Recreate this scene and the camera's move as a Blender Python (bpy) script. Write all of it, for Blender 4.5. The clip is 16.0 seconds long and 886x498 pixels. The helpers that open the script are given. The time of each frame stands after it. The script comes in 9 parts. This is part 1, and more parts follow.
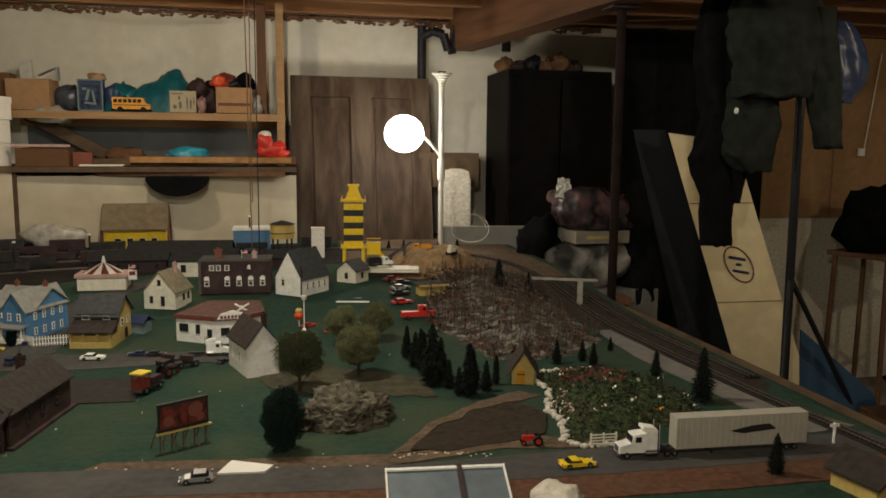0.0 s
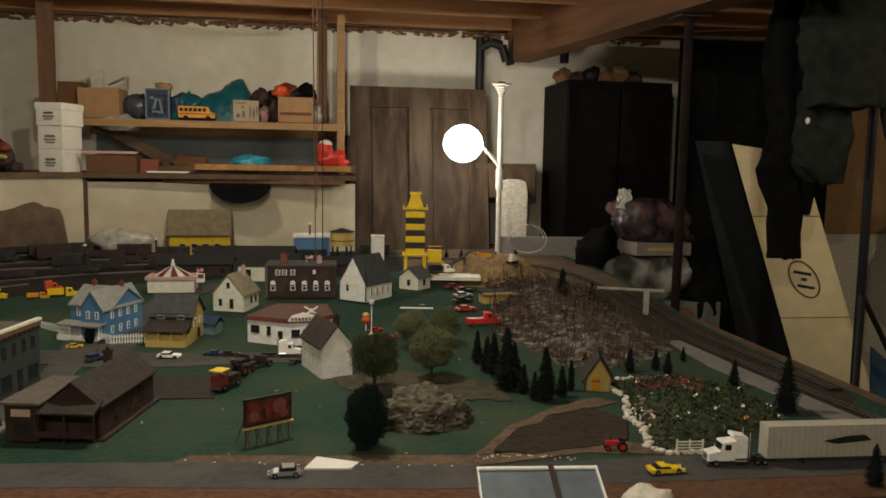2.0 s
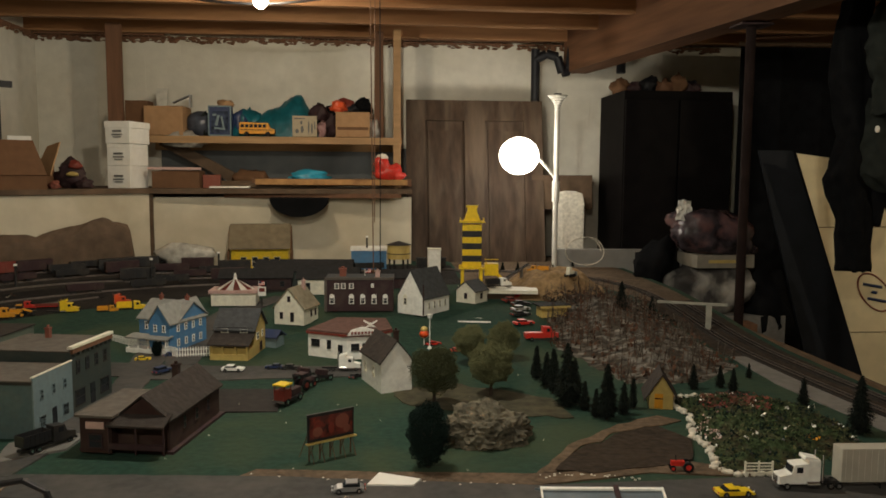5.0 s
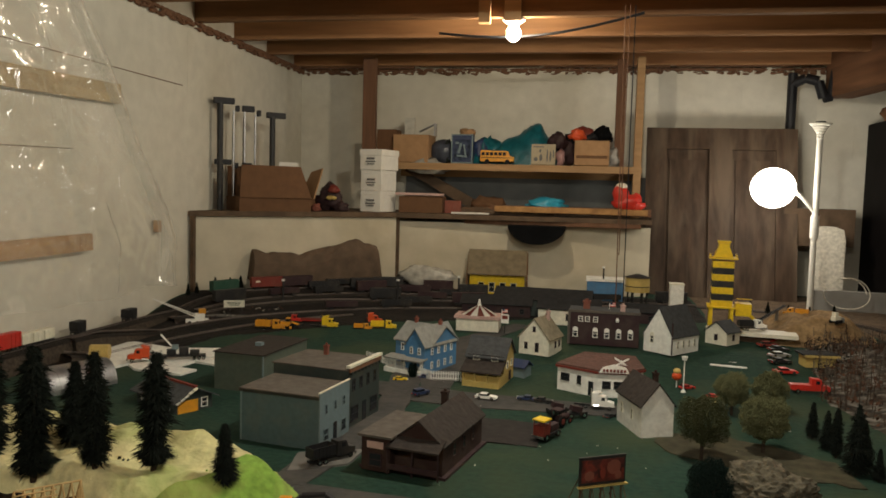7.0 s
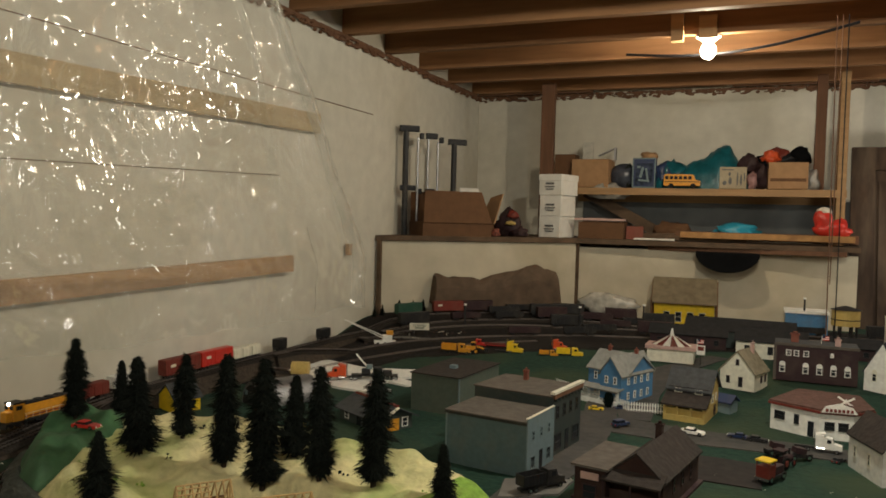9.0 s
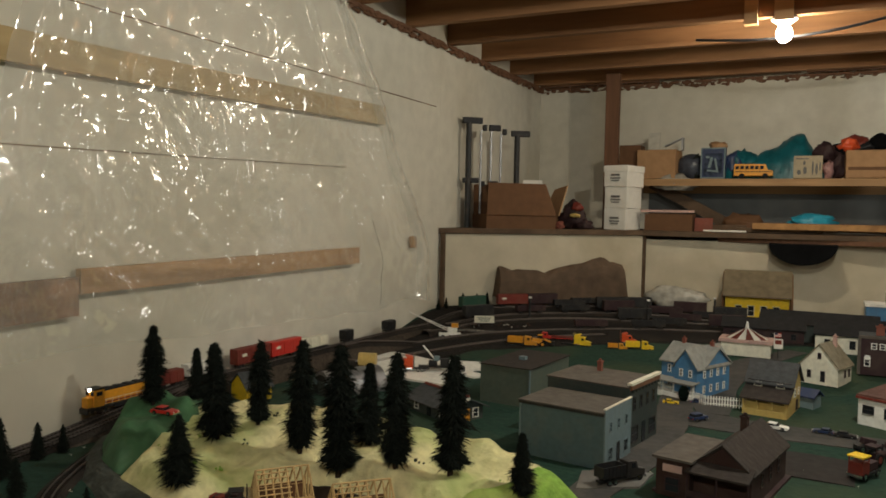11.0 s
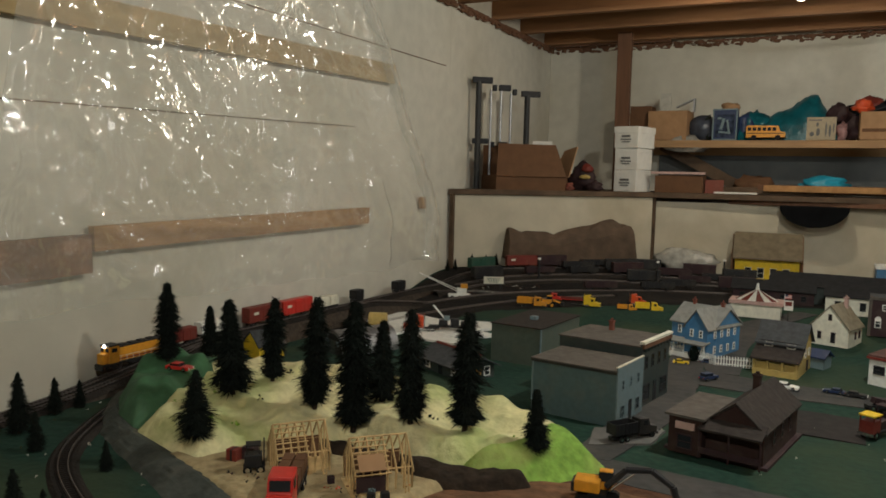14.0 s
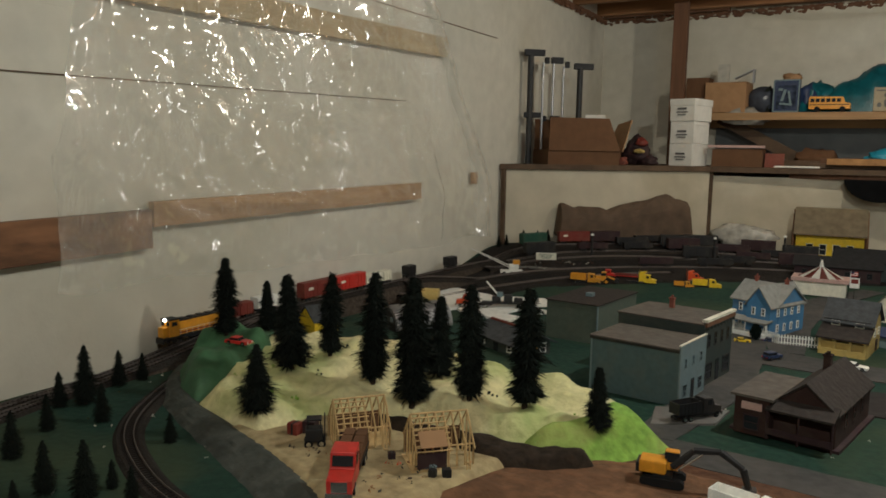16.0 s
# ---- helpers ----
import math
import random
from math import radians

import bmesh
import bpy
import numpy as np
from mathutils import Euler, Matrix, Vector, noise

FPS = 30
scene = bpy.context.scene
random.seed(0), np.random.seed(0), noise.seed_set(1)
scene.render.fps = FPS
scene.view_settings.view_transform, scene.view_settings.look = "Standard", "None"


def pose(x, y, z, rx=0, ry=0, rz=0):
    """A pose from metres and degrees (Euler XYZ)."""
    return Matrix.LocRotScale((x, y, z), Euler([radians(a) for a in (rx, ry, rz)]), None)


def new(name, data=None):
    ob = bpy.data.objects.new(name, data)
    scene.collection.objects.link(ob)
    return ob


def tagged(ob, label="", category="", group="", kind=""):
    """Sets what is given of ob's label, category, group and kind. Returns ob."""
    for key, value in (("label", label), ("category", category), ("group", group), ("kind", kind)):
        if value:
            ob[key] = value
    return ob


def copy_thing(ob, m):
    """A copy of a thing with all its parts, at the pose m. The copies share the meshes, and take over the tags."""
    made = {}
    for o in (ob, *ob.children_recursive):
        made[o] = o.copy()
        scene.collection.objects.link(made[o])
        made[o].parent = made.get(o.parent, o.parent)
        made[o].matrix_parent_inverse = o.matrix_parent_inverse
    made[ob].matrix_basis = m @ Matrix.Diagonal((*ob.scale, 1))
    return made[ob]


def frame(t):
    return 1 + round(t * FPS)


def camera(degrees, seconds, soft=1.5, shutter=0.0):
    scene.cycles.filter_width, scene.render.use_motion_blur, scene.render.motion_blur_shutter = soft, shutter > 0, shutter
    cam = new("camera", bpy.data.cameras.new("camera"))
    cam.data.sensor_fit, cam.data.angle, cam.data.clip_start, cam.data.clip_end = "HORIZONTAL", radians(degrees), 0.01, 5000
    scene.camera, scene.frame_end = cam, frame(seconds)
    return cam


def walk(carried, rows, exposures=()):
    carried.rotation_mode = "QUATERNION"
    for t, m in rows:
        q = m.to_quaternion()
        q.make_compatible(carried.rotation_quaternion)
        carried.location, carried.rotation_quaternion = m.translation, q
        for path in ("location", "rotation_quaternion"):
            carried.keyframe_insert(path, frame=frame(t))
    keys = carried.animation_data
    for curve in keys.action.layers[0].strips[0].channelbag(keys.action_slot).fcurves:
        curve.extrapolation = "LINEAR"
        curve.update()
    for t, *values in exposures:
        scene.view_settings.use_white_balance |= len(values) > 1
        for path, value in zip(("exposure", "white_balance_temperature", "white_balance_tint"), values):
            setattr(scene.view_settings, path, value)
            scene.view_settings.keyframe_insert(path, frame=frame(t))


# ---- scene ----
cam = camera(59.65, 16.0, soft=1.7)
# seconds, x, y, z, heading, tilt, lean
PATH = [
    (0.0, 0.000, 0.000, 1.585, -11.91, -7.41, -0.51),
    (0.5, -0.038, 0.005, 1.577, -9.53, -6.80, -1.15),
    (1.0, -0.051, 0.014, 1.575, -8.99, -6.41, -0.58),
    (1.5, -0.077, 0.006, 1.570, -8.05, -6.44, -0.86),
    (2.0, -0.085, 0.014, 1.555, -8.80, -6.33, -0.97),
    (2.5, -0.093, 0.022, 1.564, -7.99, -6.01, -0.56),
    (3.0, -0.094, 0.019, 1.569, -7.97, -5.80, -0.93),
    (3.5, -0.095, 0.022, 1.570, -6.59, -5.57, -0.67),
    (6.0, -0.115, 0.010, 1.567, -2.17, -5.63, -0.39),
    (6.5, -0.168, 0.023, 1.581, 3.54, -4.92, -0.90),
    (7.0, -0.239, 0.023, 1.599, 10.67, -4.25, -1.54),
    (7.5, -0.304, 0.031, 1.608, 16.17, -4.76, -1.31),
    (8.0, -0.334, 0.032, 1.595, 18.44, -5.26, -1.03),
    (8.5, -0.342, 0.030, 1.583, 20.07, -5.19, -1.31),
    (9.0, -0.366, 0.025, 1.579, 22.19, -2.45, -1.50),
    (9.5, -0.385, 0.027, 1.567, 23.86, -2.84, -1.33),
    (10.0, -0.393, 0.030, 1.555, 26.18, -2.43, -1.45),
    (12.5, -0.436, 0.035, 1.549, 26.24, -4.81, -0.44),
    (13.0, -0.429, 0.021, 1.538, 26.88, -6.15, -0.68),
    (13.5, -0.428, 0.025, 1.541, 25.94, -7.00, -1.02),
    (14.0, -0.432, 0.030, 1.539, 26.67, -5.40, -1.31),
    (14.5, -0.439, 0.028, 1.549, 26.18, -5.65, -0.54),
    (15.0, -0.449, 0.022, 1.544, 26.50, -5.10, -1.11),
    (15.5, -0.464, 0.029, 1.534, 28.66, -5.83, -1.54),
    (16.0, -0.466, 0.037, 1.534, 30.01, -7.23, -1.00),
]
walk(cam, [(t, pose(x, y, z, 90 + tilt, lean, yaw)) for t, x, y, z, yaw, tilt, lean in PATH], exposures=[(0.0, -0.16, 6500, 10), (6.0, -0.24, 6500, 10), (10.0, -0.26, 6350, 9), (12.5, -0.32, 6000, 8), (16.0, -0.32, 5800, 8)])

# ---- light ----
world = bpy.data.worlds.new("basement_dark")
scene.world = world
world.use_nodes = True
world.node_tree.nodes["Background"].inputs[0].default_value = (0.5, 0.42, 0.32, 1)
world.node_tree.nodes["Background"].inputs[1].default_value = 0.003


def point_lamp(name, at, watts, colour, radius):
    d = bpy.data.lights.new(name, "POINT")
    d.energy, d.color, d.shadow_soft_size = watts, colour, radius
    ob = new(name, d)
    ob.location = at
    return ob


BULB = (-0.585, 3.40, 2.285)
GLOBE = (0.645, 4.05, 1.66)
# Out of view; placed from the way the model trees' shadows fall.
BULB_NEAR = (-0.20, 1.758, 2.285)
# Unseen fill added to brighten the right corner and the cream board.
FILL_SIDE = (3.00, 1.758, 2.285)
# Unseen fill added behind the camera for the house fronts.
FILL_REAR = (-0.35, -0.272, 2.285)
point_lamp("ceiling_bulb_light", BULB, 16, (1.0, 0.86, 0.64), 0.03)
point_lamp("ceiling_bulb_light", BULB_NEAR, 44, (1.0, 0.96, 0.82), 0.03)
point_lamp("ceiling_bulb_light", FILL_REAR, 52, (1.0, 0.95, 0.80), 0.03)
point_lamp("ceiling_bulb_light", FILL_SIDE, 22, (1.0, 0.86, 0.62), 0.03)
point_lamp("globe_lamp_light", GLOBE, 0.8, (1.0, 0.88, 0.66), 0.065)


# ---- materials ----
def material(name, colour, rough=0.7, metal=0.0, vary=0.18, scale=30.0, bump=0.0, stain=None, stain_amount=0.0, stain_scale=3.0, each=0.0, spec=0.22, stretch=(1, 1, 1)):
    """A surface with fine grain, wider blotches and a little relief. each: how much single pieces differ."""
    m = bpy.data.materials.new(name)
    m.use_nodes = True
    nt = m.node_tree
    b = nt.nodes["Principled BSDF"]
    b.inputs["Roughness"].default_value, b.inputs["Metallic"].default_value = rough, metal
    b.inputs["Specular IOR Level"].default_value = spec
    co = nt.nodes.new("ShaderNodeTexCoord")
    mp = nt.nodes.new("ShaderNodeMapping")
    mp.inputs["Scale"].default_value = stretch
    nt.links.new(co.outputs["Object"], mp.inputs[0])
    fine = nt.nodes.new("ShaderNodeTexNoise")
    fine.inputs["Scale"].default_value, fine.inputs["Detail"].default_value = scale, 6
    nt.links.new(mp.outputs[0], fine.inputs["Vector"])
    ramp = nt.nodes.new("ShaderNodeValToRGB")
    c = Vector(colour[:3])
    ramp.color_ramp.elements[0].position, ramp.color_ramp.elements[1].position = 0.3, 0.7
    ramp.color_ramp.elements[0].color = (*(c * (1 - vary)), 1)
    ramp.color_ramp.elements[1].color = (*(c * (1 + vary)), 1)
    nt.links.new(fine.outputs["Fac"], ramp.inputs[0])
    out = ramp.outputs[0]
    if stain:
        wide = nt.nodes.new("ShaderNodeTexNoise")
        wide.inputs["Scale"].default_value, wide.inputs["Detail"].default_value = stain_scale, 5
        wide.inputs["Distortion"].default_value = 0.6
        nt.links.new(mp.outputs[0], wide.inputs["Vector"])
        r2 = nt.nodes.new("ShaderNodeMapRange")
        r2.inputs[1].default_value, r2.inputs[2].default_value, r2.inputs[4].default_value = 0.45, 0.68, stain_amount
        nt.links.new(wide.outputs["Fac"], r2.inputs[0])
        mix = nt.nodes.new("ShaderNodeMix")
        mix.data_type = "RGBA"
        mix.inputs[7].default_value = (*stain[:3], 1)
        nt.links.new(r2.outputs[0], mix.inputs[0])
        nt.links.new(out, mix.inputs[6])
        out = mix.outputs[2]
    if each:
        info = nt.nodes.new("ShaderNodeObjectInfo")
        hsv = nt.nodes.new("ShaderNodeHueSaturation")
        r3 = nt.nodes.new("ShaderNodeMapRange")
        r3.inputs[3].default_value, r3.inputs[4].default_value = 1 - each, 1 + each
        nt.links.new(info.outputs["Random"], r3.inputs[0])
        nt.links.new(r3.outputs[0], hsv.inputs["Value"])
        nt.links.new(out, hsv.inputs["Color"])
        out = hsv.outputs[0]
    nt.links.new(out, b.inputs["Base Color"])
    if bump:
        bp = nt.nodes.new("ShaderNodeBump")
        bp.inputs["Strength"].default_value, bp.inputs["Distance"].default_value = bump, 0.01
        nt.links.new(fine.outputs["Fac"], bp.inputs["Height"])
        nt.links.new(bp.outputs[0], b.inputs["Normal"])
    return m


def glow(name, colour, strength):
    m = bpy.data.materials.new(name)
    m.use_nodes = True
    b = m.node_tree.nodes["Principled BSDF"]
    b.inputs["Base Color"].default_value = (*colour, 1)
    b.inputs["Emission Color"].default_value = (*colour, 1)
    b.inputs["Emission Strength"].default_value = strength
    return m


def paint(name, colour, rough=0.45):
    return material(name, colour, rough=rough, vary=0.10, scale=90, stain=(0.16, 0.13, 0.09), stain_amount=0.14, stain_scale=25, spec=0.35)


WHITEWASH = material("whitewashed_block", (0.60, 0.57, 0.485), 0.85, vary=0.07, scale=14, bump=0.35, stain=(0.42, 0.38, 0.28), stain_amount=0.5, stain_scale=1.1)
AGEDWHITE = material("aged_white_board", (0.52, 0.47, 0.36), 0.8, vary=0.1, scale=9, bump=0.1, stain=(0.33, 0.27, 0.17), stain_amount=0.5, stain_scale=2.2)
JOIST = material("joist_wood", (0.27, 0.138, 0.062), 0.7, vary=0.25, scale=9, bump=0.2, stain=(0.15, 0.07, 0.03), stain_amount=0.5, stain_scale=1.6, each=0.25, stretch=(0.25, 3, 3))
OLDWOOD = material("old_timber", (0.15, 0.075, 0.042), 0.7, vary=0.25, scale=10, bump=0.2, stain=(0.12, 0.06, 0.03), stain_amount=0.5, stain_scale=2, stretch=(3, 3, 0.3))
PINE = material("pine_board", (0.33, 0.20, 0.095), 0.6, vary=0.18, scale=12, bump=0.1, stain=(0.26, 0.14, 0.06), stain_amount=0.4, stain_scale=2.5, stretch=(0.3, 3, 3))
FURRING = material("furring_strip", (0.37, 0.20, 0.075), 0.65, vary=0.15, scale=12, bump=0.1, stain=(0.17, 0.085, 0.035), stain_amount=0.55, stain_scale=4, stretch=(3, 0.3, 3))
DARKWOOD = material("dark_board", (0.10, 0.065, 0.04), 0.7, vary=0.3, scale=14, bump=0.2)
CONCRETE = material("floor_concrete", (0.24, 0.22, 0.19), 0.85, vary=0.2, scale=10, bump=0.2, stain=(0.1, 0.09, 0.08), stain_amount=0.5, stain_scale=1.2)
DOORWOOD = material("weathered_door", (0.050, 0.030, 0.018), 0.65, vary=0.4, scale=8, bump=0.3, stain=(0.15, 0.11, 0.075), stain_amount=0.5, stain_scale=2.2, stretch=(4, 4, 0.4))
CABINET = material("black_cabinet", (0.006, 0.005, 0.005), 0.6, vary=0.3, scale=12, spec=0.06)
CARD = material("cardboard", (0.34, 0.20, 0.10), 0.85, vary=0.1, scale=25, stain=(0.22, 0.12, 0.06), stain_amount=0.3, stain_scale=6)
CARDDARK = material("brown_card", (0.125, 0.064, 0.032), 0.85, vary=0.12, scale=25)
WHITECARD = material("white_card", (0.72, 0.70, 0.64), 0.7, vary=0.05, scale=30, stain=(0.5, 0.44, 0.33), stain_amount=0.25, stain_scale=8)
BLACK = material("black_plastic", (0.012, 0.012, 0.014), 0.45, vary=0.2, scale=40)
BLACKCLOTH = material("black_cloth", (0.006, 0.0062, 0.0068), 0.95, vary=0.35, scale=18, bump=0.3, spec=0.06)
GREYCLOTH = material("dark_grey_cloth", (0.022, 0.025, 0.022), 0.95, vary=0.3, scale=18, bump=0.3, spec=0.06)
INK = material("printed_ink", (0.13, 0.125, 0.12), 0.7, vary=0.15, scale=60)
CHROME = material("chrome", (0.75, 0.75, 0.75), 0.2, 1.0, vary=0.05)
STEEL = material("dull_steel", (0.35, 0.35, 0.36), 0.4, 0.9, vary=0.15, scale=30)
RAIL = material("rail_steel", (0.16, 0.135, 0.12), 0.45, 0.7, vary=0.2, scale=40)
GRASS = material("green_baize_ground", (0.015, 0.041, 0.028), 0.95, vary=0.22, scale=60, bump=0.25, stain=(0.045, 0.06, 0.03), stain_amount=0.7, stain_scale=3.2)
ROAD = material("model_asphalt", (0.055, 0.053, 0.05), 0.85, vary=0.2, scale=45, bump=0.15, stain=(0.10, 0.09, 0.078), stain_amount=0.5, stain_scale=6)
PAVE = material("model_pavement", (0.16, 0.152, 0.138), 0.85, vary=0.15, scale=40, stain=(0.11, 0.1, 0.09), stain_amount=0.5, stain_scale=8)
DARKLOT = material("dark_car_park", (0.028, 0.024, 0.022), 0.9, vary=0.25, scale=45)
BALLAST = material("track_ballast", (0.022, 0.018, 0.015), 0.95, vary=0.45, scale=160, bump=0.6, stain=(0.045, 0.037, 0.03), stain_amount=0.5, stain_scale=9)
YARDCINDER = material("yard_cinder", (0.011, 0.009, 0.008), 0.95, vary=0.5, scale=120, bump=0.6, stain=(0.03, 0.025, 0.02), stain_amount=0.4, stain_scale=7)
SLEEPER = material("sleeper_wood", (0.016, 0.012, 0.010), 0.9, vary=0.3, scale=50)
REDSOIL = material("red_soil", (0.10, 0.045, 0.024), 0.95, vary=0.35, scale=60, bump=0.5, stain=(0.10, 0.06, 0.035), stain_amount=0.6, stain_scale=7)
BROWNSOIL = material("brown_soil", (0.095, 0.066, 0.042), 0.95, vary=0.4, scale=70, bump=0.6, stain=(0.18, 0.125, 0.08), stain_amount=0.5, stain_scale=9)
DARKEARTH = material("dark_ploughed_earth", (0.030, 0.021, 0.014), 0.95, vary=0.4, scale=60, bump=0.5)
SAND_HILL = material("cream_sand_with_lime_scatter", (0.68, 0.62, 0.34), 0.95, vary=0.2, scale=38, bump=0.9, stain=(0.26, 0.38, 0.08), stain_amount=0.6, stain_scale=4.2)
LIME = material("lime_grass_scatter", (0.21, 0.36, 0.06), 0.95, vary=0.25, scale=60, bump=0.5, stain=(0.36, 0.36, 0.12), stain_amount=0.6, stain_scale=9)
MOSS = material("painted_green_plaster", (0.05, 0.12, 0.055), 0.8, vary=0.25, scale=25, bump=0.4, stain=(0.12, 0.18, 0.12), stain_amount=0.5, stain_scale=6)
QUARRY = material("quarry_sand", (0.30, 0.20, 0.10), 0.95, vary=0.3, scale=50, bump=0.6, stain=(0.16, 0.10, 0.05), stain_amount=0.6, stain_scale=8)
ROCK = material("painted_plaster_rock", (0.115, 0.102, 0.072), 0.9, vary=0.5, scale=60, bump=1.0, stain=(0.045, 0.04, 0.028), stain_amount=0.85, stain_scale=22)
ASH = material("ash_forest_floor", (0.05, 0.040, 0.030), 0.95, vary=0.7, scale=35, bump=0.8, stain=(0.36, 0.34, 0.30), stain_amount=0.62, stain_scale=26)
BEDGREEN = material("flower_bed_foam", (0.036, 0.056, 0.022), 0.95, vary=0.6, scale=70, bump=0.9, stain=(0.09, 0.05, 0.035), stain_amount=0.5, stain_scale=14)
PLASTERW = material("white_plaster_edge", (0.60, 0.56, 0.47), 0.85, vary=0.2, scale=60, bump=0.5)
NEEDLE = material("dark_pine_needles", (0.012, 0.015, 0.012), 0.9, vary=0.5, scale=60, spec=0.05)
NEEDLE2 = material("blue_green_needles", (0.010, 0.018, 0.015), 0.9, vary=0.5, scale=60, spec=0.05)
LEAF = material("olive_foam_leaves", (0.105, 0.108, 0.050), 0.9, vary=0.45, scale=50, spec=0.2)
TRUNK = material("model_tree_bark", (0.05, 0.035, 0.025), 0.9, vary=0.3, scale=60)
RUST = material("rust_brown_twigs", (0.085, 0.042, 0.025), 0.9, vary=0.5, scale=60)
GREYTWIG = material("grey_twigs", (0.10, 0.085, 0.07), 0.9, vary=0.5, scale=60)
GLASS = material("model_window_dark", (0.02, 0.022, 0.025), 0.15, vary=0.2, scale=30)
TEALWRAP = material("teal_plastic_wrap", (0.010, 0.088, 0.108), 0.3, vary=0.3, scale=20, bump=0.4)
RUBBER = material("black_rubber", (0.01, 0.01, 0.01), 0.8, vary=0.2)
P_WHITE = paint("white_model_paint", (0.82, 0.81, 0.75))
P_CREAM = paint("cream_model_paint", (0.74, 0.71, 0.58))
P_BLUE = paint("sky_blue_model_paint", (0.075, 0.20, 0.37))
P_TEAL = paint("slate_teal_model_paint", (0.068, 0.108, 0.118))
P_PALEBLUE = paint("pale_blue_model_paint", (0.15, 0.205, 0.22))
P_OLIVE = paint("olive_grey_model_paint", (0.085, 0.105, 0.082))
P_GREENGREY = paint("green_grey_model_paint", (0.038, 0.050, 0.046))
P_BRICK = paint("dark_brick_paint", (0.030, 0.012, 0.009), 0.8)
P_BROWN = paint("chocolate_brick_paint", (0.032, 0.014, 0.016), 0.7)
P_YELLOW = paint("butter_yellow_paint", (0.52, 0.38, 0.12))
P_BRIGHT = paint("bright_yellow_paint", (0.80, 0.55, 0.02), 0.35)
P_TAN = paint("tan_card_print", (0.36, 0.30, 0.20), 0.7)
P_AMBER = paint("amber_machine_paint", (0.66, 0.29, 0.02), 0.4)
P_RED = paint("red_model_paint", (0.52, 0.03, 0.02), 0.35)
P_ORANGE = paint("orange_red_paint", (0.62, 0.08, 0.02), 0.35)
P_PINK = paint("pale_pink_paint", (0.50, 0.33, 0.29))
P_SILVER = material("silver_car_paint", (0.42, 0.42, 0.42), 0.3, 0.6, vary=0.06)
P_NAVY = paint("navy_paint", (0.02, 0.035, 0.09), 0.4)
P_MAROON = paint("boxcar_red_paint", (0.17, 0.028, 0.018), 0.6)
P_GREEN = paint("boxcar_green_paint", (0.02, 0.07, 0.045), 0.6)
P_BLACK = paint("satin_black_paint", (0.015, 0.015, 0.016), 0.5)
SLATE = material("slate_grey_roof", (0.055, 0.058, 0.06), 0.8, vary=0.2, scale=70, bump=0.3)
ROOFBROWN = material("brown_shingle_roof", (0.036, 0.029, 0.025), 0.85, vary=0.25, scale=70, bump=0.35)
ROOFTAN = material("tan_flat_roof", (0.10, 0.086, 0.072), 0.85, vary=0.2, scale=50, bump=0.2)
ROOFBLACK = material("black_roof", (0.014, 0.014, 0.015), 0.8, vary=0.3, scale=50)
ROOFGREY = material("pale_grey_roof", (0.24, 0.24, 0.22), 0.8, vary=0.15, scale=60)
ROOFREDBROWN = material("red_brown_gravel_roof", (0.115, 0.062, 0.05), 0.9, vary=0.25, scale=80, bump=0.3)
CHIMBRICK = paint("chimney_brick", (0.20, 0.06, 0.04), 0.8)
FRAMEWOOD = material("raw_model_timber", (0.52, 0.36, 0.16), 0.7, vary=0.2, scale=50)


# ---- mesh helpers ----
def box(bm, c, s, rz=0.0, rx=0.0, ry=0.0):
    """A box of size s round c, turned by degrees."""
    m = Matrix.Translation(c) @ Euler((radians(rx), radians(ry), radians(rz))).to_matrix().to_4x4() @ Matrix.Diagonal((*s, 1))
    return bmesh.ops.create_cube(bm, size=1, matrix=m)["verts"]


def tube(bm, a, b, r, r2=None, seg=12):
    """A round bar from a to b, r thick at a and r2 at b."""
    a, b = Vector(a), Vector(b)
    d = b - a
    m = Matrix.Translation((a + b) / 2) @ d.to_track_quat("Z", "Y").to_matrix().to_4x4()
    return bmesh.ops.create_cone(bm, cap_ends=True, segments=seg, radius1=r, radius2=r if r2 is None else r2, depth=d.length, matrix=m)["verts"]


def ball(bm, c, s, sub=2):
    m = Matrix.Translation(c) @ Matrix.Diagonal((*(s if hasattr(s, "__len__") else (s, s, s)), 1))
    return bmesh.ops.create_icosphere(bm, subdivisions=sub, radius=1, matrix=m)["verts"]


def loft(bm, pts, z0, z1):
    """A prism on a ground plan pts."""
    lo, hi = [bm.verts.new((x, y, z0)) for x, y in pts], [bm.verts.new((x, y, z1)) for x, y in pts]
    n = len(pts)
    bm.faces.new(hi)
    bm.faces.new(lo[::-1])
    for i in range(n):
        bm.faces.new((lo[i], lo[(i + 1) % n], hi[(i + 1) % n], hi[i]))


def profile(bm, pts, y0, y1, axis="y"):
    """A side view pts (across, up), drawn out from y0 to y1."""
    f = (lambda u, v, w: (u, w, v)) if axis == "y" else (lambda u, v, w: (w, u, v))
    a, b = [bm.verts.new(f(u, v, y0)) for u, v in pts], [bm.verts.new(f(u, v, y1)) for u, v in pts]
    n = len(pts)
    bm.faces.new(a)
    bm.faces.new(b[::-1])
    for i in range(n):
        bm.faces.new((a[i], b[i], b[(i + 1) % n], a[(i + 1) % n]))


def mesh_of(name, bm, mat, smooth=False, bevel=0.0):
    if bevel:
        bmesh.ops.bevel(bm, geom=bm.edges[:], offset=bevel, segments=2, affect="EDGES", profile=0.6)
    bmesh.ops.recalc_face_normals(bm, faces=bm.faces[:])
    me = bpy.data.meshes.new(name)
    bm.to_mesh(me)
    bm.free()
    me.materials.append(mat)
    if smooth:
        for p in me.polygons:
            p.use_smooth = True
    return me


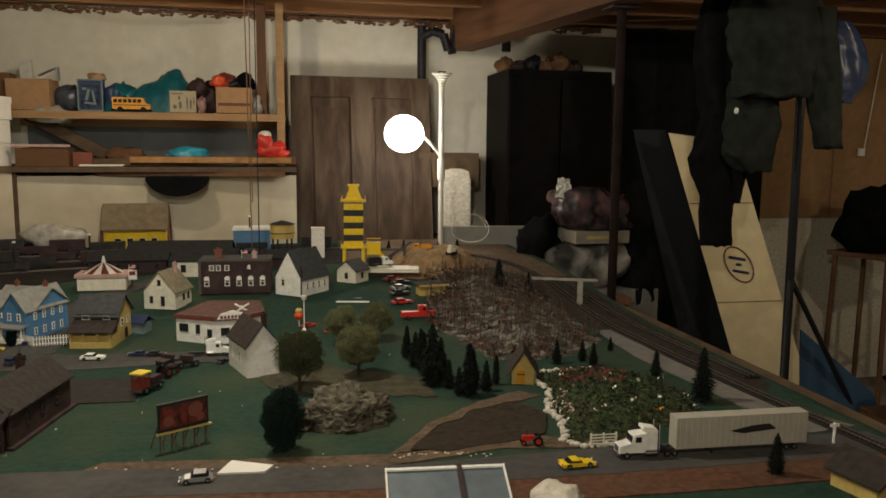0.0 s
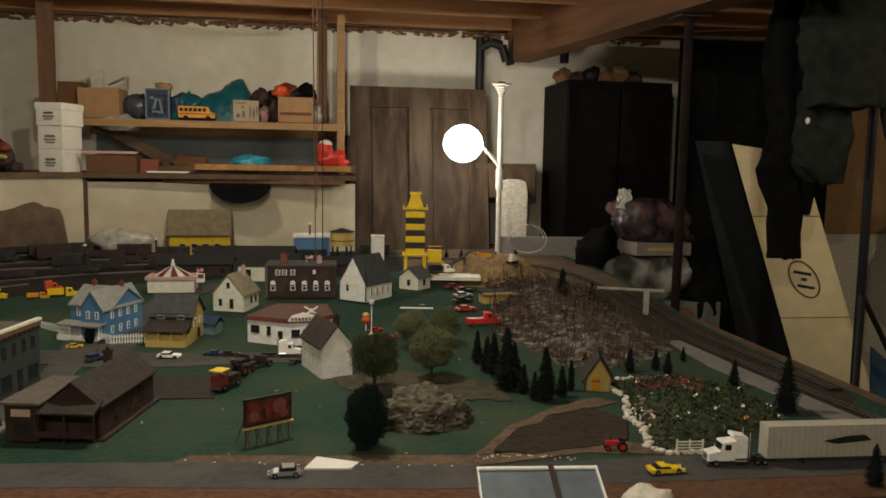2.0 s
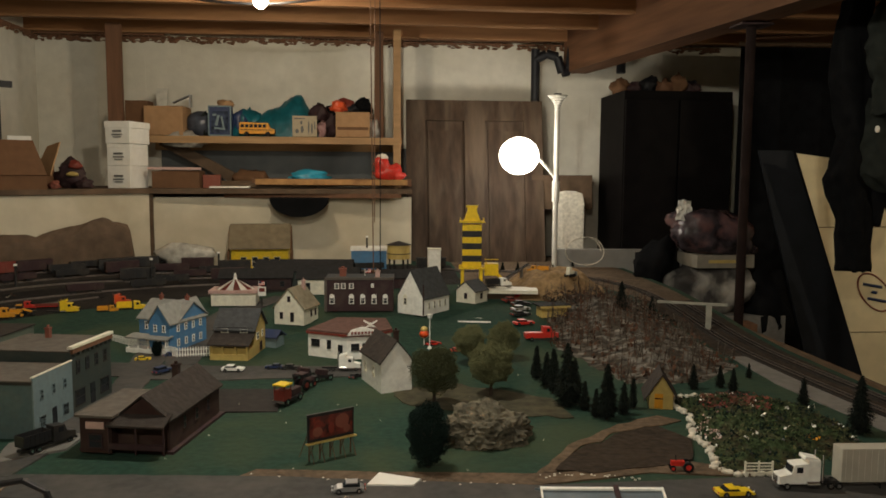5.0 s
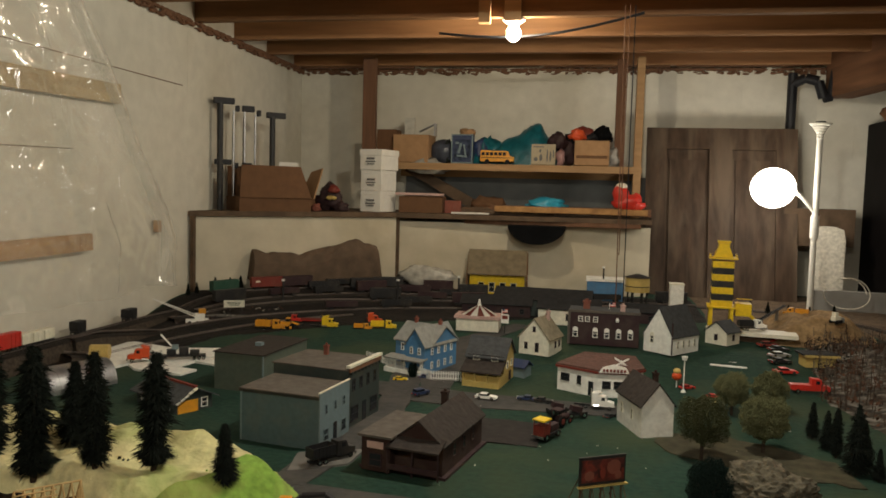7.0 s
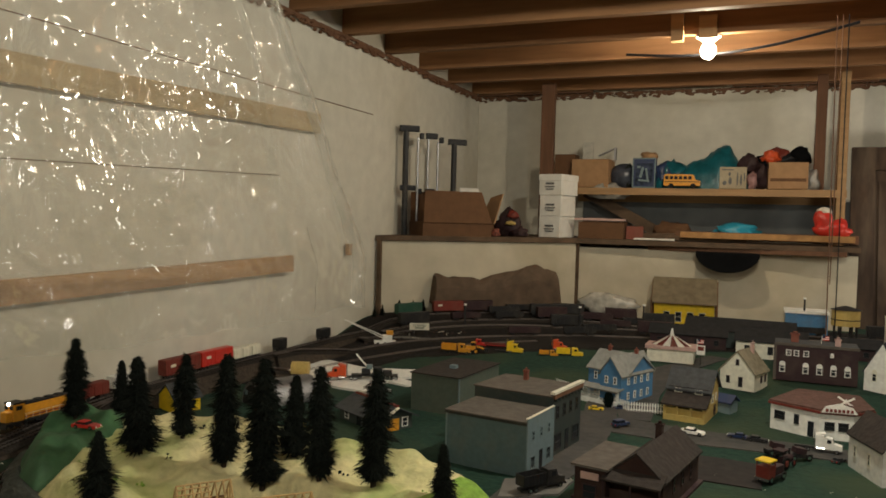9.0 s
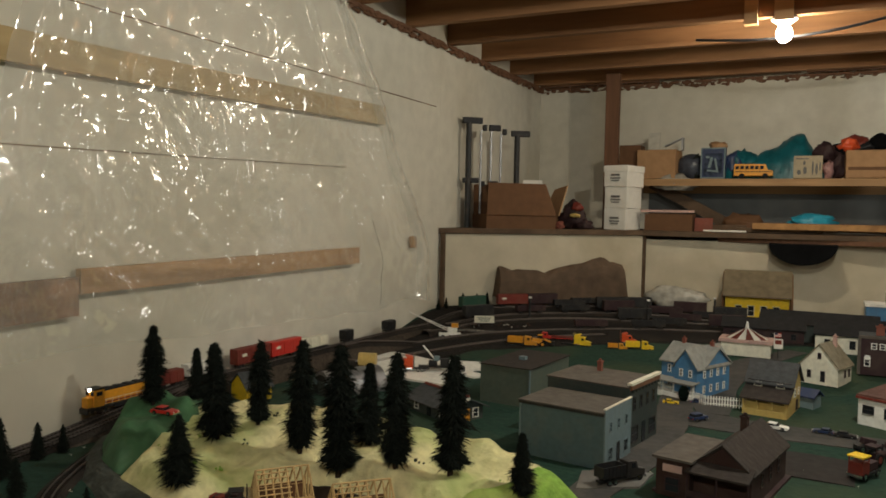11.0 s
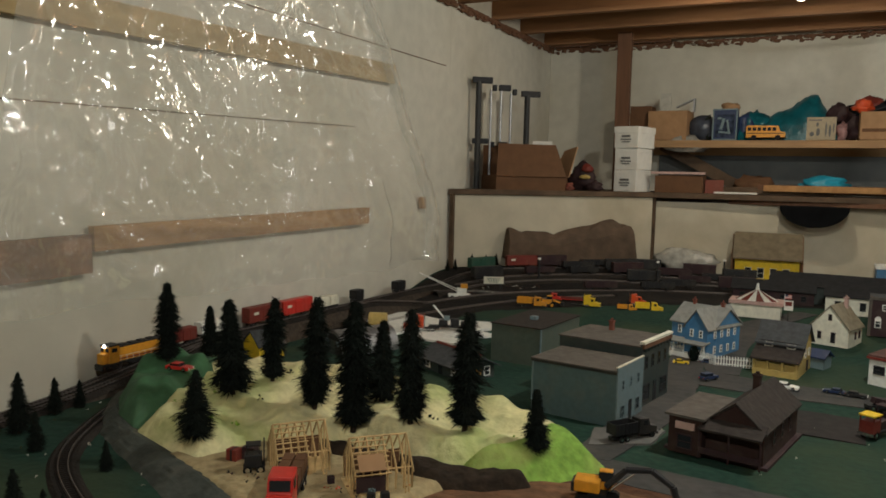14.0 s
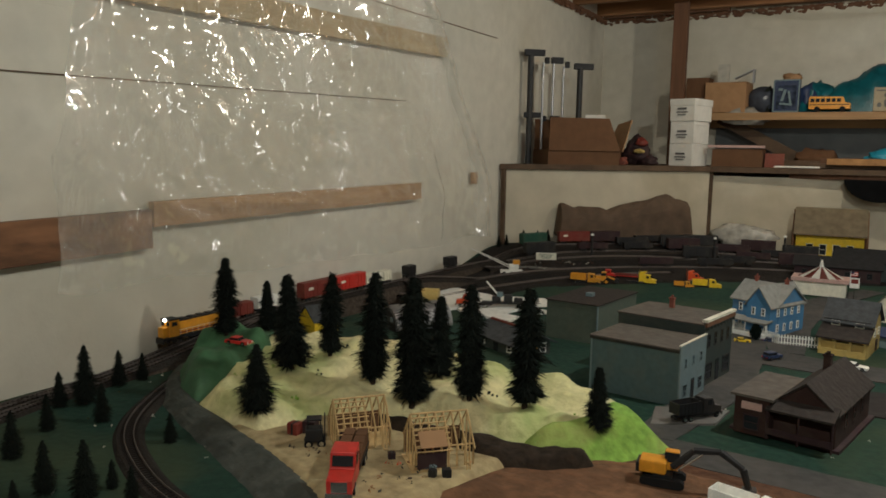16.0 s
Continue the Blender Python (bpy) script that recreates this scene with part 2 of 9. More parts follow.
def part(name, bm, mat, parent, label="", smooth=False, bevel=0.0):
    ob = new(name, mesh_of(name, bm, mat, smooth, bevel))
    ob.parent = parent
    return tagged(ob, label)


def bpart(name, c, s, mat, parent, rz=0.0, bevel=0.0, label="", rx=0.0, ry=0.0):
    bm = bmesh.new()
    box(bm, c, s, rz, rx, ry)
    return part(name, bm, mat, parent, label, bevel=bevel)


def tpart(name, a, b, r, mat, parent, r2=None, seg=12, label=""):
    bm = bmesh.new()
    tube(bm, a, b, r, r2, seg)
    return part(name, bm, mat, parent, label, smooth=False)


def shared(name, me, parent, at=(0, 0, 0), rz=0.0, scale=(1, 1, 1)):
    ob = new(name, me)
    ob.parent = parent
    ob.location, ob.rotation_euler, ob.scale = at, (0, 0, radians(rz)), scale
    return ob


def thing(name, at, rz, label, category, group="", kind=""):
    ob = new(name)
    ob.empty_display_size = 0.05
    ob.location, ob.rotation_euler = at, (0, 0, radians(rz))
    return tagged(ob, label, category, group, kind)


def solid(name, bm, mat, label, category, group="", kind="", at=(0, 0, 0), rz=0.0, smooth=False, bevel=0.0):
    ob = new(name, mesh_of(name, bm, mat, smooth, bevel))
    ob.location, ob.rotation_euler = at, (0, 0, radians(rz))
    return tagged(ob, label, category, group, kind)


def ground(x, y):
    """Height of the layout's board."""
    u = min(max((y - 2.3) / 1.1, 0), 1)
    back = 3.33 + 0.9 * (x + 2.04) if x < -1.24 else 4.12
    v = min(max((y - back + 0.55) / 0.45, 0), 1) if x < 0.3 else 0
    return 1.0 + 0.06 * u * u * (3 - 2 * u) + (0.045 if x < -1.2 else max(0.008, 0.045 - 0.1 * (x + 1.2))) * v * v * (3 - 2 * v)


# ---- the basement shell ----
XL, XR, YB, YF, ZW, ZC = -2.05, 4.6, 4.72, -2.6, 2.34, 2.56


def wall_blocks(name, a, b, thick, label, course=0.203, unit=0.406, deep=0.0014):
    """A wall of painted blocks from a to b: a backing with each course's blocks a little proud of the joints."""
    d = Vector((b[0] - a[0], b[1] - a[1], 0))
    length, rz = d.length, math.degrees(math.atan2(d.y, d.x))
    bm = bmesh.new()
    box(bm, (length / 2, thick / 2 + deep, ZC / 2), (length, thick, ZC))
    w = tagged(new(name, mesh_of(name, bm, WHITEWASH)), label, "wall", "", "structure")
    w.location, w.rotation_euler = (a[0], a[1], 0), (0, 0, radians(rz))
    bm = bmesh.new()
    for k in range(int(ZW / course) + 1):
        z0, z1 = k * course + 0.001, min((k + 1) * course - 0.001, ZW)
        if z1 - z0 < 0.02:
            continue
        x = -unit / 2 * (k % 2)
        while x < length:
            x0, x1 = max(x + 0.001, 0), min(x + unit - 0.001, length)
            if x1 - x0 > 0.02:
                p = random.uniform(-0.0006, 0.0006)
                box(bm, ((x0 + x1) / 2, 0.003 + p, (z0 + z1) / 2), (x1 - x0, 0.006, z1 - z0))
            x += unit
    tagged(part("blocks", bm, WHITEWASH, w, "whitewashed concrete blocks"), kind="stuff")
    return w


wall_blocks("wall_back", (XL - 0.2, YB), (XR + 0.2, YB), 0.2, "whitewashed concrete block wall with stains")
wall_blocks("wall_left", (XL, YF - 0.2), (XL, YB), 0.2, "whitewashed concrete wall half behind plastic", 0.61, 2.44, 0.0009)
wall_blocks("wall_right", (XR, YB), (XR, YF - 0.2), 0.2, "dim concrete block wall")
wall_blocks("wall_front", (XR + 0.2, YF), (XL - 0.2, YF), 0.2, "dim concrete block wall")
bm = bmesh.new()
box(bm, ((XL + XR) / 2, (YF + YB) / 2, -0.05), (XR - XL + 0.6, YB - YF + 0.6, 0.1))
solid("floor", bm, CONCRETE, "bare grey concrete basement floor", "floor", kind="structure")
bm = bmesh.new()
box(bm, ((XL + XR) / 2, (YF + YB) / 2, ZC + 0.02), (XR - XL + 0.6, YB - YF + 0.6, 0.03))
y = YF
while y < YB:
    box(bm, ((XL + XR) / 2, y, ZC - 0.003), (XR - XL, 0.135, 0.02))
    y += 0.14
solid("ceiling", bm, JOIST, "brown board subfloor between open joists", "ceiling", kind="structure")

# ---- ceiling timbers ----
def joist(y):
    bm = bmesh.new()
    box(bm, (0, 0, 0), (XR - XL, 0.042, 0.205))
    j = solid("joist", bm, JOIST, "brown pine ceiling joist, rough sawn", "joist", "open ceiling joists", "structure", at=((XL + XR) / 2, y, ZW + 0.108))
    return j


first = joist(YB - 0.12)
for k in range(1, 18):
    copy_thing(first, pose((XL + XR) / 2, YB - 0.12 - 0.406 * k, ZW + 0.108 + random.uniform(-0.003, 0.003)))
bm = bmesh.new()
for k in range(9):
    a = XL + 0.02 + k * 0.75
    box(bm, (a + 0.36, YB - 0.06, ZW + 0.05), (0.72, 0.03, 0.10 + random.uniform(-0.02, 0.02)))
solid("sill_plate", bm, OLDWOOD, "dark brown sill board along the wall's top", "sill", kind="structure")
bm = bmesh.new()
for k in range(1000):
    x, z = random.uniform(XL + 0.03, 2.0), ZW - random.random() ** 3 * 0.030
    ball(bm, (x, YB - 0.006, z), (random.uniform(0.008, 0.024), 0.012, random.uniform(0.003, 0.011)), 1)
for k in range(1500):
    y, z = random.uniform(0.5, YB), ZW - random.random() ** 3 * 0.030
    ball(bm, (XL + 0.012, y, z), (0.010, random.uniform(0.006, 0.022), random.uniform(0.003, 0.011)), 1)
solid("sill_crust", bm, OLDWOOD, "crumbling reddish brown crust along the wall's top", "crust", kind="stuff")
GIRDERWOOD = material("girder_wood", (0.12, 0.057, 0.028), 0.75, vary=0.3, scale=9, bump=0.25, stain=(0.07, 0.035, 0.02), stain_amount=0.5, stain_scale=1.4, stretch=(3, 0.25, 3))
g = thing("girder", (1.345, 2.86, 2.29), 9.5, "heavy brown timber girder under the joists", "beam", kind="structure")
bpart("beam", (-0.0, -1.45, 0), (0.075, 6.5, 0.25), GIRDERWOOD, g, bevel=0.004)
bpart("beam", (0.077, -1.45, 0.002), (0.075, 6.5, 0.25), GIRDERWOOD, g, bevel=0.004)
q = thing("support_post", (1.385, 3.04, 0), 0, "dark reddish post with a steel plate under the girder", "post", kind="structure")
tpart("shaft", (0, 0, 0), (0, 0, 2.155), 0.019, material("red_oxide_post", (0.014, 0.008, 0.007), 0.7, vary=0.3, scale=20, spec=0.08), q, seg=16)
bpart("plate", (0, 0, 2.159), (0.13, 0.11, 0.008), P_BROWN, q)

# ---- bulb on the joists ----
b = thing("bulb_holder", BULB, 0, "bare lit bulb in a white porcelain holder on a joist", "lamp")
bm = bmesh.new()
tube(bm, (0, 0, 0.036), (0, 0, 0.056), 0.024, 0.05, 20)
part("socket", bm, WHITECARD, b)
bm = bmesh.new()
ball(bm, (0, 0, 0), (0.031, 0.031, 0.036), 3)
tube(bm, (0, 0, 0.022), (0, 0, 0.038), 0.022, 0.015, 16)
bulb_glass = part("bulb", bm, glow("lit_bulb", (1.0, 0.86, 0.62), 60), b, "glowing frosted bulb", smooth=True)
bulb_glass.visible_shadow = False
bpart("block", (0.0, -0.045, 0.085), (0.07, 0.045, 0.09), PINE, b)
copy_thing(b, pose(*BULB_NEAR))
# Holders added to go with the two unseen fill lamps.
copy_thing(b, pose(*FILL_REAR))
copy_thing(b, pose(*FILL_SIDE))
bpart("block", (-0.12, -0.045, 0.09), (0.05, 0.04, 0.11), PINE, b)

# ---- shelves on the back wall ----
s = thing("wall_shelf", (-0.68, 4.55, 1.745), 0, "long pine wall shelf crowded with boxes and toys", "shelf")
bpart("board", (0, 0, 0), (1.44, 0.30, 0.028), PINE, s)
bpart("edge_strip", (0, -0.156, -0.003), (1.44, 0.012, 0.038), PINE, s)
bpart("batten", (0.0, 0.13, -0.035), (1.40, 0.03, 0.04), PINE, s)
p = thing("shelf_post", (-1.515, 4.42, 1.48), 0, "reddish timber post from shelf to joists", "post")
bpart("post", (0, 0, 0.44), (0.075, 0.045, 0.88), OLDWOOD, p, bevel=0.002)
p = thing("shelf_post", (0.015, 4.43, 1.48), 0, "pine post beside the plank door", "post")
bpart("post", (0, 0, 0.44), (0.042, 0.075, 0.88), PINE, p, bevel=0.002)
p = thing("shelf_post", (-0.085, 4.50, 1.76), 0, "dark timber upright above the wall shelf", "post")
bpart("post", (0, 0, 0.30), (0.05, 0.05, 0.60), OLDWOOD, p, bevel=0.002)
bm = bmesh.new()
loft(bm, [(-2.045, 4.70), (-2.045, 3.30), (-1.24, 4.02), (0.09, 4.16), (0.09, 4.70)], 1.455, 1.48)
solid("deep_shelf", bm, DARKWOOD, "deep dark plywood shelf across the corner", "shelf", kind="structure")
bm = bmesh.new()
loft(bm, [(-2.04, 3.345), (-2.03, 3.335), (-1.245, 4.035), (-1.255, 4.045)], 1.0, 1.453)
solid("corner_board", bm, AGEDWHITE, "white painted board closing the space under the shelf", "board", kind="structure")
bm = bmesh.new()
loft(bm, [(-1.235, 4.06), (-1.235, 4.072), (0.09, 4.262), (0.09, 4.25)], 1.0, 1.435)
solid("back_board", bm, AGEDWHITE, "white painted board behind the layout's far edge", "board", kind="structure")
for x, y, h in ((-2.03, 3.315, 0.36), (-1.24, 4.06, 0.36)):
    bm = bmesh.new()
    box(bm, (0, 0, -h / 2), (0.018, 0.022, h))
    solid("thin_upright", bm, DARKWOOD, "thin dark upright under the deep shelf", "upright", "thin shelf uprights", at=(x, y, 1.455))
# Grey board, toned darker and widened to carry the shade below the upper shelf.
bm = bmesh.new()
box(bm, (-0.62, 4.685, 1.60), (1.46, 0.012, 0.22))
solid("backing_board", bm, material("grey_panel", (0.10, 0.105, 0.105), 0.8, vary=0.12, scale=12, stain=(0.16, 0.16, 0.15), stain_amount=0.4), "grey board between the two shelves", "panel")


def plank(at, size, mat, label, rz=0.0):
    bm = bmesh.new()
    box(bm, (0, 0, 0), size)
    return solid("plank", bm, mat, label, "plank", "planks stacked on the deep shelf", at=at, rz=rz, bevel=0.0015)


plank((-0.335, 4.205, 1.515), (0.80, 0.085, 0.030), FURRING, "pale pine plank on the deep shelf")
plank((-0.34, 4.30, 1.512), (0.86, 0.08, 0.040), OLDWOOD, "brown plank on the deep shelf")
plank((-0.43, 4.165, 1.4435), (0.92, 0.09, 0.022), OLDWOOD, "brown plank under the shelf's edge", 1.5)
plank((-0.62, 4.24, 1.495), (0.40, 0.07, 0.022), DARKWOOD, "short dark board end on the shelf", 4)
plank((-0.88, 4.35, 1.50), (0.35, 0.10, 0.035), DARKWOOD, "dark rough board on the shelf", -6)
plank((-0.86, 4.13, 1.487), (0.20, 0.07, 0.008), WHITECARD, "white strip lying over the shelf's edge", 3)

bm = bmesh.new()
pts = [(0.15 * math.cos(a), -0.10 * math.sin(a)) for a in np.linspace(0, math.pi, 15)]
profile(bm, pts, -0.05, 0.05)
solid("dark_bag", bm, BLACKCLOTH, "black rounded bag hanging under the planks", "bag", at=(-0.50, 4.095, 1.435), bevel=0.004)


# ---- things on the shelves ----
def carton(at, size, rz, mat, label, lid=True, stripe=None, group=""):
    c = thing("carton", at, rz, label, "box", group)
    w, d, h = size
    bpart("body", (0, 0, h / 2), size, mat, c, bevel=0.0015)
    if lid:
        bpart("flap", (0, -d * 0.26, h + 0.002), (w * 1.01, d * 0.49, 0.003), mat, c)
        bpart("flap", (0, d * 0.26, h + 0.003), (w * 1.01, d * 0.49, 0.003), mat, c, rx=3)
    if stripe:
        bpart("printed_panel", (0, -d / 2 - 0.001, h * stripe[0]), (w * stripe[1], 0.002, h * stripe[2]), stripe[3], c)
    return c


carton((-1.26, 4.50, 1.765), (0.21, 0.17, 0.155), -3, CARD, "brown carton with loose bits on top")
carton((-0.235, 4.50, 1.765), (0.19, 0.17, 0.135), 2, CARD, "brown carton with a dark printed band", stripe=(0.35, 0.9, 0.12, CARDDARK))
c = carton((-0.50, 4.46, 1.765), (0.135, 0.06, 0.115), 0, P_TAN, "cream box with dark animal prints", lid=False)
for dx, w, h, z in ((-0.042, 0.022, 0.024, 0.030), (-0.014, 0.018, 0.040, 0.040), (0.022, 0.009, 0.075, 0.052), (0.040, 0.012, 0.06, 0.046), (-0.018, 0.012, 0.022, 0.078), (0.056, 0.008, 0.05, 0.06)):
    bm = bmesh.new()
    ball(bm, (dx, -0.0305, z), (w / 2, 0.0015, h / 2), 2)
    part("print", bm, INK, c)
bpart("print", (-0.028, -0.0305, 0.100), (0.06, 0.0015, 0.006), INK, c)
c = carton((-0.965, 4.46, 1.765), (0.125, 0.05, 0.165), -2, P_NAVY, "dark blue blister box with a pale window", lid=False)
bpart("window", (0.0, -0.027, 0.075), (0.095, 0.003, 0.12), material("dark_blister", (0.035, 0.045, 0.075), 0.15, vary=0.8, scale=30), c)
for dx, dz, w, h, r in ((-0.012, 0.085, 0.014, 0.06, 14), (0.018, 0.07, 0.010, 0.075, -10), (0.0, 0.04, 0.06, 0.010, 6), (-0.028, 0.115, 0.02, 0.012, 0)):
    bpart("figure", (dx, -0.0295, dz), (w, 0.002, h), P_PALEBLUE, c, ry=r)
for dz in (0.003, 0.162):
    bpart("border", (0, -0.0275, dz), (0.125, 0.003, 0.007), P_PALEBLUE, c)
for dx in (-0.06, 0.06):
    bpart("border", (dx, -0.0275, 0.082), (0.007, 0.003, 0.15), P_PALEBLUE, c)
bm = bmesh.new()
ball(bm, (0, 0, 0.07), (0.085, 0.07, 0.075), 3)
solid("round_bag", bm, material("smoky_film", (0.05, 0.055, 0.07), 0.25, vary=0.4, scale=20, bump=0.5), "crumpled dark see-through bag on the shelf", "bag", at=(-1.09, 4.53, 1.762), smooth=True)


def toy_bus(at, rz):
    b = thing("toy_bus", at, rz, "orange yellow toy school bus", "toy bus")
    bm = bmesh.new()
    profile(bm, [(-0.095, 0.015), (0.095, 0.015), (0.095, 0.042), (0.068, 0.046), (0.06, 0.075), (-0.09, 0.078), (-0.095, 0.07)], -0.025, 0.025)
    part("body", bm, P_AMBER, b, bevel=0.002)
    for k in range(6):
        bpart("window", (-0.078 + k * 0.024, -0.0255, 0.058), (0.018, 0.002, 0.018), GLASS, b)
    bpart("stripe", (0, -0.0257, 0.036), (0.18, 0.002, 0.004), BLACK, b)
    for x in (-0.055, 0.06):
        for y in (-0.022, 0.022):
            tpart("wheel", (x, y - 0.004, 0.014), (x, y + 0.004, 0.014), 0.014, RUBBER, b)


toy_bus((-0.76, 4.43, 1.762), 0)
bm = bmesh.new()
bmesh.ops.create_grid(bm, x_segments=44, y_segments=14, size=0.5)
for v in bm.verts:
    u, w = v.co.x * 2, v.co.y * 2
    k = float(np.interp(u, (-1, -0.9, -0.5, 0.0, 0.3, 0.45, 0.62, 0.8, 1), (0, 0.34, 0.46, 0.72, 0.98, 0.96, 0.62, 0.4, 0))) * max(0.0, 1 - w * w) ** 0.6
    n = noise.noise(Vector((u * 5, w * 3, 0.3))) * 0.012 + abs(noise.noise(Vector((u * 11, w * 9, 1.3)))) * 0.018
    v.co = Vector((u * 0.27, w * 0.11, max(0, 0.25 * k + (n if k > 0.04 else 0))))
solid("teal_wrap", bm, TEALWRAP, "heap of crumpled teal plastic wrap", "wrap", at=(-0.65, 4.575, 1.762), smooth=True)


def clutter(name, at, mat, label, category, r, sub=3, squash=1.0, seed=1):
    bm = bmesh.new()
    ball(bm, (0, 0, 0), 1.0, sub)
    for v in bm.verts:
        n = 1 + 0.50 * noise.noise(v.co * 1.7 + Vector((seed * 3.1, 0, 0))) + 0.34 * noise.noise(v.co * 3.6 + Vector((seed, 0, 0))) + 0.10 * noise.noise(v.co * 9 + Vector((0, seed, 0)))
        v.co = Vector((v.co.x * r[0] * n, v.co.y * r[1] * n, max(v.co.z * r[2] * n * squash, -r[2] * 0.8)))
    return solid(name, bm, mat, label, category, at=(at[0], at[1], at[2] + r[2] * 0.78), smooth=True)


for q, (x, z, m, l) in enumerate(((-0.40, 1.765, BLACK, "black bundle behind the cream box"), (-0.345, 1.86, BLACKCLOTH, "black cloth on the shelf's heap"), (-0.28, 1.895, P_MAROON, "dark red bundle on the carton"), (-0.17, 1.90, BLACKCLOTH, "black glove on the carton"), (-0.88, 1.765, P_NAVY, "dark blue bundle on the shelf"), (-1.06, 1.765, GREYCLOTH, "dark grey bundle on the shelf"), (-0.42, 1.86, P_BROWN, "dark brown bundle on the heap"))):
    clutter("dark_toy", (x, 4.58 - 0.012 * q, z), m, l, "bundle", (0.05, 0.045, 0.05 if z > 1.8 else 0.075), seed=70 + q)
clutter("orange_toy", (-0.315, 4.52, 1.905), P_ORANGE, "orange red plush toy on top of the cartons", "toy", (0.045, 0.04, 0.038), seed=4)
clutter("dark_toy", (-0.375, 4.54, 1.765), P_BROWN, "dark red and black heap of toys", "toy", (0.05, 0.05, 0.085), seed=5)
clutter("dark_toy", (-0.23, 4.55, 1.905), BLACK, "black and white plush toy on a carton", "toy", (0.05, 0.04, 0.032), seed=6)
clutter("clear_bag", (-0.115, 4.49, 1.762), material("clear_film_grey", (0.35, 0.33, 0.30), 0.3, vary=0.3, scale=25, bump=0.5), "pale crumpled plastic bag at the shelf's end", "bag", (0.04, 0.05, 0.06), seed=7)
clutter("pale_toy", (-0.96, 4.56, 1.925), CARD, "tan plush toy lying on the blue box", "toy", (0.045, 0.04, 0.028), seed=8)
clutter("dark_wrap", (-0.84, 4.56, 1.762), TEALWRAP, "dark blue wrap beside the toy bus", "wrap", (0.07, 0.06, 0.09), seed=9)
clutter("pink_bag", (-0.405, 4.45, 1.762), material("pink_film", (0.30, 0.17, 0.16), 0.4, vary=0.4, scale=25), "pinkish clear bag between two boxes", "bag", (0.025, 0.03, 0.05), seed=10)
clutter("clear_bag", (-1.16, 4.44, 1.70), material("clear_film", (0.30, 0.28, 0.24), 0.25, vary=0.3, scale=25, bump=0.5), "clear plastic bag drooping over the shelf's edge", "bag", (0.12, 0.05, 0.045), seed=11)
bm = bmesh.new()
box(bm, (0, 0, 0.05), (0.10, 0.05, 0.004), ry=-25)
box(bm, (0.05, 0, 0.04), (0.008, 0.05, 0.07))
solid("grey_bracket", bm, STEEL, "grey bent metal bracket on the carton", "bracket", at=(-1.19, 4.52, 1.92))
bm = bmesh.new()
box(bm, (0, 0, 0.055), (0.06, 0.01, 0.11))
solid("pale_box", bm, material("clear_pale", (0.45, 0.43, 0.37), 0.4), "pale clear box standing on the carton", "box", at=(-1.30, 4.54, 1.92))
carton((-1.42, 4.52, 1.765), (0.12, 0.12, 0.19), 0, CARDDARK, "tall dark brown carton behind the post", lid=False)

# three white file boxes
for k, (w, d, dx, rz) in enumerate(((0.125, 0.17, 0, -14), (0.127, 0.17, 0.002, -14), (0.135, 0.18, 0.004, -16))):
    h = 0.112
    c = thing("white_box", (-1.385 + dx, 4.17, 1.48 + k * (h + 0.001)), rz, "white lidded card box in a stack of three", "box", "stack of white boxes")
    bpart("body", (0, 0, h / 2), (w, d, h), WHITECARD, c, bevel=0.002)
    bpart("lid_edge", (0, 0, h - 0.018), (w + 0.006, d + 0.006, 0.032) if k == 2 else (w + 0.002, d + 0.002, 0.004), WHITECARD, c, bevel=0.001)
    for q in ((0.05, 0.010, 0.062), (0.06, 0.006, 0.045), (0.045, 0.005, 0.032)):
        bpart("print", (0, -d / 2 - 0.0035, q[2]), (q[0], 0.002, q[1]), INK, c)
# open brown carton with long flaps, lying near the left wall
c = thing("open_carton", (-1.82, 3.685, 1.48), 41, "large open brown carton with sloping flaps", "box")
bpart("body", (0, 0, 0.035), (0.36, 0.24, 0.07), CARDDARK, c)
bm = bmesh.new()
profile(bm, [(-0.18, 0), (0.18, 0), (0.145, 0.17), (-0.155, 0.17)], -0.003, 0.003)
f = part("flap", bm, CARDDARK, c)
f.location, f.rotation_euler = (0, -0.125, 0.065), (radians(-22), 0, 0)
bm = bmesh.new()
profile(bm, [(-0.11, 0), (0.11, 0), (0.09, 0.15), (-0.05, 0.17)], -0.003, 0.003, axis="x")
f = part("flap", bm, CARD, c)
f.location, f.rotation_euler = (0.20, 0, 0.065), (0, radians(24), 0)
bpart("side_panel", (0.0, 0.10, 0.14), (0.36, 0.006, 0.16), CARDDARK, c)
# tool clamps standing behind it
for k, (dx, h, w) in enumerate(((0, 0.52, 0.10), (0.06, 0.49, 0.02), (0.11, 0.495, 0.06), (0.16, 0.48, 0.02), (0.245, 0.48, 0.10))):
    t = thing("bar_clamp", (-2.0 + dx * 0.56, 3.52 + dx * 1.25, 1.48), 40, ("tall black bar clamp standing against the wall" if k in (0, 4) else "thin steel clamp bar between black clamps"), "clamp", "bar clamps in the corner")
    tpart("bar", (0, 0, 0), (0, 0, h), 0.015 if k in (0, 4) else 0.006, P_BLACK if k in (0, 4) else STEEL, t)
    bpart("jaw", (0.018, 0, h + 0.008), (w, 0.024, 0.03), BLACK, t, bevel=0.003)
    bpart("jaw", (0.014, 0, h * 0.45), (w * 0.8, 0.022, 0.026), BLACK, t, bevel=0.003)
carton((-1.80, 3.90, 1.62), (0.10, 0.05, 0.11), 20, WHITECARD, "pale box standing among the clamps", lid=False)
carton((-1.81, 3.93, 1.48), (0.26, 0.12, 0.14), 40, CARDDARK, "brown carton under the clamps", lid=False)
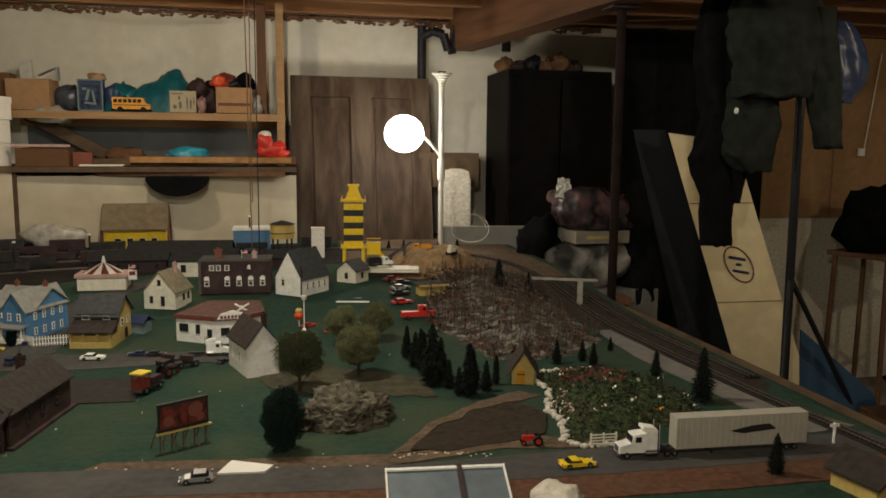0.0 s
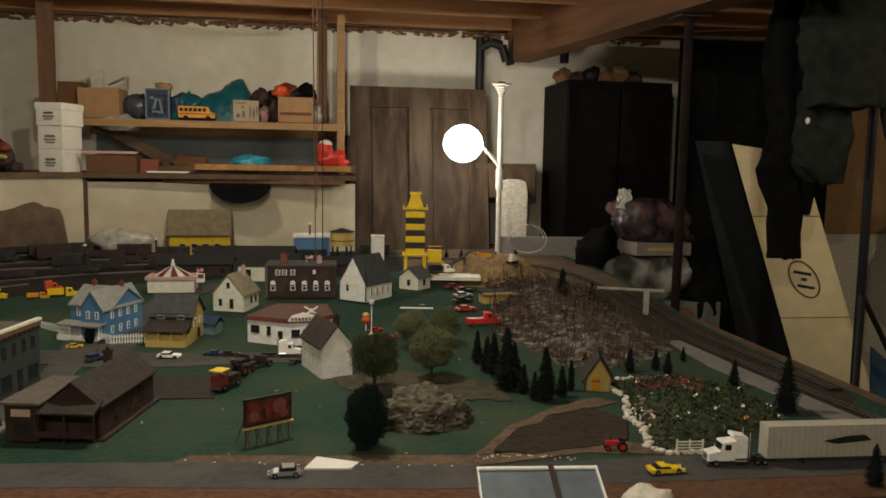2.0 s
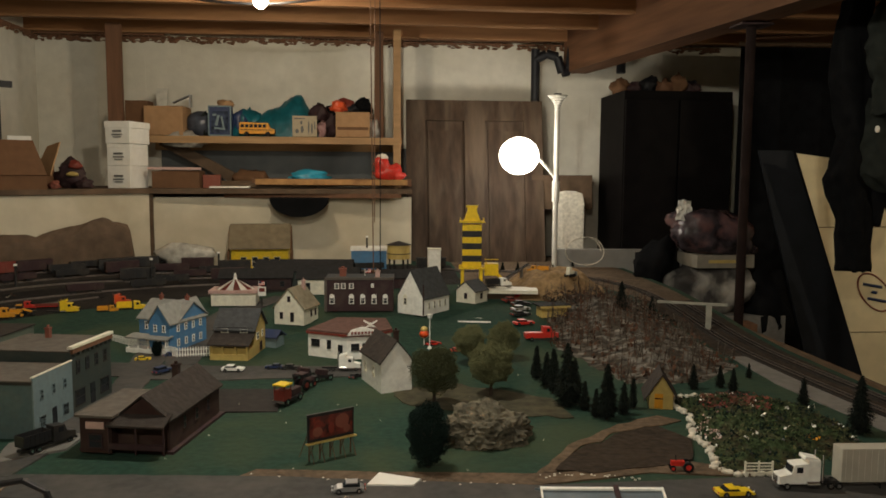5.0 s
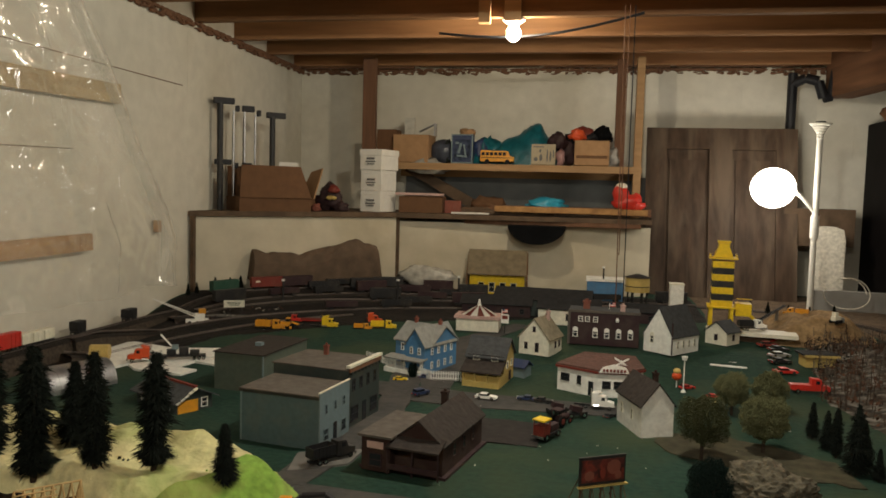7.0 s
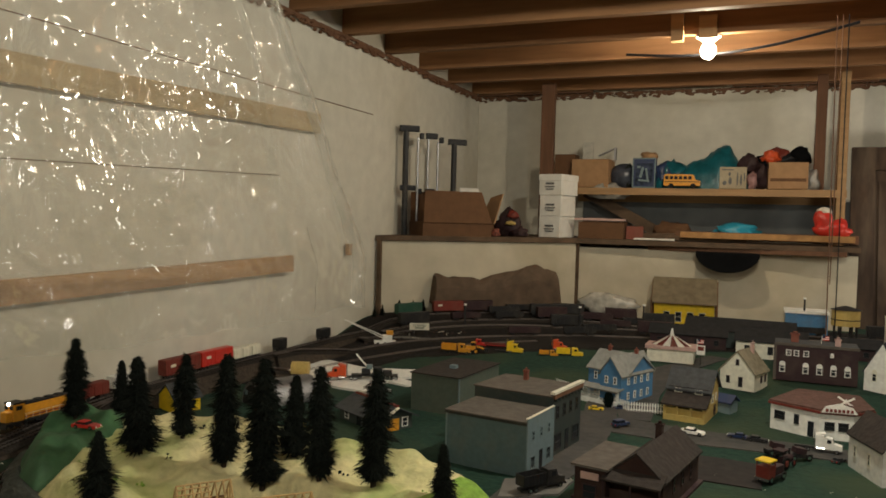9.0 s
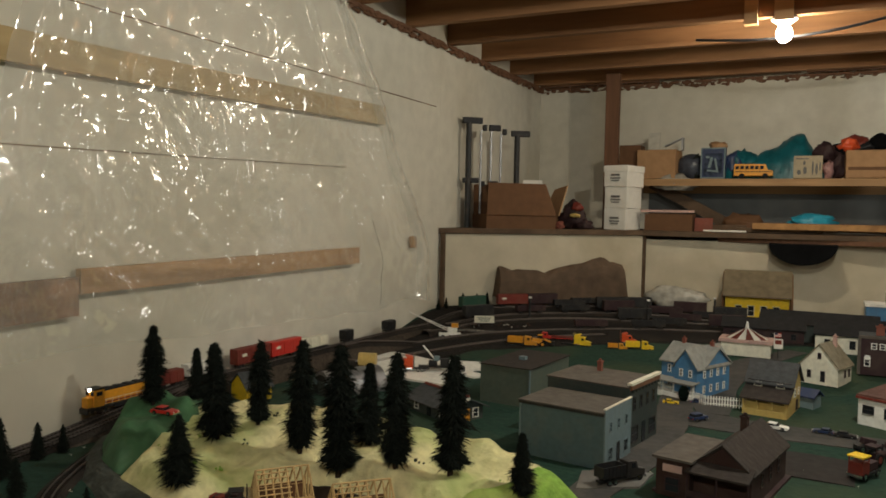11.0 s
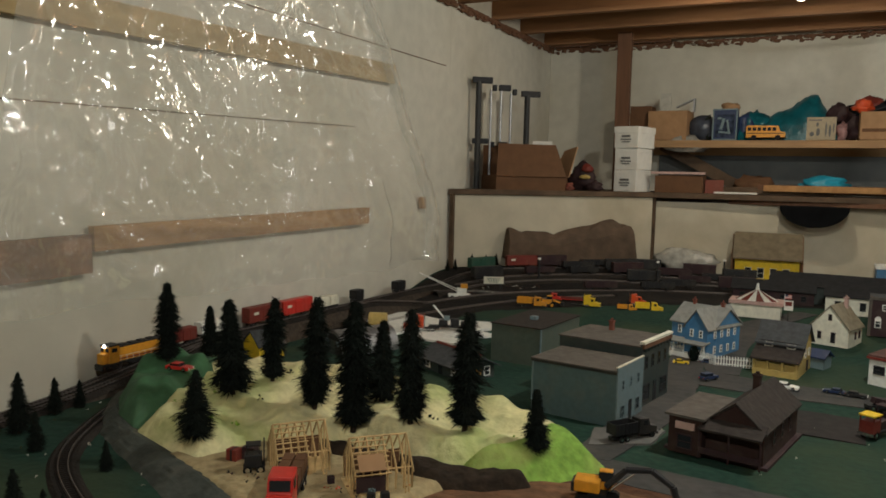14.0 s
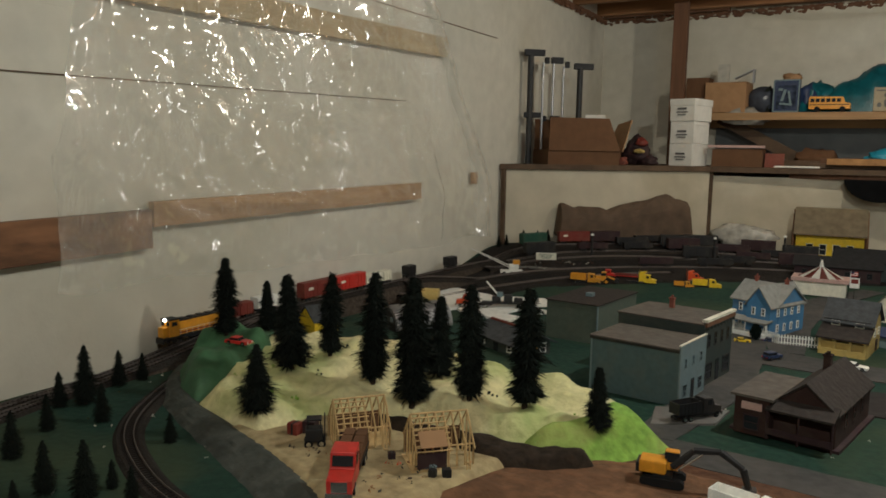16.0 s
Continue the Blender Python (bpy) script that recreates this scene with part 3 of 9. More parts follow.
clutter("small_toy", (-1.60, 3.99, 1.48), P_BROWN, "dark heap of small toys", "toy", (0.07, 0.05, 0.075), seed=12)
clutter("small_toy", (-1.57, 3.96, 1.575), P_MAROON, "small red toy on the heap", "toy", (0.03, 0.025, 0.025), seed=13)
clutter("small_toy", (-1.575, 3.93, 1.54), P_YELLOW, "small yellow toy on the heap", "toy", (0.025, 0.018, 0.012), seed=14)
clutter("small_toy", (-1.64, 3.88, 1.478), CHIMBRICK, "small reddish toy on the shelf", "toy", (0.025, 0.02, 0.022), seed=15)
clutter("small_toy", (-1.53, 3.95, 1.478), P_BROWN, "dark brown toy on the shelf", "toy", (0.045, 0.03, 0.03), seed=16)
carton((-1.15, 4.26, 1.48), (0.24, 0.18, 0.085), 3, CARDDARK, "flat dark carton on the deep shelf", lid=True)
bm = bmesh.new()
box(bm, (0, 0, 0), (0.27, 0.02, 0.012))
solid("pink_strip", bm, P_PINK, "pale pink strip lying on the flat carton", "strip", at=(-1.15, 4.17, 1.582), rz=1)
carton((-0.985, 4.30, 1.48), (0.09, 0.10, 0.07), 8, CHIMBRICK, "reddish brown box end on the deep shelf", lid=False)
bm = bmesh.new()
box(bm, (0, 0, 0), (0.52, 0.03, 0.06), ry=28)
solid("dark_strut", bm, DARKWOOD, "dark slanting board between the shelves", "board", at=(-1.08, 4.55, 1.62))
clutter("brown_cloth", (-0.80, 4.45, 1.48), CARDDARK, "brown cloth heap on the deep shelf", "cloth", (0.10, 0.06, 0.055), seed=17)
clutter("turquoise_bag", (-0.47, 4.34, 1.515), material("turquoise_film", (0.03, 0.25, 0.36), 0.35, vary=0.3, scale=20, bump=0.4), "turquoise bag on the planks", "bag", (0.11, 0.05, 0.035), seed=18)
r = thing("red_plush", (-0.04, 4.24, 1.52), 0, "red plush figure with a pale cap", "toy")
bm = bmesh.new()
ball(bm, (0.01, 0, 0.045), (0.082, 0.05, 0.048), 3)
ball(bm, (-0.03, -0.01, 0.075), (0.045, 0.038, 0.045), 3)
ball(bm, (0.06, -0.02, 0.03), (0.035, 0.03, 0.028), 2)
for v in bm.verts:
    v.co *= 1 + 0.30 * noise.noise(v.co * 22) + 0.1 * noise.noise(v.co * 60)
part("body", bm, P_RED, r, smooth=True)
bm = bmesh.new()
ball(bm, (-0.03, -0.005, 0.125), (0.036, 0.03, 0.026), 2)
ball(bm, (-0.055, -0.01, 0.10), (0.018, 0.018, 0.016), 2)
part("cap", bm, PLASTERW, r, smooth=True)

# ---- things against the back wall ----
d = thing("plank_door", (0.47, 4.17, 0.0), 0, "old brown panelled door leaning on the wall", "door")
tilt = 11.5
dm = Matrix.Rotation(radians(-tilt), 4, "X")
def door_piece(name, c, s, mat=DOORWOOD):
    bm = bmesh.new()
    box(bm, c, s)
    bmesh.ops.transform(bm, matrix=dm, verts=bm.verts)
    return part(name, bm, mat, d)
H_D = 2.03
door_piece("slab", (0, 0.02, H_D / 2), (0.78, 0.02, H_D))
for x in (-0.345, 0.0, 0.345):
    door_piece("stile", (x, 0.0, H_D / 2), (0.11 if x else 0.12, 0.022, H_D))
for z in (0.12, 0.95, H_D - 0.06):
    for x in (-0.175, 0.175):
        door_piece("rail", (x, 0.001, z), (0.23, 0.022, 0.14 if z < 1.5 else 0.12))
for x in (-0.175, 0.175):
    door_piece("panel", (x, 0.006, 0.53), (0.19, 0.014, 0.60))
    door_piece("panel", (x, 0.006, 1.46), (0.19, 0.014, 0.78))
c = thing("tall_cabinet", (1.575, 4.46, 0), 0, "tall black cabinet beside the wall", "cabinet")
bpart("body", (0, 0.01, 1.015), (0.62, 0.46, 2.03), CABINET, c, bevel=0.004)
for x in (-0.155, 0.155):
    bpart("door", (x, -0.228, 1.02), (0.30, 0.018, 1.92), CABINET, c, bevel=0.003)
bpart("handle", (0.03, -0.245, 1.1), (0.012, 0.02, 0.10), STEEL, c)
bpart("plinth", (0, -0.01, 0.03), (0.60, 0.46, 0.06), CABINET, c)
for k in range(7):
    clutter("cabinet_clutter", (1.3 + k * 0.075, 4.42 + random.uniform(-0.1, 0.1), 2.028), (CARDDARK, P_BROWN, BLACK, OLDWOOD)[k % 4], "dark odds and ends on the cabinet", "clutter", (0.05, 0.05, random.uniform(0.03, 0.06)), seed=20 + k)
p = thing("drain_pipe", (0.84, 4.62, 0), 0, "black drain pipe with an elbow on the wall", "pipe")
tpart("pipe", (0, 0, 0.4), (0, 0, 2.30), 0.026, BLACK, p)
for a, b in (((0, 0, 2.24), (0.06, -0.03, 2.27)), ((0.06, -0.03, 2.27), (0.12, -0.05, 2.25)), ((0.12, -0.05, 2.25), (0.15, -0.05, 2.16)), ((0.15, -0.05, 2.16), (0.19, -0.05, 2.17)), ((0.19, -0.05, 2.17), (0.21, -0.05, 2.33))):
    tpart("elbow", a, b, 0.027, BLACK, p)
tpart("branch", (0.52, 0.0, 2.34), (0.52, 0.0, 2.17), 0.028, BLACK, p)
# white folded sheet next to the lamp
bm = bmesh.new()
profile(bm, [(-0.08, 0.0), (0.08, 0.0), (0.082, 1.40), (0.07, 1.455), (0.03, 1.47), (-0.03, 1.472), (-0.07, 1.46), (-0.082, 1.41)], -0.02, 0.02)
solid("pale_cover", bm, PLASTERW, "pale round-topped board standing by the wall", "board", at=(1.0, 4.36, 0), bevel=0.006)
bm = bmesh.new()
box(bm, (0, 0, 0.58), (0.62, 0.05, 1.16))
solid("grey_board", bm, material("pale_grey_board", (0.26, 0.25, 0.23), 0.8, vary=0.12, scale=10), "pale grey board standing behind the layout", "board", at=(1.18, 4.12, 0.0), rz=-4)
bm = bmesh.new()
box(bm, (0, 0, 0.10), (0.36, 0.22, 0.20))
solid("dark_crate", bm, DARKWOOD, "dark crate on top of the panel board", "crate", at=(0.98, 4.58, 1.36))

# floor lamp
l = thing("floor_lamp", (0.845, 4.05, 0), 0, "white floor lamp with a lit globe on an arm", "lamp")
tpart("base", (0, 0, 0), (0, 0, 0.03), 0.14, STEEL, l, 0.13, 32)
tpart("pole", (0, 0, 0.03), (0, 0, 1.93), 0.0135, WHITECARD, l, seg=20)
tpart("collar", (0, 0, 1.42), (0, 0, 1.53), 0.02, WHITECARD, l, seg=20)
bm = bmesh.new()
for k in range(6):
    a, b2 = k / 6, (k + 1) / 6
    tube(bm, (0, 0, 1.90 + 0.075 * a), (0, 0, 1.90 + 0.075 * b2), 0.014 + 0.040 * a ** 2.2, 0.014 + 0.040 * b2 ** 2.2, 24)
part("uplight_cup", bm, WHITECARD, l, smooth=True)
tpart("cap", (0, 0, 1.975), (0, 0, 1.985), 0.022, BLACK, l)
prev = Vector((0.006, 0, 1.53))
for k in range(1, 9):
    u = k / 8
    q = Vector((-0.10 * u, 0, 1.53 + 0.12 * u ** 0.8))
    tpart("arm", prev, q, 0.008, WHITECARD, l)
    prev = q
bm = bmesh.new()
ball(bm, (0, 0, 0), (0.104, 0.104, 0.098), 4)
globe = part("globe", bm, glow("lit_globe", (1.0, 0.93, 0.80), 14), l, "glowing white glass globe", smooth=True)
globe.location = (GLOBE[0] - 0.845, 0, GLOBE[2])
globe.visible_shadow = False
w = thing("wire_coil", (0.99, 4.02, 1.08), 0, "loose loop of pale cable", "cable")
prev = None
for k in range(30):
    a = k / 29 * math.pi * 2.6
    q = Vector((0.10 * math.cos(a) + 0.02 * k / 29, 0.02 * math.sin(a * 2), 0.08 + 0.075 * math.sin(a)))
    if prev:
        tpart("wire", prev, q, 0.0028, PLASTERW, w, seg=6)
    prev = q

# cords from the joists
for x, dx, r in ((-0.125, 0.012, 0.0022), (-0.105, -0.004, 0.002), (-0.085, 0.0, 0.0024)):
    bm = bmesh.new()
    tube(bm, (0, 0, 0), (dx, 0.0, -1.28 if r > 0.0021 else -1.0), r, None, 6)
    solid("hanging_cord", bm, OLDWOOD if r < 0.0023 else BLACK, "thin cord hanging from the joists", "cord", "cords from the ceiling", at=(x, 3.25, 2.36))
cable = thing("ceiling_cable", (0, 0, 0), 0, "black cable slung under the joists", "cable")
hang = lambda u: Vector((-0.95 + 0.9 * u, 3.6 - 0.35 * u, 2.33 - 0.05 * math.sin(u * math.pi)))
bm = bmesh.new()
rings = [[bm.verts.new(hang(k / 14) + Vector((0, 0.006 * math.cos(a), 0.006 * math.sin(a)))) for a in np.linspace(0, math.tau, 9)[:-1]] for k in range(15)]
for r0, r1 in zip(rings, rings[1:]):
    for i in range(8):
        bm.faces.new((r0[i], r0[(i + 1) % 8], r1[(i + 1) % 8], r1[i]))
part("cable_run", bm, BLACK, cable, smooth=True)

# ---- left wall: strips under plastic ----
def strip(y0, y1, z0, z1, h, label, mat=FURRING):
    bm = bmesh.new()
    L = math.hypot(y1 - y0, z1 - z0)
    box(bm, (0, 0, 0), (0.022, L, h), rx=math.degrees(math.atan2(z1 - z0, y1 - y0)))
    return solid("furring_strip", bm, mat, label, "batten", "wooden strips on the wall", at=(XL + 0.021, (y0 + y1) / 2, (z0 + z1) / 2), bevel=0.002)


strip(1.318, 2.565, 1.3675, 1.381, 0.062, "tan wooden strip nailed along the wall")
strip(-0.6, 1.312, 1.30, 1.333, 0.095, "dark knotty board end on the wall under plastic", material("knotty_board", (0.20, 0.098, 0.048), 0.6, vary=0.35, scale=9, stain=(0.03, 0.015, 0.01), stain_amount=0.85, stain_scale=5, stretch=(3, 0.8, 3)))
# Upper strip's wood is paler: the plastic's haze is mixed into its colour.
strip(-0.4, 2.745, 1.865, 1.938, 0.075, "pale wooden strip high on the wall", material("pale_strip_wood", (0.42, 0.31, 0.155), 0.7, vary=0.15, scale=12, bump=0.1, stain=(0.26, 0.17, 0.07), stain_amount=0.5, stain_scale=4, stretch=(3, 0.3, 3)))
strip(3.0, 3.03, 1.42, 1.42, 0.05, "short wooden block on the wall")
bm = bmesh.new()
box(bm, (XL + 0.003, 1.0, 1.682), (0.004, 3.0, 0.003), rx=1.3)
solid("wall_crack", bm, DARKWOOD, "thin dark crack along a wall joint", "crack")
bm = bmesh.new()
box(bm, (XL + 0.002, 2.0, 2.042), (0.004, 2.5, 0.0025))
solid("wall_crack", bm, OLDWOOD, "faint crack along a high wall joint", "crack")

film = bpy.data.materials.new("clear_film_sheet")
film.use_nodes = True
nt = film.node_tree
nt.nodes.remove(nt.nodes["Principled BSDF"])
gl, tr, mx = nt.nodes.new("ShaderNodeBsdfGlossy"), nt.nodes.new("ShaderNodeBsdfTransparent"), nt.nodes.new("ShaderNodeMixShader")
df, mx2 = nt.nodes.new("ShaderNodeBsdfDiffuse"), nt.nodes.new("ShaderNodeMixShader")
gl.inputs["Roughness"].default_value = 0.085
gl.inputs["Color"].default_value = (1, 1, 1, 1)
df.inputs["Color"].default_value = (0.80, 0.76, 0.66, 1)
lw = nt.nodes.new("ShaderNodeLayerWeight")
lw.inputs[0].default_value = 0.12
mr = nt.nodes.new("ShaderNodeMapRange")
mr.inputs[3].default_value, mr.inputs[4].default_value = 0.14, 0.20
nt.links.new(lw.outputs["Fresnel"], mr.inputs[0])
nt.links.new(mr.outputs[0], mx.inputs[0])
nt.links.new(tr.outputs[0], mx2.inputs[1])
nt.links.new(df.outputs[0], mx2.inputs[2])
mx2.inputs[0].default_value = 0.22
nt.links.new(mx2.outputs[0], mx.inputs[1])
nt.links.new(gl.outputs[0], mx.inputs[2])
tc, nz, bp = nt.nodes.new("ShaderNodeTexCoord"), nt.nodes.new("ShaderNodeTexNoise"), nt.nodes.new("ShaderNodeBump")
nz.inputs["Scale"].default_value, nz.inputs["Detail"].default_value, nz.inputs["Distortion"].default_value = 11, 2.0, 1.6
bp.inputs["Strength"].default_value, bp.inputs["Distance"].default_value = 0.55, 0.012
turn = nt.nodes.new("ShaderNodeMapping")
turn.inputs["Rotation"].default_value = (radians(32), 0, 0)
turn.inputs["Scale"].default_value = (1, 2.0, 0.75)
nt.links.new(tc.outputs["Object"], turn.inputs[0])
nt.links.new(turn.outputs[0], nz.inputs["Vector"])
nw, mw = nt.nodes.new("ShaderNodeTexNoise"), nt.nodes.new("ShaderNodeMapRange")
nw.inputs["Scale"].default_value, nw.inputs["Detail"].default_value = 2.4, 1
mw.inputs[1].default_value, mw.inputs[2].default_value, mw.inputs[3].default_value, mw.inputs[4].default_value = 0.40, 0.62, 0.14, 0.80
nt.links.new(tc.outputs["Object"], nw.inputs["Vector"])
nt.links.new(nw.outputs["Fac"], mw.inputs[0])
nt.links.new(mw.outputs[0], bp.inputs["Strength"])
nt.links.new(nz.outputs["Fac"], bp.inputs["Height"])
nt.links.new(bp.outputs[0], gl.inputs["Normal"])
nt.links.new(mx.outputs[0], nt.nodes["Material Output"].inputs[0])
bm = bmesh.new()
NY, NZ = 150, 96
grid = []
for j in range(NZ + 1):
    v = j / NZ
    z = 2.33 - v * (2.33 - 1.17)
    ya = 1.02 + 0.16 * max(0.0, 1 - v * 1.35) ** 0.6 + 0.02 * math.sin(v * 9)
    yb = 2.36 + 0.86 * v ** 0.95
    yb = min(yb, 3.07)
    row = []
    for i in range(NY + 1):
        u = i / NY
        y = ya + (yb - ya) * u
        zz = 2.33 - v * (2.33 - 1.17 - 0.05 * max(0.0, 1 - u * 1.6))
        if v == 1:
            zz = zz + 0.03 * noise.noise(Vector((y * 4, 0, 0)))
        n = 0.020 * noise.noise(Vector((y * 3 + z * 1.5, z * 2.5, 0))) + 0.014 * abs(noise.noise(Vector((y * 9 + z * 5, z * 7, 4)))) + 0.008 * abs(noise.noise(Vector((y * 17 - z * 8, z * 15, 7)))) + 0.003 * math.sin(y * 26 + z * 11 + 3 * noise.noise(Vector((y * 2, z * 2, 9))))
        n += 0.030 * math.exp(-((u - 0.965) / 0.022) ** 2) + 0.018 * math.exp(-((u - 0.03) / 0.02) ** 2) + 0.016 * math.exp(-((u - 0.80 + 0.1 * v) / 0.012) ** 2)
        row.append(bm.verts.new((XL + 0.062 + n, y, zz)))
    grid.append(row)
for j in range(NZ):
    for i in range(NY):
        bm.faces.new((grid[j][i], grid[j][i + 1], grid[j + 1][i + 1], grid[j + 1][i]))
places = [[v.co.copy() for v in row] for row in grid]


def grid_at(i, j):
    return places[j][i]


sheet = solid("plastic_sheet", bm, film, "crinkled clear plastic sheet hung over the wall", "plastic sheet", smooth=True)
sheet.visible_shadow = False
hem_film = material("rolled_film_edge", (0.42, 0.40, 0.34), 0.2, vary=0.25, scale=30, bump=0.3)
for name, col, r in (("hem", NY, 0.003), ("crease", int(NY * 0.80), 0.0022)):
    pts = [grid_at(col, j) for j in range(0 if name == "hem" else int(NZ * 0.7), NZ + 1, 2)]
    bm = bmesh.new()
    rings = [[bm.verts.new(p + Vector((r * math.cos(a), r * math.sin(a), 0))) for a in np.linspace(0, math.tau, 7)[:-1]] for p in pts]
    for r0, r1 in zip(rings, rings[1:]):
        for i in range(6):
            bm.faces.new((r0[i], r0[(i + 1) % 6], r1[(i + 1) % 6], r1[i]))
    part(name, bm, hem_film, sheet, "rolled milky edge of the sheet", smooth=True).visible_shadow = False

for lo, hi, out in ((NY - 9, NY, 0.006), (NY - 4, NY, 0.012)):
    bm = bmesh.new()
    fold = [[bm.verts.new(grid_at(i, j) + Vector((out + 0.004 * noise.noise(Vector((i * 0.7, j * 0.2, out * 90))), 0, 0))) for i in range(lo, hi + 1)] for j in range(NZ + 1)]
    for r0, r1 in zip(fold, fold[1:]):
        for i in range(hi - lo):
            bm.faces.new((r0[i], r0[i + 1], r1[i + 1], r1[i]))
    part("folded_edge", bm, film, sheet, "milky folded edge of the sheet", smooth=True).visible_shadow = False

# ---- the layout board ----
BX0, BX1, BY0, BY1 = XL + 0.012, 1.235, 0.52, YB - 0.02
t = thing("layout_table", (0, 0, 0), 0, "large home-made table with a green model landscape top", "table")
bm = bmesh.new()
NX, NYG = 90, 110
vs = [[bm.verts.new((BX0 + (BX1 - BX0) * i / NX, BY0 + (BY1 - BY0) * j / NYG, 0)) for i in range(NX + 1)] for j in range(NYG + 1)]
for row in vs:
    for v in row:
        v.co.z = ground(v.co.x, v.co.y) + 0.0016 * noise.noise(Vector((v.co.x * 9, v.co.y * 9, 0)))
for j in range(NYG):
    for i in range(NX):
        bm.faces.new((vs[j][i], vs[j][i + 1], vs[j + 1][i + 1], vs[j + 1][i]))
part("landscape_top", bm, GRASS, t, "dark green painted model ground", smooth=True)
bpart("deck", ((BX0 + BX1) / 2, (BY0 + BY1) / 2, 0.965), (BX1 - BX0, BY1 - BY0, 0.05), DARKWOOD, t)
bpart("edge_board", (BX1 + 0.009, (BY0 + BY1) / 2, 0.965), (0.018, BY1 - BY0, 0.09), DARKWOOD, t)
bpart("edge_board", ((BX0 + BX1) / 2, BY0 - 0.009, 0.955), (BX1 - BX0 + 0.036, 0.018, 0.09), OLDWOOD, t)
for x in (BX0 + 0.1, -0.4, BX1 - 0.1):
    for y in (BY0 + 0.1, 2.4, BY1 - 0.1):
        bpart("leg", (x, y, 0.47), (0.085, 0.085, 0.94), OLDWOOD, t)


def sheet_on(name, pts, mat, label, category, lift=0.003, wobble=0.004, kind="", seed=0, step=0.03):
    """A thin layer on the board with an uneven outline."""
    out = []
    n = len(pts)
    for i in range(n):
        a, b = Vector(pts[i]), Vector(pts[(i + 1) % n])
        k = max(1, int((b - a).length / step))
        for q in range(k):
            p = a.lerp(b, q / k)
            out.append((p.x + wobble * noise.noise(Vector((p.x * 23 + seed, p.y * 23, 0))), p.y + wobble * noise.noise(Vector((p.x * 23, p.y * 23 + seed, 5)))))
    bm = bmesh.new()
    hi = [bm.verts.new((x, y, ground(x, y) + lift)) for x, y in out]
    lo = [bm.verts.new((x, y, ground(x, y) - 0.004)) for x, y in out]
    f = bm.faces.new(hi)
    m = len(out)
    for i in range(m):
        bm.faces.new((lo[i], lo[(i + 1) % m], hi[(i + 1) % m], hi[i]))
    bmesh.ops.triangulate(bm, faces=[f])
    return solid(name, bm, mat, label, category, kind=kind or "structure")


def inside(x, y, pts):
    r, n = False, len(pts)
    for i in range(n):
        (x1, y1), (x2, y2) = pts[i], pts[(i + 1) % n]
        if (y1 > y) != (y2 > y) and x < (x2 - x1) * (y - y1) / (y2 - y1) + x1:
            r = not r
    return r


def edge_gap(x, y, pts):
    best, n = 9.0, len(pts)
    for i in range(n):
        (x1, y1), (x2, y2) = pts[i], pts[(i + 1) % n]
        dx, dy = x2 - x1, y2 - y1
        u = min(1, max(0, ((x - x1) * dx + (y - y1) * dy) / (dx * dx + dy * dy)))
        best = min(best, math.hypot(x - x1 - u * dx, y - y1 - u * dy))
    return best


def rise(x, y, pts, height, shoulder, rough, seed):
    if not inside(x, y, pts):
        return -0.004
    u = min(1, edge_gap(x, y, pts) / shoulder)
    return height * u * u * (3 - 2 * u) + u * rough * (noise.noise(Vector((x * 9 + seed, y * 9, 0))) + 0.5 * noise.noise(Vector((x * 25, y * 25 + seed, 2))))


def mound(name, pts, height, shoulder, mat, label, category, rough=0.01, seed=0, cell=0.012):
    xs, ys = [p[0] for p in pts], [p[1] for p in pts]
    nx, ny = int((max(xs) - min(xs)) / cell) + 2, int((max(ys) - min(ys)) / cell) + 2
    bm = bmesh.new()
    g = [[bm.verts.new((min(xs) + i * cell, min(ys) + j * cell, 0)) for i in range(nx)] for j in range(ny)]
    for row in g:
        for v in row:
            v.co.z = ground(v.co.x, v.co.y) + rise(v.co.x, v.co.y, pts, height, shoulder, rough, seed)
    for j in range(ny - 1):
        for i in range(nx - 1):
            q = (g[j][i], g[j][i + 1], g[j + 1][i + 1], g[j + 1][i])
            if any(inside(v.co.x, v.co.y, pts) for v in q):
                bm.faces.new(q)
    bmesh.ops.delete(bm, geom=[v for v in bm.verts if not v.link_faces], context="VERTS")
    return solid(name, bm, mat, label, category, kind="structure", smooth=True)


sheet_on("road_front", [(-2.0, 1.60), (-1.3, 1.53), (-0.80, 1.475), (-0.30, 1.43), (0.19, 1.355), (0.62, 1.365), (1.20, 1.345), (1.21, 1.235), (0.62, 1.245), (0.10, 1.265), (-0.45, 1.335), (-0.80, 1.37), (-1.3, 1.42), (-2.0, 1.49)][2:13], ROAD, "grey asphalt model road along the front", "road")
sheet_on("street_main", [(-1.30, 2.42), (-0.57, 2.275), (-0.10, 2.245), (-0.10, 2.14), (-0.54, 2.12), (-0.72, 2.14), (-0.80, 2.17), (-1.28, 2.30)], ROAD, "grey model street through the town", "road", lift=0.0028)
sheet_on("street_side", [(-0.86, 2.66), (-0.76, 2.64), (-0.72, 2.2), (-0.70, 1.9), (-0.735, 1.70), (-0.78, 1.46), (-0.86, 1.46), (-0.83, 1.80), (-0.80, 2.1), (-0.84, 2.4)], ROAD, "grey model side street", "road", lift=0.0036)
sheet_on("street_far", [(-0.64, 2.62), (-0.60, 2.9), (-0.45, 3.2), (-0.52, 3.22), (-0.70, 2.95), (-0.80, 2.66), (-0.72, 2.3), (-0.63, 2.3)], ROAD, "grey model street past the blue house", "road", lift=0.0024)
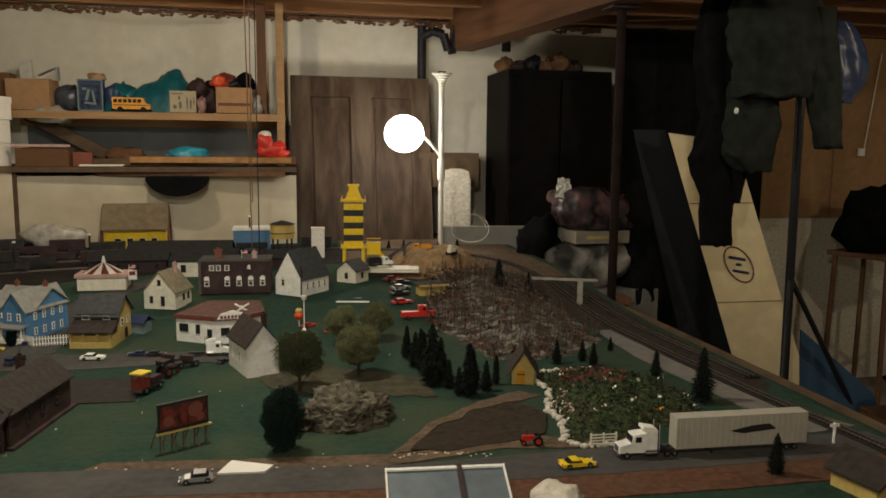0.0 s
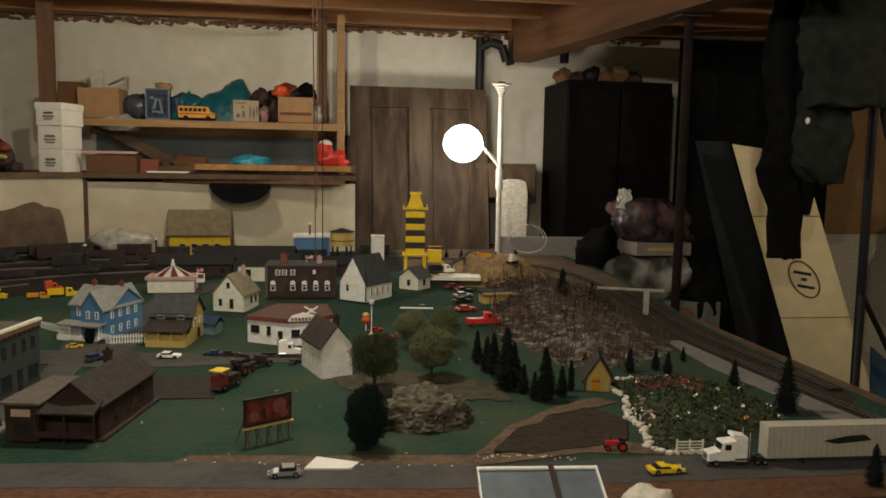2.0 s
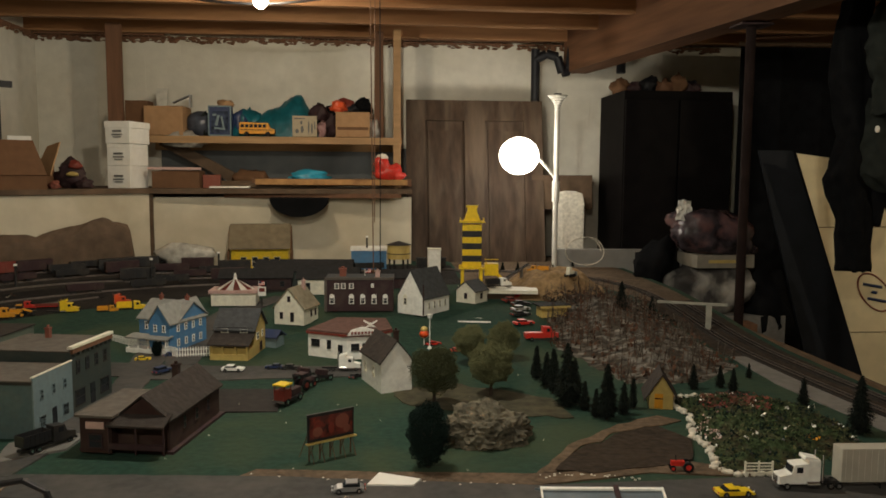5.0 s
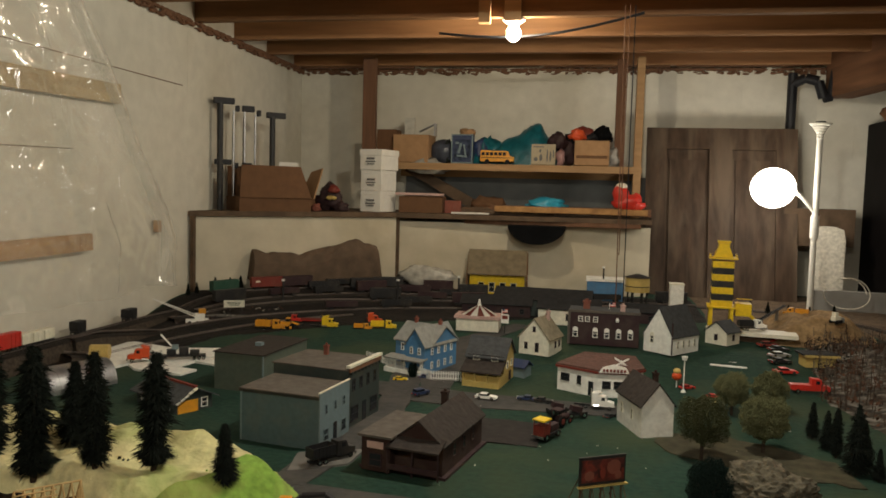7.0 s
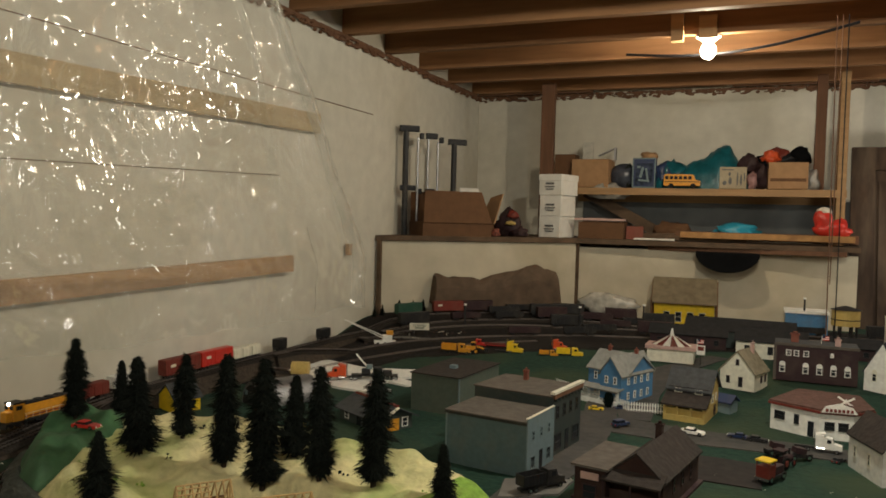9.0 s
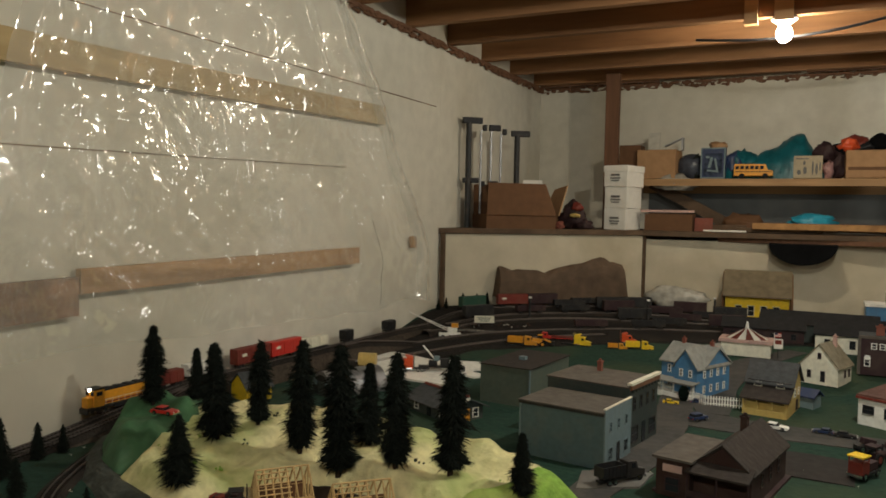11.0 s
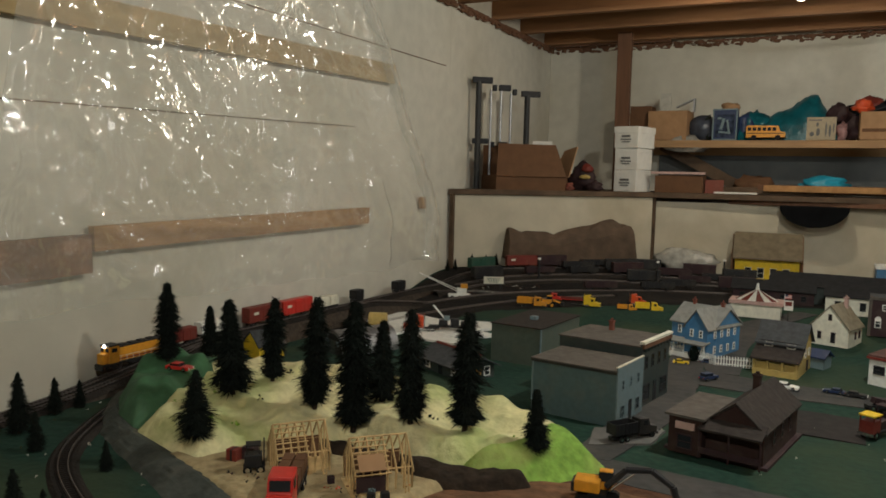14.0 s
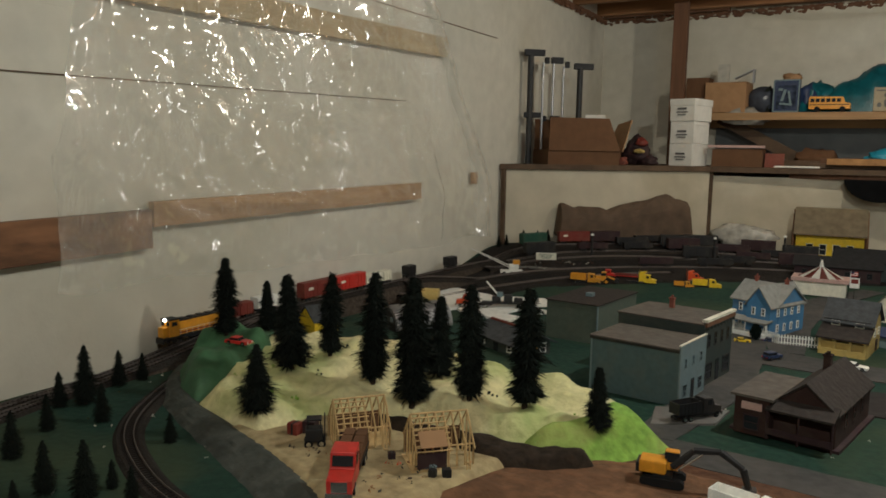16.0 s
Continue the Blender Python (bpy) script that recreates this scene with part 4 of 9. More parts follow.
sheet_on("car_park", [(-0.535, 2.03), (-0.335, 2.015), (-0.335, 1.825), (-0.50, 1.835)], DARKLOT, "dark brown car park beside the brick house", "car park", lift=0.0032)
sheet_on("truck_pad", [(-0.86, 1.64), (-0.72, 1.70), (-0.73, 1.60), (-0.84, 1.525)], PAVE, "pale pavement under the dark truck", "pavement", lift=0.005)
sheet_on("verge", [(-0.86, 1.372), (-0.45, 1.337), (0.10, 1.267), (0.40, 1.262), (1.22, 1.24), (1.22, 1.15), (0.75, 1.15), (0.40, 1.165), (0.05, 1.19), (-0.45, 1.265), (-0.86, 1.31)], REDSOIL, "reddish brown soil along the road", "soil", lift=0.0022)
sheet_on("verge_dirt", [(-0.36, 1.432), (0.19, 1.357), (0.42, 1.40), (0.62, 1.366), (0.62, 1.40), (0.52, 1.45), (0.40, 1.42), (0.20, 1.41), (-0.10, 1.44), (-0.33, 1.47)], BROWNSOIL, "dull brown soil beside the road", "soil", lift=0.0026)
sheet_on("field", [(0.235, 1.425), (0.32, 1.53), (0.44, 1.63), (0.53, 1.66), (0.57, 1.57), (0.53, 1.46), (0.42, 1.42), (0.30, 1.40)], DARKEARTH, "dark brown ploughed model field", "field", lift=0.004, wobble=0.012)
sheet_on("field_path", [(0.20, 1.41), (0.30, 1.56), (0.45, 1.68), (0.56, 1.74), (0.60, 1.70), (0.54, 1.67), (0.44, 1.64), (0.32, 1.545), (0.235, 1.42)], BROWNSOIL, "brown dirt path beside the field", "path", lift=0.0024, wobble=0.014)
sheet_on("bare_patch", [(-0.06, 2.0), (0.10, 2.06), (0.34, 1.90), (0.36, 1.74), (0.10, 1.80), (-0.04, 1.88)], material("worn_brown_green", (0.055, 0.05, 0.03), 0.95, vary=0.4, scale=30), "worn brown patch in the green ground", "ground", lift=0.002, wobble=0.03)
sheet_on("white_card", [(-0.118, 1.372), (-0.096, 1.427), (-0.019, 1.391), (-0.034, 1.364)], WHITECARD, "white paper lying beside the road", "paper", lift=0.006, wobble=0.0, kind="thing")
mound("quarry_ground", [(0.30, 3.45), (0.30, 4.66), (1.21, 4.66), (1.21, 3.05), (1.0, 3.05), (0.9, 3.4), (0.6, 3.3)], 0.0025, 0.03, BROWNSOIL, "dull brown earth behind the quarry", "ground", rough=0.001, seed=5, cell=0.03)
mound("trackside", [(0.985, 2.05), (1.0, 3.10), (1.222, 3.10), (1.225, 1.70), (1.16, 1.62), (1.06, 2.05)], 0.0022, 0.02, DARKEARTH, "dark trackside earth", "ground", rough=0.001, seed=6, cell=0.02)
sheet_on("side_road", [(1.00, 2.30), (1.05, 2.30), (1.10, 1.60), (1.20, 1.38), (1.08, 1.36), (1.035, 1.55), (0.985, 2.0)], PAVE, "pale grey model road by the track", "road", lift=0.003)
mound("yard_ground", [(-2.03, 2.1), (-1.80, 2.2), (-1.6, 2.75), (-1.0, 3.13), (-0.2, 3.42), (0.3, 3.5), (0.3, 4.2), (-1.2, 4.1), (-2.03, 3.38)], 0.003, 0.03, YARDCINDER, "dark cinder ground of the rail yard", "ground", rough=0.001, seed=4, cell=0.025)
sheet_on("white_slab", [(-1.95, 2.37), (-1.985, 2.48), (-1.862, 2.585), (-1.68, 2.535), (-1.48, 2.585), (-1.45, 2.52), (-1.50, 2.455), (-1.63, 2.43), (-1.70, 2.36), (-1.72, 2.25), (-1.866, 2.24)], P_WHITE, "white slab of the loading yard", "slab", lift=0.008, kind="thing")
sheet_on("white_slab", [(-1.50, 2.45), (-1.41, 2.415), (-1.44, 2.37), (-1.52, 2.395), (-1.54, 2.31), (-1.46, 2.29), (-1.475, 2.22), (-1.65, 2.245), (-1.70, 2.29), (-1.66, 2.37), (-1.60, 2.42)], P_WHITE, "white strip of the loading yard", "slab", lift=0.007, kind="thing")
FOREST = [(0.47, 2.46), (0.58, 3.1), (0.72, 3.35), (0.99, 3.05), (0.985, 2.2), (0.80, 2.02), (0.58, 2.0)]
mound("burnt_forest_floor", FOREST, 0.05, 0.3, ASH, "mottled ash grey and brown forest floor", "ground", rough=0.016, seed=3)
HILL = [(-1.84, 1.42), (-1.76, 1.26), (-1.66, 1.09), (-1.50, 1.03), (-1.41, 1.02), (-1.36, 1.15), (-1.24, 1.225), (-1.13, 1.20), (-1.0, 1.195), (-0.88, 1.27), (-0.77, 1.41), (-0.92, 1.56), (-1.12, 1.60), (-1.30, 1.66), (-1.55, 1.66), (-1.80, 1.62)]
mound("sand_hill", HILL, 0.062, 0.07, SAND_HILL, "cream sandy model hill", "hill", rough=0.032, seed=11)
mound("green_slope", [(-1.03, 1.23), (-0.96, 1.185), (-0.86, 1.255), (-0.755, 1.41), (-0.86, 1.53), (-0.95, 1.48), (-0.97, 1.36)], 0.066, 0.075, LIME, "bright lime green end of the hill", "hill", rough=0.016, seed=12)
MOSSBANK = [(-1.95, 1.34), (-1.86, 1.22), (-1.76, 1.135), (-1.66, 1.10), (-1.63, 1.20), (-1.66, 1.32), (-1.70, 1.42), (-1.80, 1.56), (-1.94, 1.56)]
mound("green_rock_bank", MOSSBANK, 0.072, 0.05, MOSS, "green painted plaster bank", "hill", rough=0.034, seed=13, cell=0.008)
mound("house_pad", [(-1.52, 1.03), (-1.36, 0.975), (-1.235, 0.918), (-1.14, 0.862), (-1.06, 0.905), (-1.03, 0.99), (-1.0, 1.10), (-0.975, 1.19), (-1.10, 1.24), (-1.26, 1.26), (-1.42, 1.19)], 0.022, 0.02, material("tan_plot_sand", (0.40, 0.32, 0.17), 0.95, vary=0.25, scale=50, bump=0.6, stain=(0.22, 0.15, 0.075), stain_amount=0.6, stain_scale=9), "sandy building plot", "ground", rough=0.003, seed=14)
mound("dirt_plot", [(-1.06, 1.0), (-0.60, 1.12), (-0.54, 1.30), (-0.75, 1.345), (-0.98, 1.28), (-1.02, 1.16)], 0.014, 0.04, material("dug_red_earth", (0.17, 0.088, 0.045), 0.95, vary=0.35, scale=45, bump=0.7, stain=(0.09, 0.05, 0.028), stain_amount=0.6, stain_scale=8), "brown dug earth at the building site", "ground", rough=0.008, seed=15)
mound("quarry_heap", [(0.46, 3.12), (0.46, 3.5), (0.62, 3.72), (0.93, 3.45), (0.88, 3.20), (0.66, 3.08)], 0.075, 0.14, QUARRY, "tan sand heaps of the quarry", "hill", rough=0.03, seed=16)
mound("shrub_slope", [(-0.98, 0.98), (-0.75, 1.06), (-0.62, 1.15), (-0.66, 1.02), (-0.8, 0.9)], 0.03, 0.07, BEDGREEN, "dark green shrub slope by the building site", "hill", rough=0.02, seed=17)
BED = [(0.66, 1.875), (0.88, 1.86), (0.965, 1.64), (0.91, 1.49), (0.66, 1.385), (0.56, 1.39), (0.585, 1.50), (0.625, 1.74)]
mound("flower_bed", BED, 0.028, 0.07, BEDGREEN, "dense dark green flower bed", "flower bed", rough=0.02, seed=18)
GREYPLASTER = material("grey_green_plaster", (0.058, 0.064, 0.055), 0.9, vary=0.35, scale=24, bump=0.8, stain=(0.12, 0.12, 0.10), stain_amount=0.5, stain_scale=11)
top = [(-1.90, 1.30, 1.020), (-1.797, 1.186, 1.024), (-1.72, 1.13, 1.024), (-1.626, 1.081, 1.023), (-1.491, 1.034, 1.023), (-1.373, 0.992, 1.023), (-1.239, 0.928, 1.023), (-1.129, 0.862, 1.021), (-1.04, 0.80, 1.012)]
foot = [(-1.925, 1.275), (-1.835, 1.165), (-1.73, 1.085), (-1.60, 1.017), (-1.45, 0.952), (-1.335, 0.895), (-1.235, 0.845), (-1.14, 0.79), (-1.07, 0.74)]
bm = bmesh.new()
rows = []
for i in range(len(top) - 1):
    for k in range(14):
        u = k / 14
        a, b = Vector(top[i]).lerp(Vector(top[i + 1]), u), Vector((*foot[i], 0.995)).lerp(Vector((*foot[i + 1], 0.995)), u)
        row = []
        for q in range(11):
            w = q / 10
            p = b.lerp(a, w)
            n = 0.005 * noise.noise(Vector((p.x * 16, p.y * 16, w * 2))) + 0.003 * noise.noise(Vector((p.x * 55, p.y * 55, w * 9)))
            row.append(bm.verts.new((p.x + n * 0.7, p.y - n * 0.7, p.z + 0.004 * math.sin(w * math.pi) + 0.5 * n)))
        back = b.lerp(a, 1.5)
        row.append(bm.verts.new((back.x, back.y, a.z - 0.012)))
        rows.append(row)
for r0, r1 in zip(rows, rows[1:]):
    for q in range(11):
        bm.faces.new((r0[q], r1[q], r1[q + 1], r0[q + 1]))
solid("retaining_bank", bm, GREYPLASTER, "grey green plaster retaining bank below the building plot", "bank", kind="structure")

# ---- model houses ----
def window(parent, at, w, h, rz, frame_mat, arched=False):
    """A model window: frame with a dark pane and a bar."""
    bm = bmesh.new()
    t = 0.0022
    for dx in (-w / 2 + t / 2, w / 2 - t / 2):
        box(bm, (dx, 0, 0), (t, 0.0022, h))
    for dz in (-h / 2 + t / 2, h / 2 - t / 2, 0):
        box(bm, (0, -0.0002 if dz else 0, dz), (w - 2 * t if dz == 0 else w + 0.001, 0.0024, t if dz else t * 0.6))
    if arched:
        tube(bm, (0, -0.0011, h / 2), (0, 0.0011, h / 2), w / 2, None, 12)
    fr = part("window", bm, frame_mat, parent)
    fr.location, fr.rotation_euler = at, (0, 0, radians(rz))
    bm = bmesh.new()
    box(bm, (0, 0.0004, 0), (w - t, 0.0012, h - t))
    part("pane", bm, GLASS, fr)
    return fr


def on_face(face, w, d, u, v, out=0.0008):
    """Place and turn for something at u along and v up a face of a w by d block."""
    if face == "F":
        return (u, -d / 2 - out, v), 0
    if face == "B":
        return (-u, d / 2 + out, v), 180
    if face == "R":
        return (w / 2 + out, u, v), 90
    return (-w / 2 - out, -u, v), -90


def openings(parent, w, d, spec, frame_mat, door_mat=None):
    for face, u, v, ww, hh, kind in spec:
        at, rz = on_face(face, w, d, u, v)
        if kind == "d":
            bm = bmesh.new()
            box(bm, (0, 0, 0), (ww, 0.002, hh))
            box(bm, (ww * 0.3, -0.0015, 0), (0.0015, 0.0015, 0.0015))
            o = part("door", bm, door_mat or GLASS, parent)
            o.location, o.rotation_euler = at, (0, 0, radians(rz))
        else:
            window(parent, at, ww, hh, rz, frame_mat, kind == "a")


def gable_roof(parent, w, d, eave, ridge, mat, along="y", over=0.006, at=(0, 0, 0), thick=0.0035):
    half = (w if along == "y" else d) / 2 + over
    L = (d if along == "y" else w) / 2 + over
    slope = (ridge - eave) / ((w if along == "y" else d) / 2)
    ze = eave - over * slope
    bm = bmesh.new()
    profile(bm, [(-half, ze), (0, ridge), (half, ze), (half, ze + thick), (0, ridge + thick * 1.2), (-half, ze + thick)], -L, L, "y" if along == "y" else "x")
    bmesh.ops.translate(bm, verts=bm.verts, vec=at)
    r = part("roof", bm, mat, parent)
    return r


def gable_body(parent, w, d, eave, ridge, mat, along="y", name="wall"):
    bm = bmesh.new()
    if along == "y":
        profile(bm, [(-w / 2, 0), (w / 2, 0), (w / 2, eave), (0, ridge), (-w / 2, eave)], -d / 2, d / 2)
    else:
        profile(bm, [(-d / 2, 0), (d / 2, 0), (d / 2, eave), (0, ridge), (-d / 2, eave)], -w / 2, w / 2, "x")
    return part(name, bm, mat, parent)


def chimney(parent, at, h, s=0.012, mat=None):
    bm = bmesh.new()
    box(bm, (at[0], at[1], at[2] + h / 2), (s, s, h))
    box(bm, (at[0], at[1], at[2] + h - 0.002), (s * 1.25, s * 1.25, 0.004))
    tube(bm, (at[0], at[1], at[2] + h), (at[0], at[1], at[2] + h + 0.006), s * 0.28, None, 8)
    part("chimney", bm, mat or CHIMBRICK, parent)


def place(cx, cy, w, d, rz):
    """Middle of a w by d plan whose front left corner is at cx, cy."""
    a = radians(rz)
    return (cx + w / 2 * math.cos(a) - d / 2 * math.sin(a), cy + w / 2 * math.sin(a) + d / 2 * math.cos(a))


# brown brick house with a flat wing
h = thing("brick_house", (-0.580, 1.712, 1.0), -11, "dark brown brick model house with a shingled gable", "house", "model houses")
w, d = 0.18, 0.25
bm = bmesh.new()
box(bm, (0, 0, 0.003), (w + 0.02, d + 0.02, 0.006))
part("base", bm, P_BROWN, h)
bm = bmesh.new()
box(bm, (-0.052, -0.065, 0.042), (0.066, d - 0.07, 0.074))
part("wing", bm, P_BRICK, h)
bpart("flat_roof", (-0.052, -0.065, 0.081), (0.080, d - 0.056, 0.005), ROOFTAN, h)
bm = bmesh.new()
profile(bm, [(-0.02, 0.006), (0.09, 0.006), (0.09, 0.072), (0.035, 0.114), (-0.02, 0.072)], -d / 2 - 0.004, d / 2)
part("wall", bm, P_BRICK, h)
r = gable_roof(h, 0.11, d + 0.008, 0.072, 0.116, ROOFBROWN, at=(0.035, 0, 0))
bm = bmesh.new()
profile(bm, [(-0.165, 0.062), (-0.122, 0.078), (-0.122, 0.082), (-0.165, 0.066)], -0.025, 0.095, "x")
part("porch_roof", bm, ROOFBROWN, h)
for px in (-0.022, 0.034, 0.092):
    tpart("porch_post", (px, -0.16, 0.006), (px, -0.16, 0.064), 0.002, P_BROWN, h, seg=6)
bpart("porch_rail", (0.035, -0.16, 0.022), (0.115, 0.003, 0.012), P_BROWN, h)
openings(h, w, d, [("F", 0.0, 0.03, 0.022, 0.034, "w"), ("F", 0.03, 0.03, 0.018, 0.045, "d"), ("F", 0.065, 0.03, 0.022, 0.034, "w"), ("F", 0.035, 0.092, 0.011, 0.020, "w"), ("R", -0.06, 0.045, 0.018, 0.03, "w"), ("R", 0.0, 0.045, 0.018, 0.03, "w"), ("R", 0.06, 0.045, 0.018, 0.03, "w")], P_BRICK, P_BROWN)
bpart("sign", (-0.052, -0.157, 0.062), (0.038, 0.003, 0.014), P_PINK, h, label="faded pinkish sign board")
chimney(h, (0.025, 0.045, 0.095), 0.045, 0.014, P_BRICK)
window(h, (-0.052, -0.1565, 0.03), 0.03, 0.03, 0, P_BROWN)

# slate teal shop, two storeys
x, y = place(-1.025, 1.70, 0.205, 0.15, -8.5)
h = thing("teal_shop", (x, y, 1.0), -8.5, "plain slate teal two-storey model shop", "shop", "model houses")
bpart("wall", (0, 0, 0.062), (0.205, 0.15, 0.124), P_TEAL, h)
bpart("facade", (0.1035, 0, 0.066), (0.003, 0.152, 0.134), P_PALEBLUE, h, label="paler grey blue shop front")
bpart("roof", (-0.002, 0, 0.1255), (0.212, 0.158, 0.003), ROOFTAN, h)
bpart("eave_board", (-0.002, -0.0775, 0.1215), (0.21, 0.003, 0.006), P_BLACK, h)
bpart("corner_trim", (-0.1035, -0.075, 0.062), (0.004, 0.004, 0.124), P_PALEBLUE, h)
bpart("cornice", (0.1035, 0, 0.1343), (0.005, 0.153, 0.0025), P_CREAM, h)
openings(h, 0.208, 0.15, [("R", -0.045, 0.09, 0.014, 0.024, "w"), ("R", 0.0, 0.09, 0.014, 0.024, "w"), ("R", 0.045, 0.09, 0.014, 0.024, "w"), ("R", -0.045, 0.03, 0.026, 0.03, "w"), ("R", 0.0, 0.026, 0.018, 0.045, "d"), ("R", 0.045, 0.03, 0.026, 0.03, "w")], P_PALEBLUE)

# dark green shop with a parapet
x, y = place(-1.02, 1.875, 0.215, 0.175, -10)
h = thing("dark_green_shop", (x, y, 1.0), -10, "dark green model shop with a flat roof and cornice", "shop", "model houses")
bpart("wall", (0, 0, 0.074), (0.215, 0.175, 0.148), P_GREENGREY, h)
bpart("roof", (0, 0, 0.1495), (0.222, 0.18, 0.003), ROOFTAN, h)
bpart("facade", (0.1085, 0, 0.079), (0.003, 0.177, 0.158), P_GREENGREY, h)
bpart("cornice", (0.111, 0, 0.1595), (0.012, 0.185, 0.006), P_CREAM, h)
bpart("cornice_board", (0.1135, 0, 0.150), (0.005, 0.18, 0.010), OLDWOOD, h)
for k in range(9):
    bpart("bracket", (0.114, -0.08 + k * 0.02, 0.142), (0.008, 0.004, 0.008), P_GREENGREY, h)
chimney(h, (-0.03, 0.05, 0.151), 0.026, 0.011, CHIMBRICK)
openings(h, 0.219, 0.175, [("R", -0.06 + k * 0.04, 0.108, 0.016, 0.032, "w") for k in range(4)] + [("R", -0.055, 0.035, 0.04, 0.04, "w"), ("R", 0.0, 0.03, 0.02, 0.05, "d"), ("R", 0.055, 0.035, 0.04, 0.04, "w")], P_BLACK)

# olive store behind
h = thing("olive_store", (-1.212, 2.245, 1.0), -6, "plain olive grey box-shaped model store", "shop", "model houses")
bpart("wall", (0, 0, 0.055), (0.16, 0.28, 0.11), P_OLIVE, h)
bpart("roof", (0, 0, 0.1115), (0.168, 0.288, 0.003), ROOFBROWN, h)
bpart("corner_trim", (0.0805, -0.1405, 0.055), (0.004, 0.004, 0.11), P_PALEBLUE, h)
bpart("vent", (0.0, -0.02, 0.118), (0.02, 0.02, 0.010), P_PALEBLUE, h)
openings(h, 0.16, 0.28, [("R", 0.05, 0.03, 0.03, 0.04, "w")], P_OLIVE)

# blue house with white fence
x, y = place(-0.86, 2.50, 0.135, 0.17, -24)
h = thing("blue_house", (x, y, 1.0), -24, "sky blue model house with grey roofs and white porch", "house", "model houses")
h.scale = (1.06, 1.06, 1.14)
gable_body(h, 0.072, 0.17, 0.088, 0.132, P_BLUE).location = (0.03, -0.006, 0)
gable_body(h, 0.145, 0.13, 0.088, 0.130, P_BLUE, "x").location = (-0.005, 0.015, 0)
gable_roof(h, 0.072, 0.17, 0.088, 0.132, ROOFGREY, at=(0.03, -0.006, 0))
gable_roof(h, 0.145, 0.13, 0.088, 0.130, ROOFGREY, "x", at=(-0.005, 0.015, 0))
for px in (-0.065, -0.03, 0.005, 0.04, 0.068):
    tpart("porch_post", (px, -0.112, 0), (px, -0.112, 0.045), 0.0018, P_WHITE, h, seg=6)
bpart("porch_roof", (0.0, -0.10, 0.047), (0.142, 0.04, 0.004), ROOFGREY, h, rx=8)
bpart("porch_deck", (0.0, -0.10, 0.008), (0.142, 0.035, 0.016), P_WHITE, h)
openings(h, 0.06, 0.182, [("F", 0.016, 0.070, 0.011, 0.020, "w"), ("F", 0.046, 0.070, 0.011, 0.020, "w"), ("F", 0.03, 0.03, 0.014, 0.034, "d"), ("F", 0.055, 0.032, 0.011, 0.022, "w")], P_WHITE)
openings(h, 0.135, 0.100, [("F", -0.05, 0.068, 0.011, 0.022, "w"), ("F", -0.024, 0.068, 0.011, 0.022, "w"), ("F", -0.05, 0.03, 0.011, 0.022, "w"), ("F", -0.024, 0.03, 0.011, 0.022, "w")], P_WHITE)
openings(h, 0.135, 0.17, [("R", u, v, 0.011, 0.020, "w") for u in (-0.055, -0.02, 0.015, 0.05) for v in (0.028, 0.068)], P_WHITE)
chimney(h, (-0.045, 0.015, 0.122), 0.024, 0.009)
chimney(h, (0.045, 0.02, 0.122), 0.024, 0.009)
fence = thing("picket_fence", (-0.985, 2.615, 1.0), -39, "white picket fence round the blue house", "fence")
fence.scale = (1.0, 1.0, 1.35)
bm = bmesh.new()
box(bm, (0, 0, 0.012), (0.0032, 0.0016, 0.024))
picket = mesh_of("picket", bm, P_WHITE)
for k in range(46):
    shared("picket", picket, fence, (k * 0.0078, 0, 0))
for k in range(30):
    shared("picket", picket, fence, (0.358 + k * 0.0052, k * 0.0058, 0), 48)
for z in (0.007, 0.018):
    bpart("rail", (0.178, 0.0015, z), (0.36, 0.0012, 0.002), P_WHITE, fence)
    bpart("rail", (0.434, 0.0855, z), (0.232, 0.0012, 0.002), P_WHITE, fence, rz=48)

# yellow house with two roof tiers
x, y = place(-0.605, 2.37, 0.12, 0.16, -12)
h = thing("yellow_house", (x, y, 1.0), -10, "butter yellow model house with dark grey roofs", "house", "model houses")
bpart("lower_wall", (0, -0.055, 0.018), (0.12, 0.05, 0.036), P_YELLOW, h)
gable_body(h, 0.12, 0.11, 0.088, 0.138, P_YELLOW, "x").location = (0, 0.02, 0)
gable_roof(h, 0.12, 0.11, 0.088, 0.138, SLATE, "x", at=(0, 0.02, 0), over=0.008)
bm = bmesh.new()
profile(bm, [(-0.095, 0.045), (-0.03, 0.074), (-0.03, 0.078), (-0.095, 0.049)], -0.066, 0.066, "x")
part("porch_roof", bm, ROOFBROWN, h)
for px in (-0.056, -0.02, 0.02, 0.056):
    bpart("porch_post", (px, -0.085, 0.024), (0.006, 0.006, 0.048), P_YELLOW, h)
bpart("porch_wall", (0, -0.086, 0.009), (0.118, 0.005, 0.018), P_YELLOW, h)
bpart("upper_front", (0, -0.0362, 0.080), (0.1205, 0.002, 0.024), P_BLACK, h, label="dark upper front wall")
openings(h, 0.12, 0.0755, [("F", -0.03, 0.081, 0.022, 0.013, "w"), ("F", 0.03, 0.081, 0.022, 0.013, "w")], P_CREAM)
openings(h, 0.12, 0.16, [("R", 0.0, 0.06, 0.02, 0.024, "w"), ("R", 0.045, 0.06, 0.014, 0.022, "w"), ("R", 0.03, 0.022, 0.02, 0.03, "d")], P_CREAM, P_BROWN)
h2 = thing("small_hut", (-0.435, 2.52, 1.004), -24, "small dark roofed hut beside the yellow house", "hut", "model houses")
bpart("wall", (0, 0, 0.018), (0.05, 0.05, 0.036), P_PALEBLUE, h2)
gable_roof(h2, 0.05, 0.05, 0.036, 0.052, P_NAVY, "x")

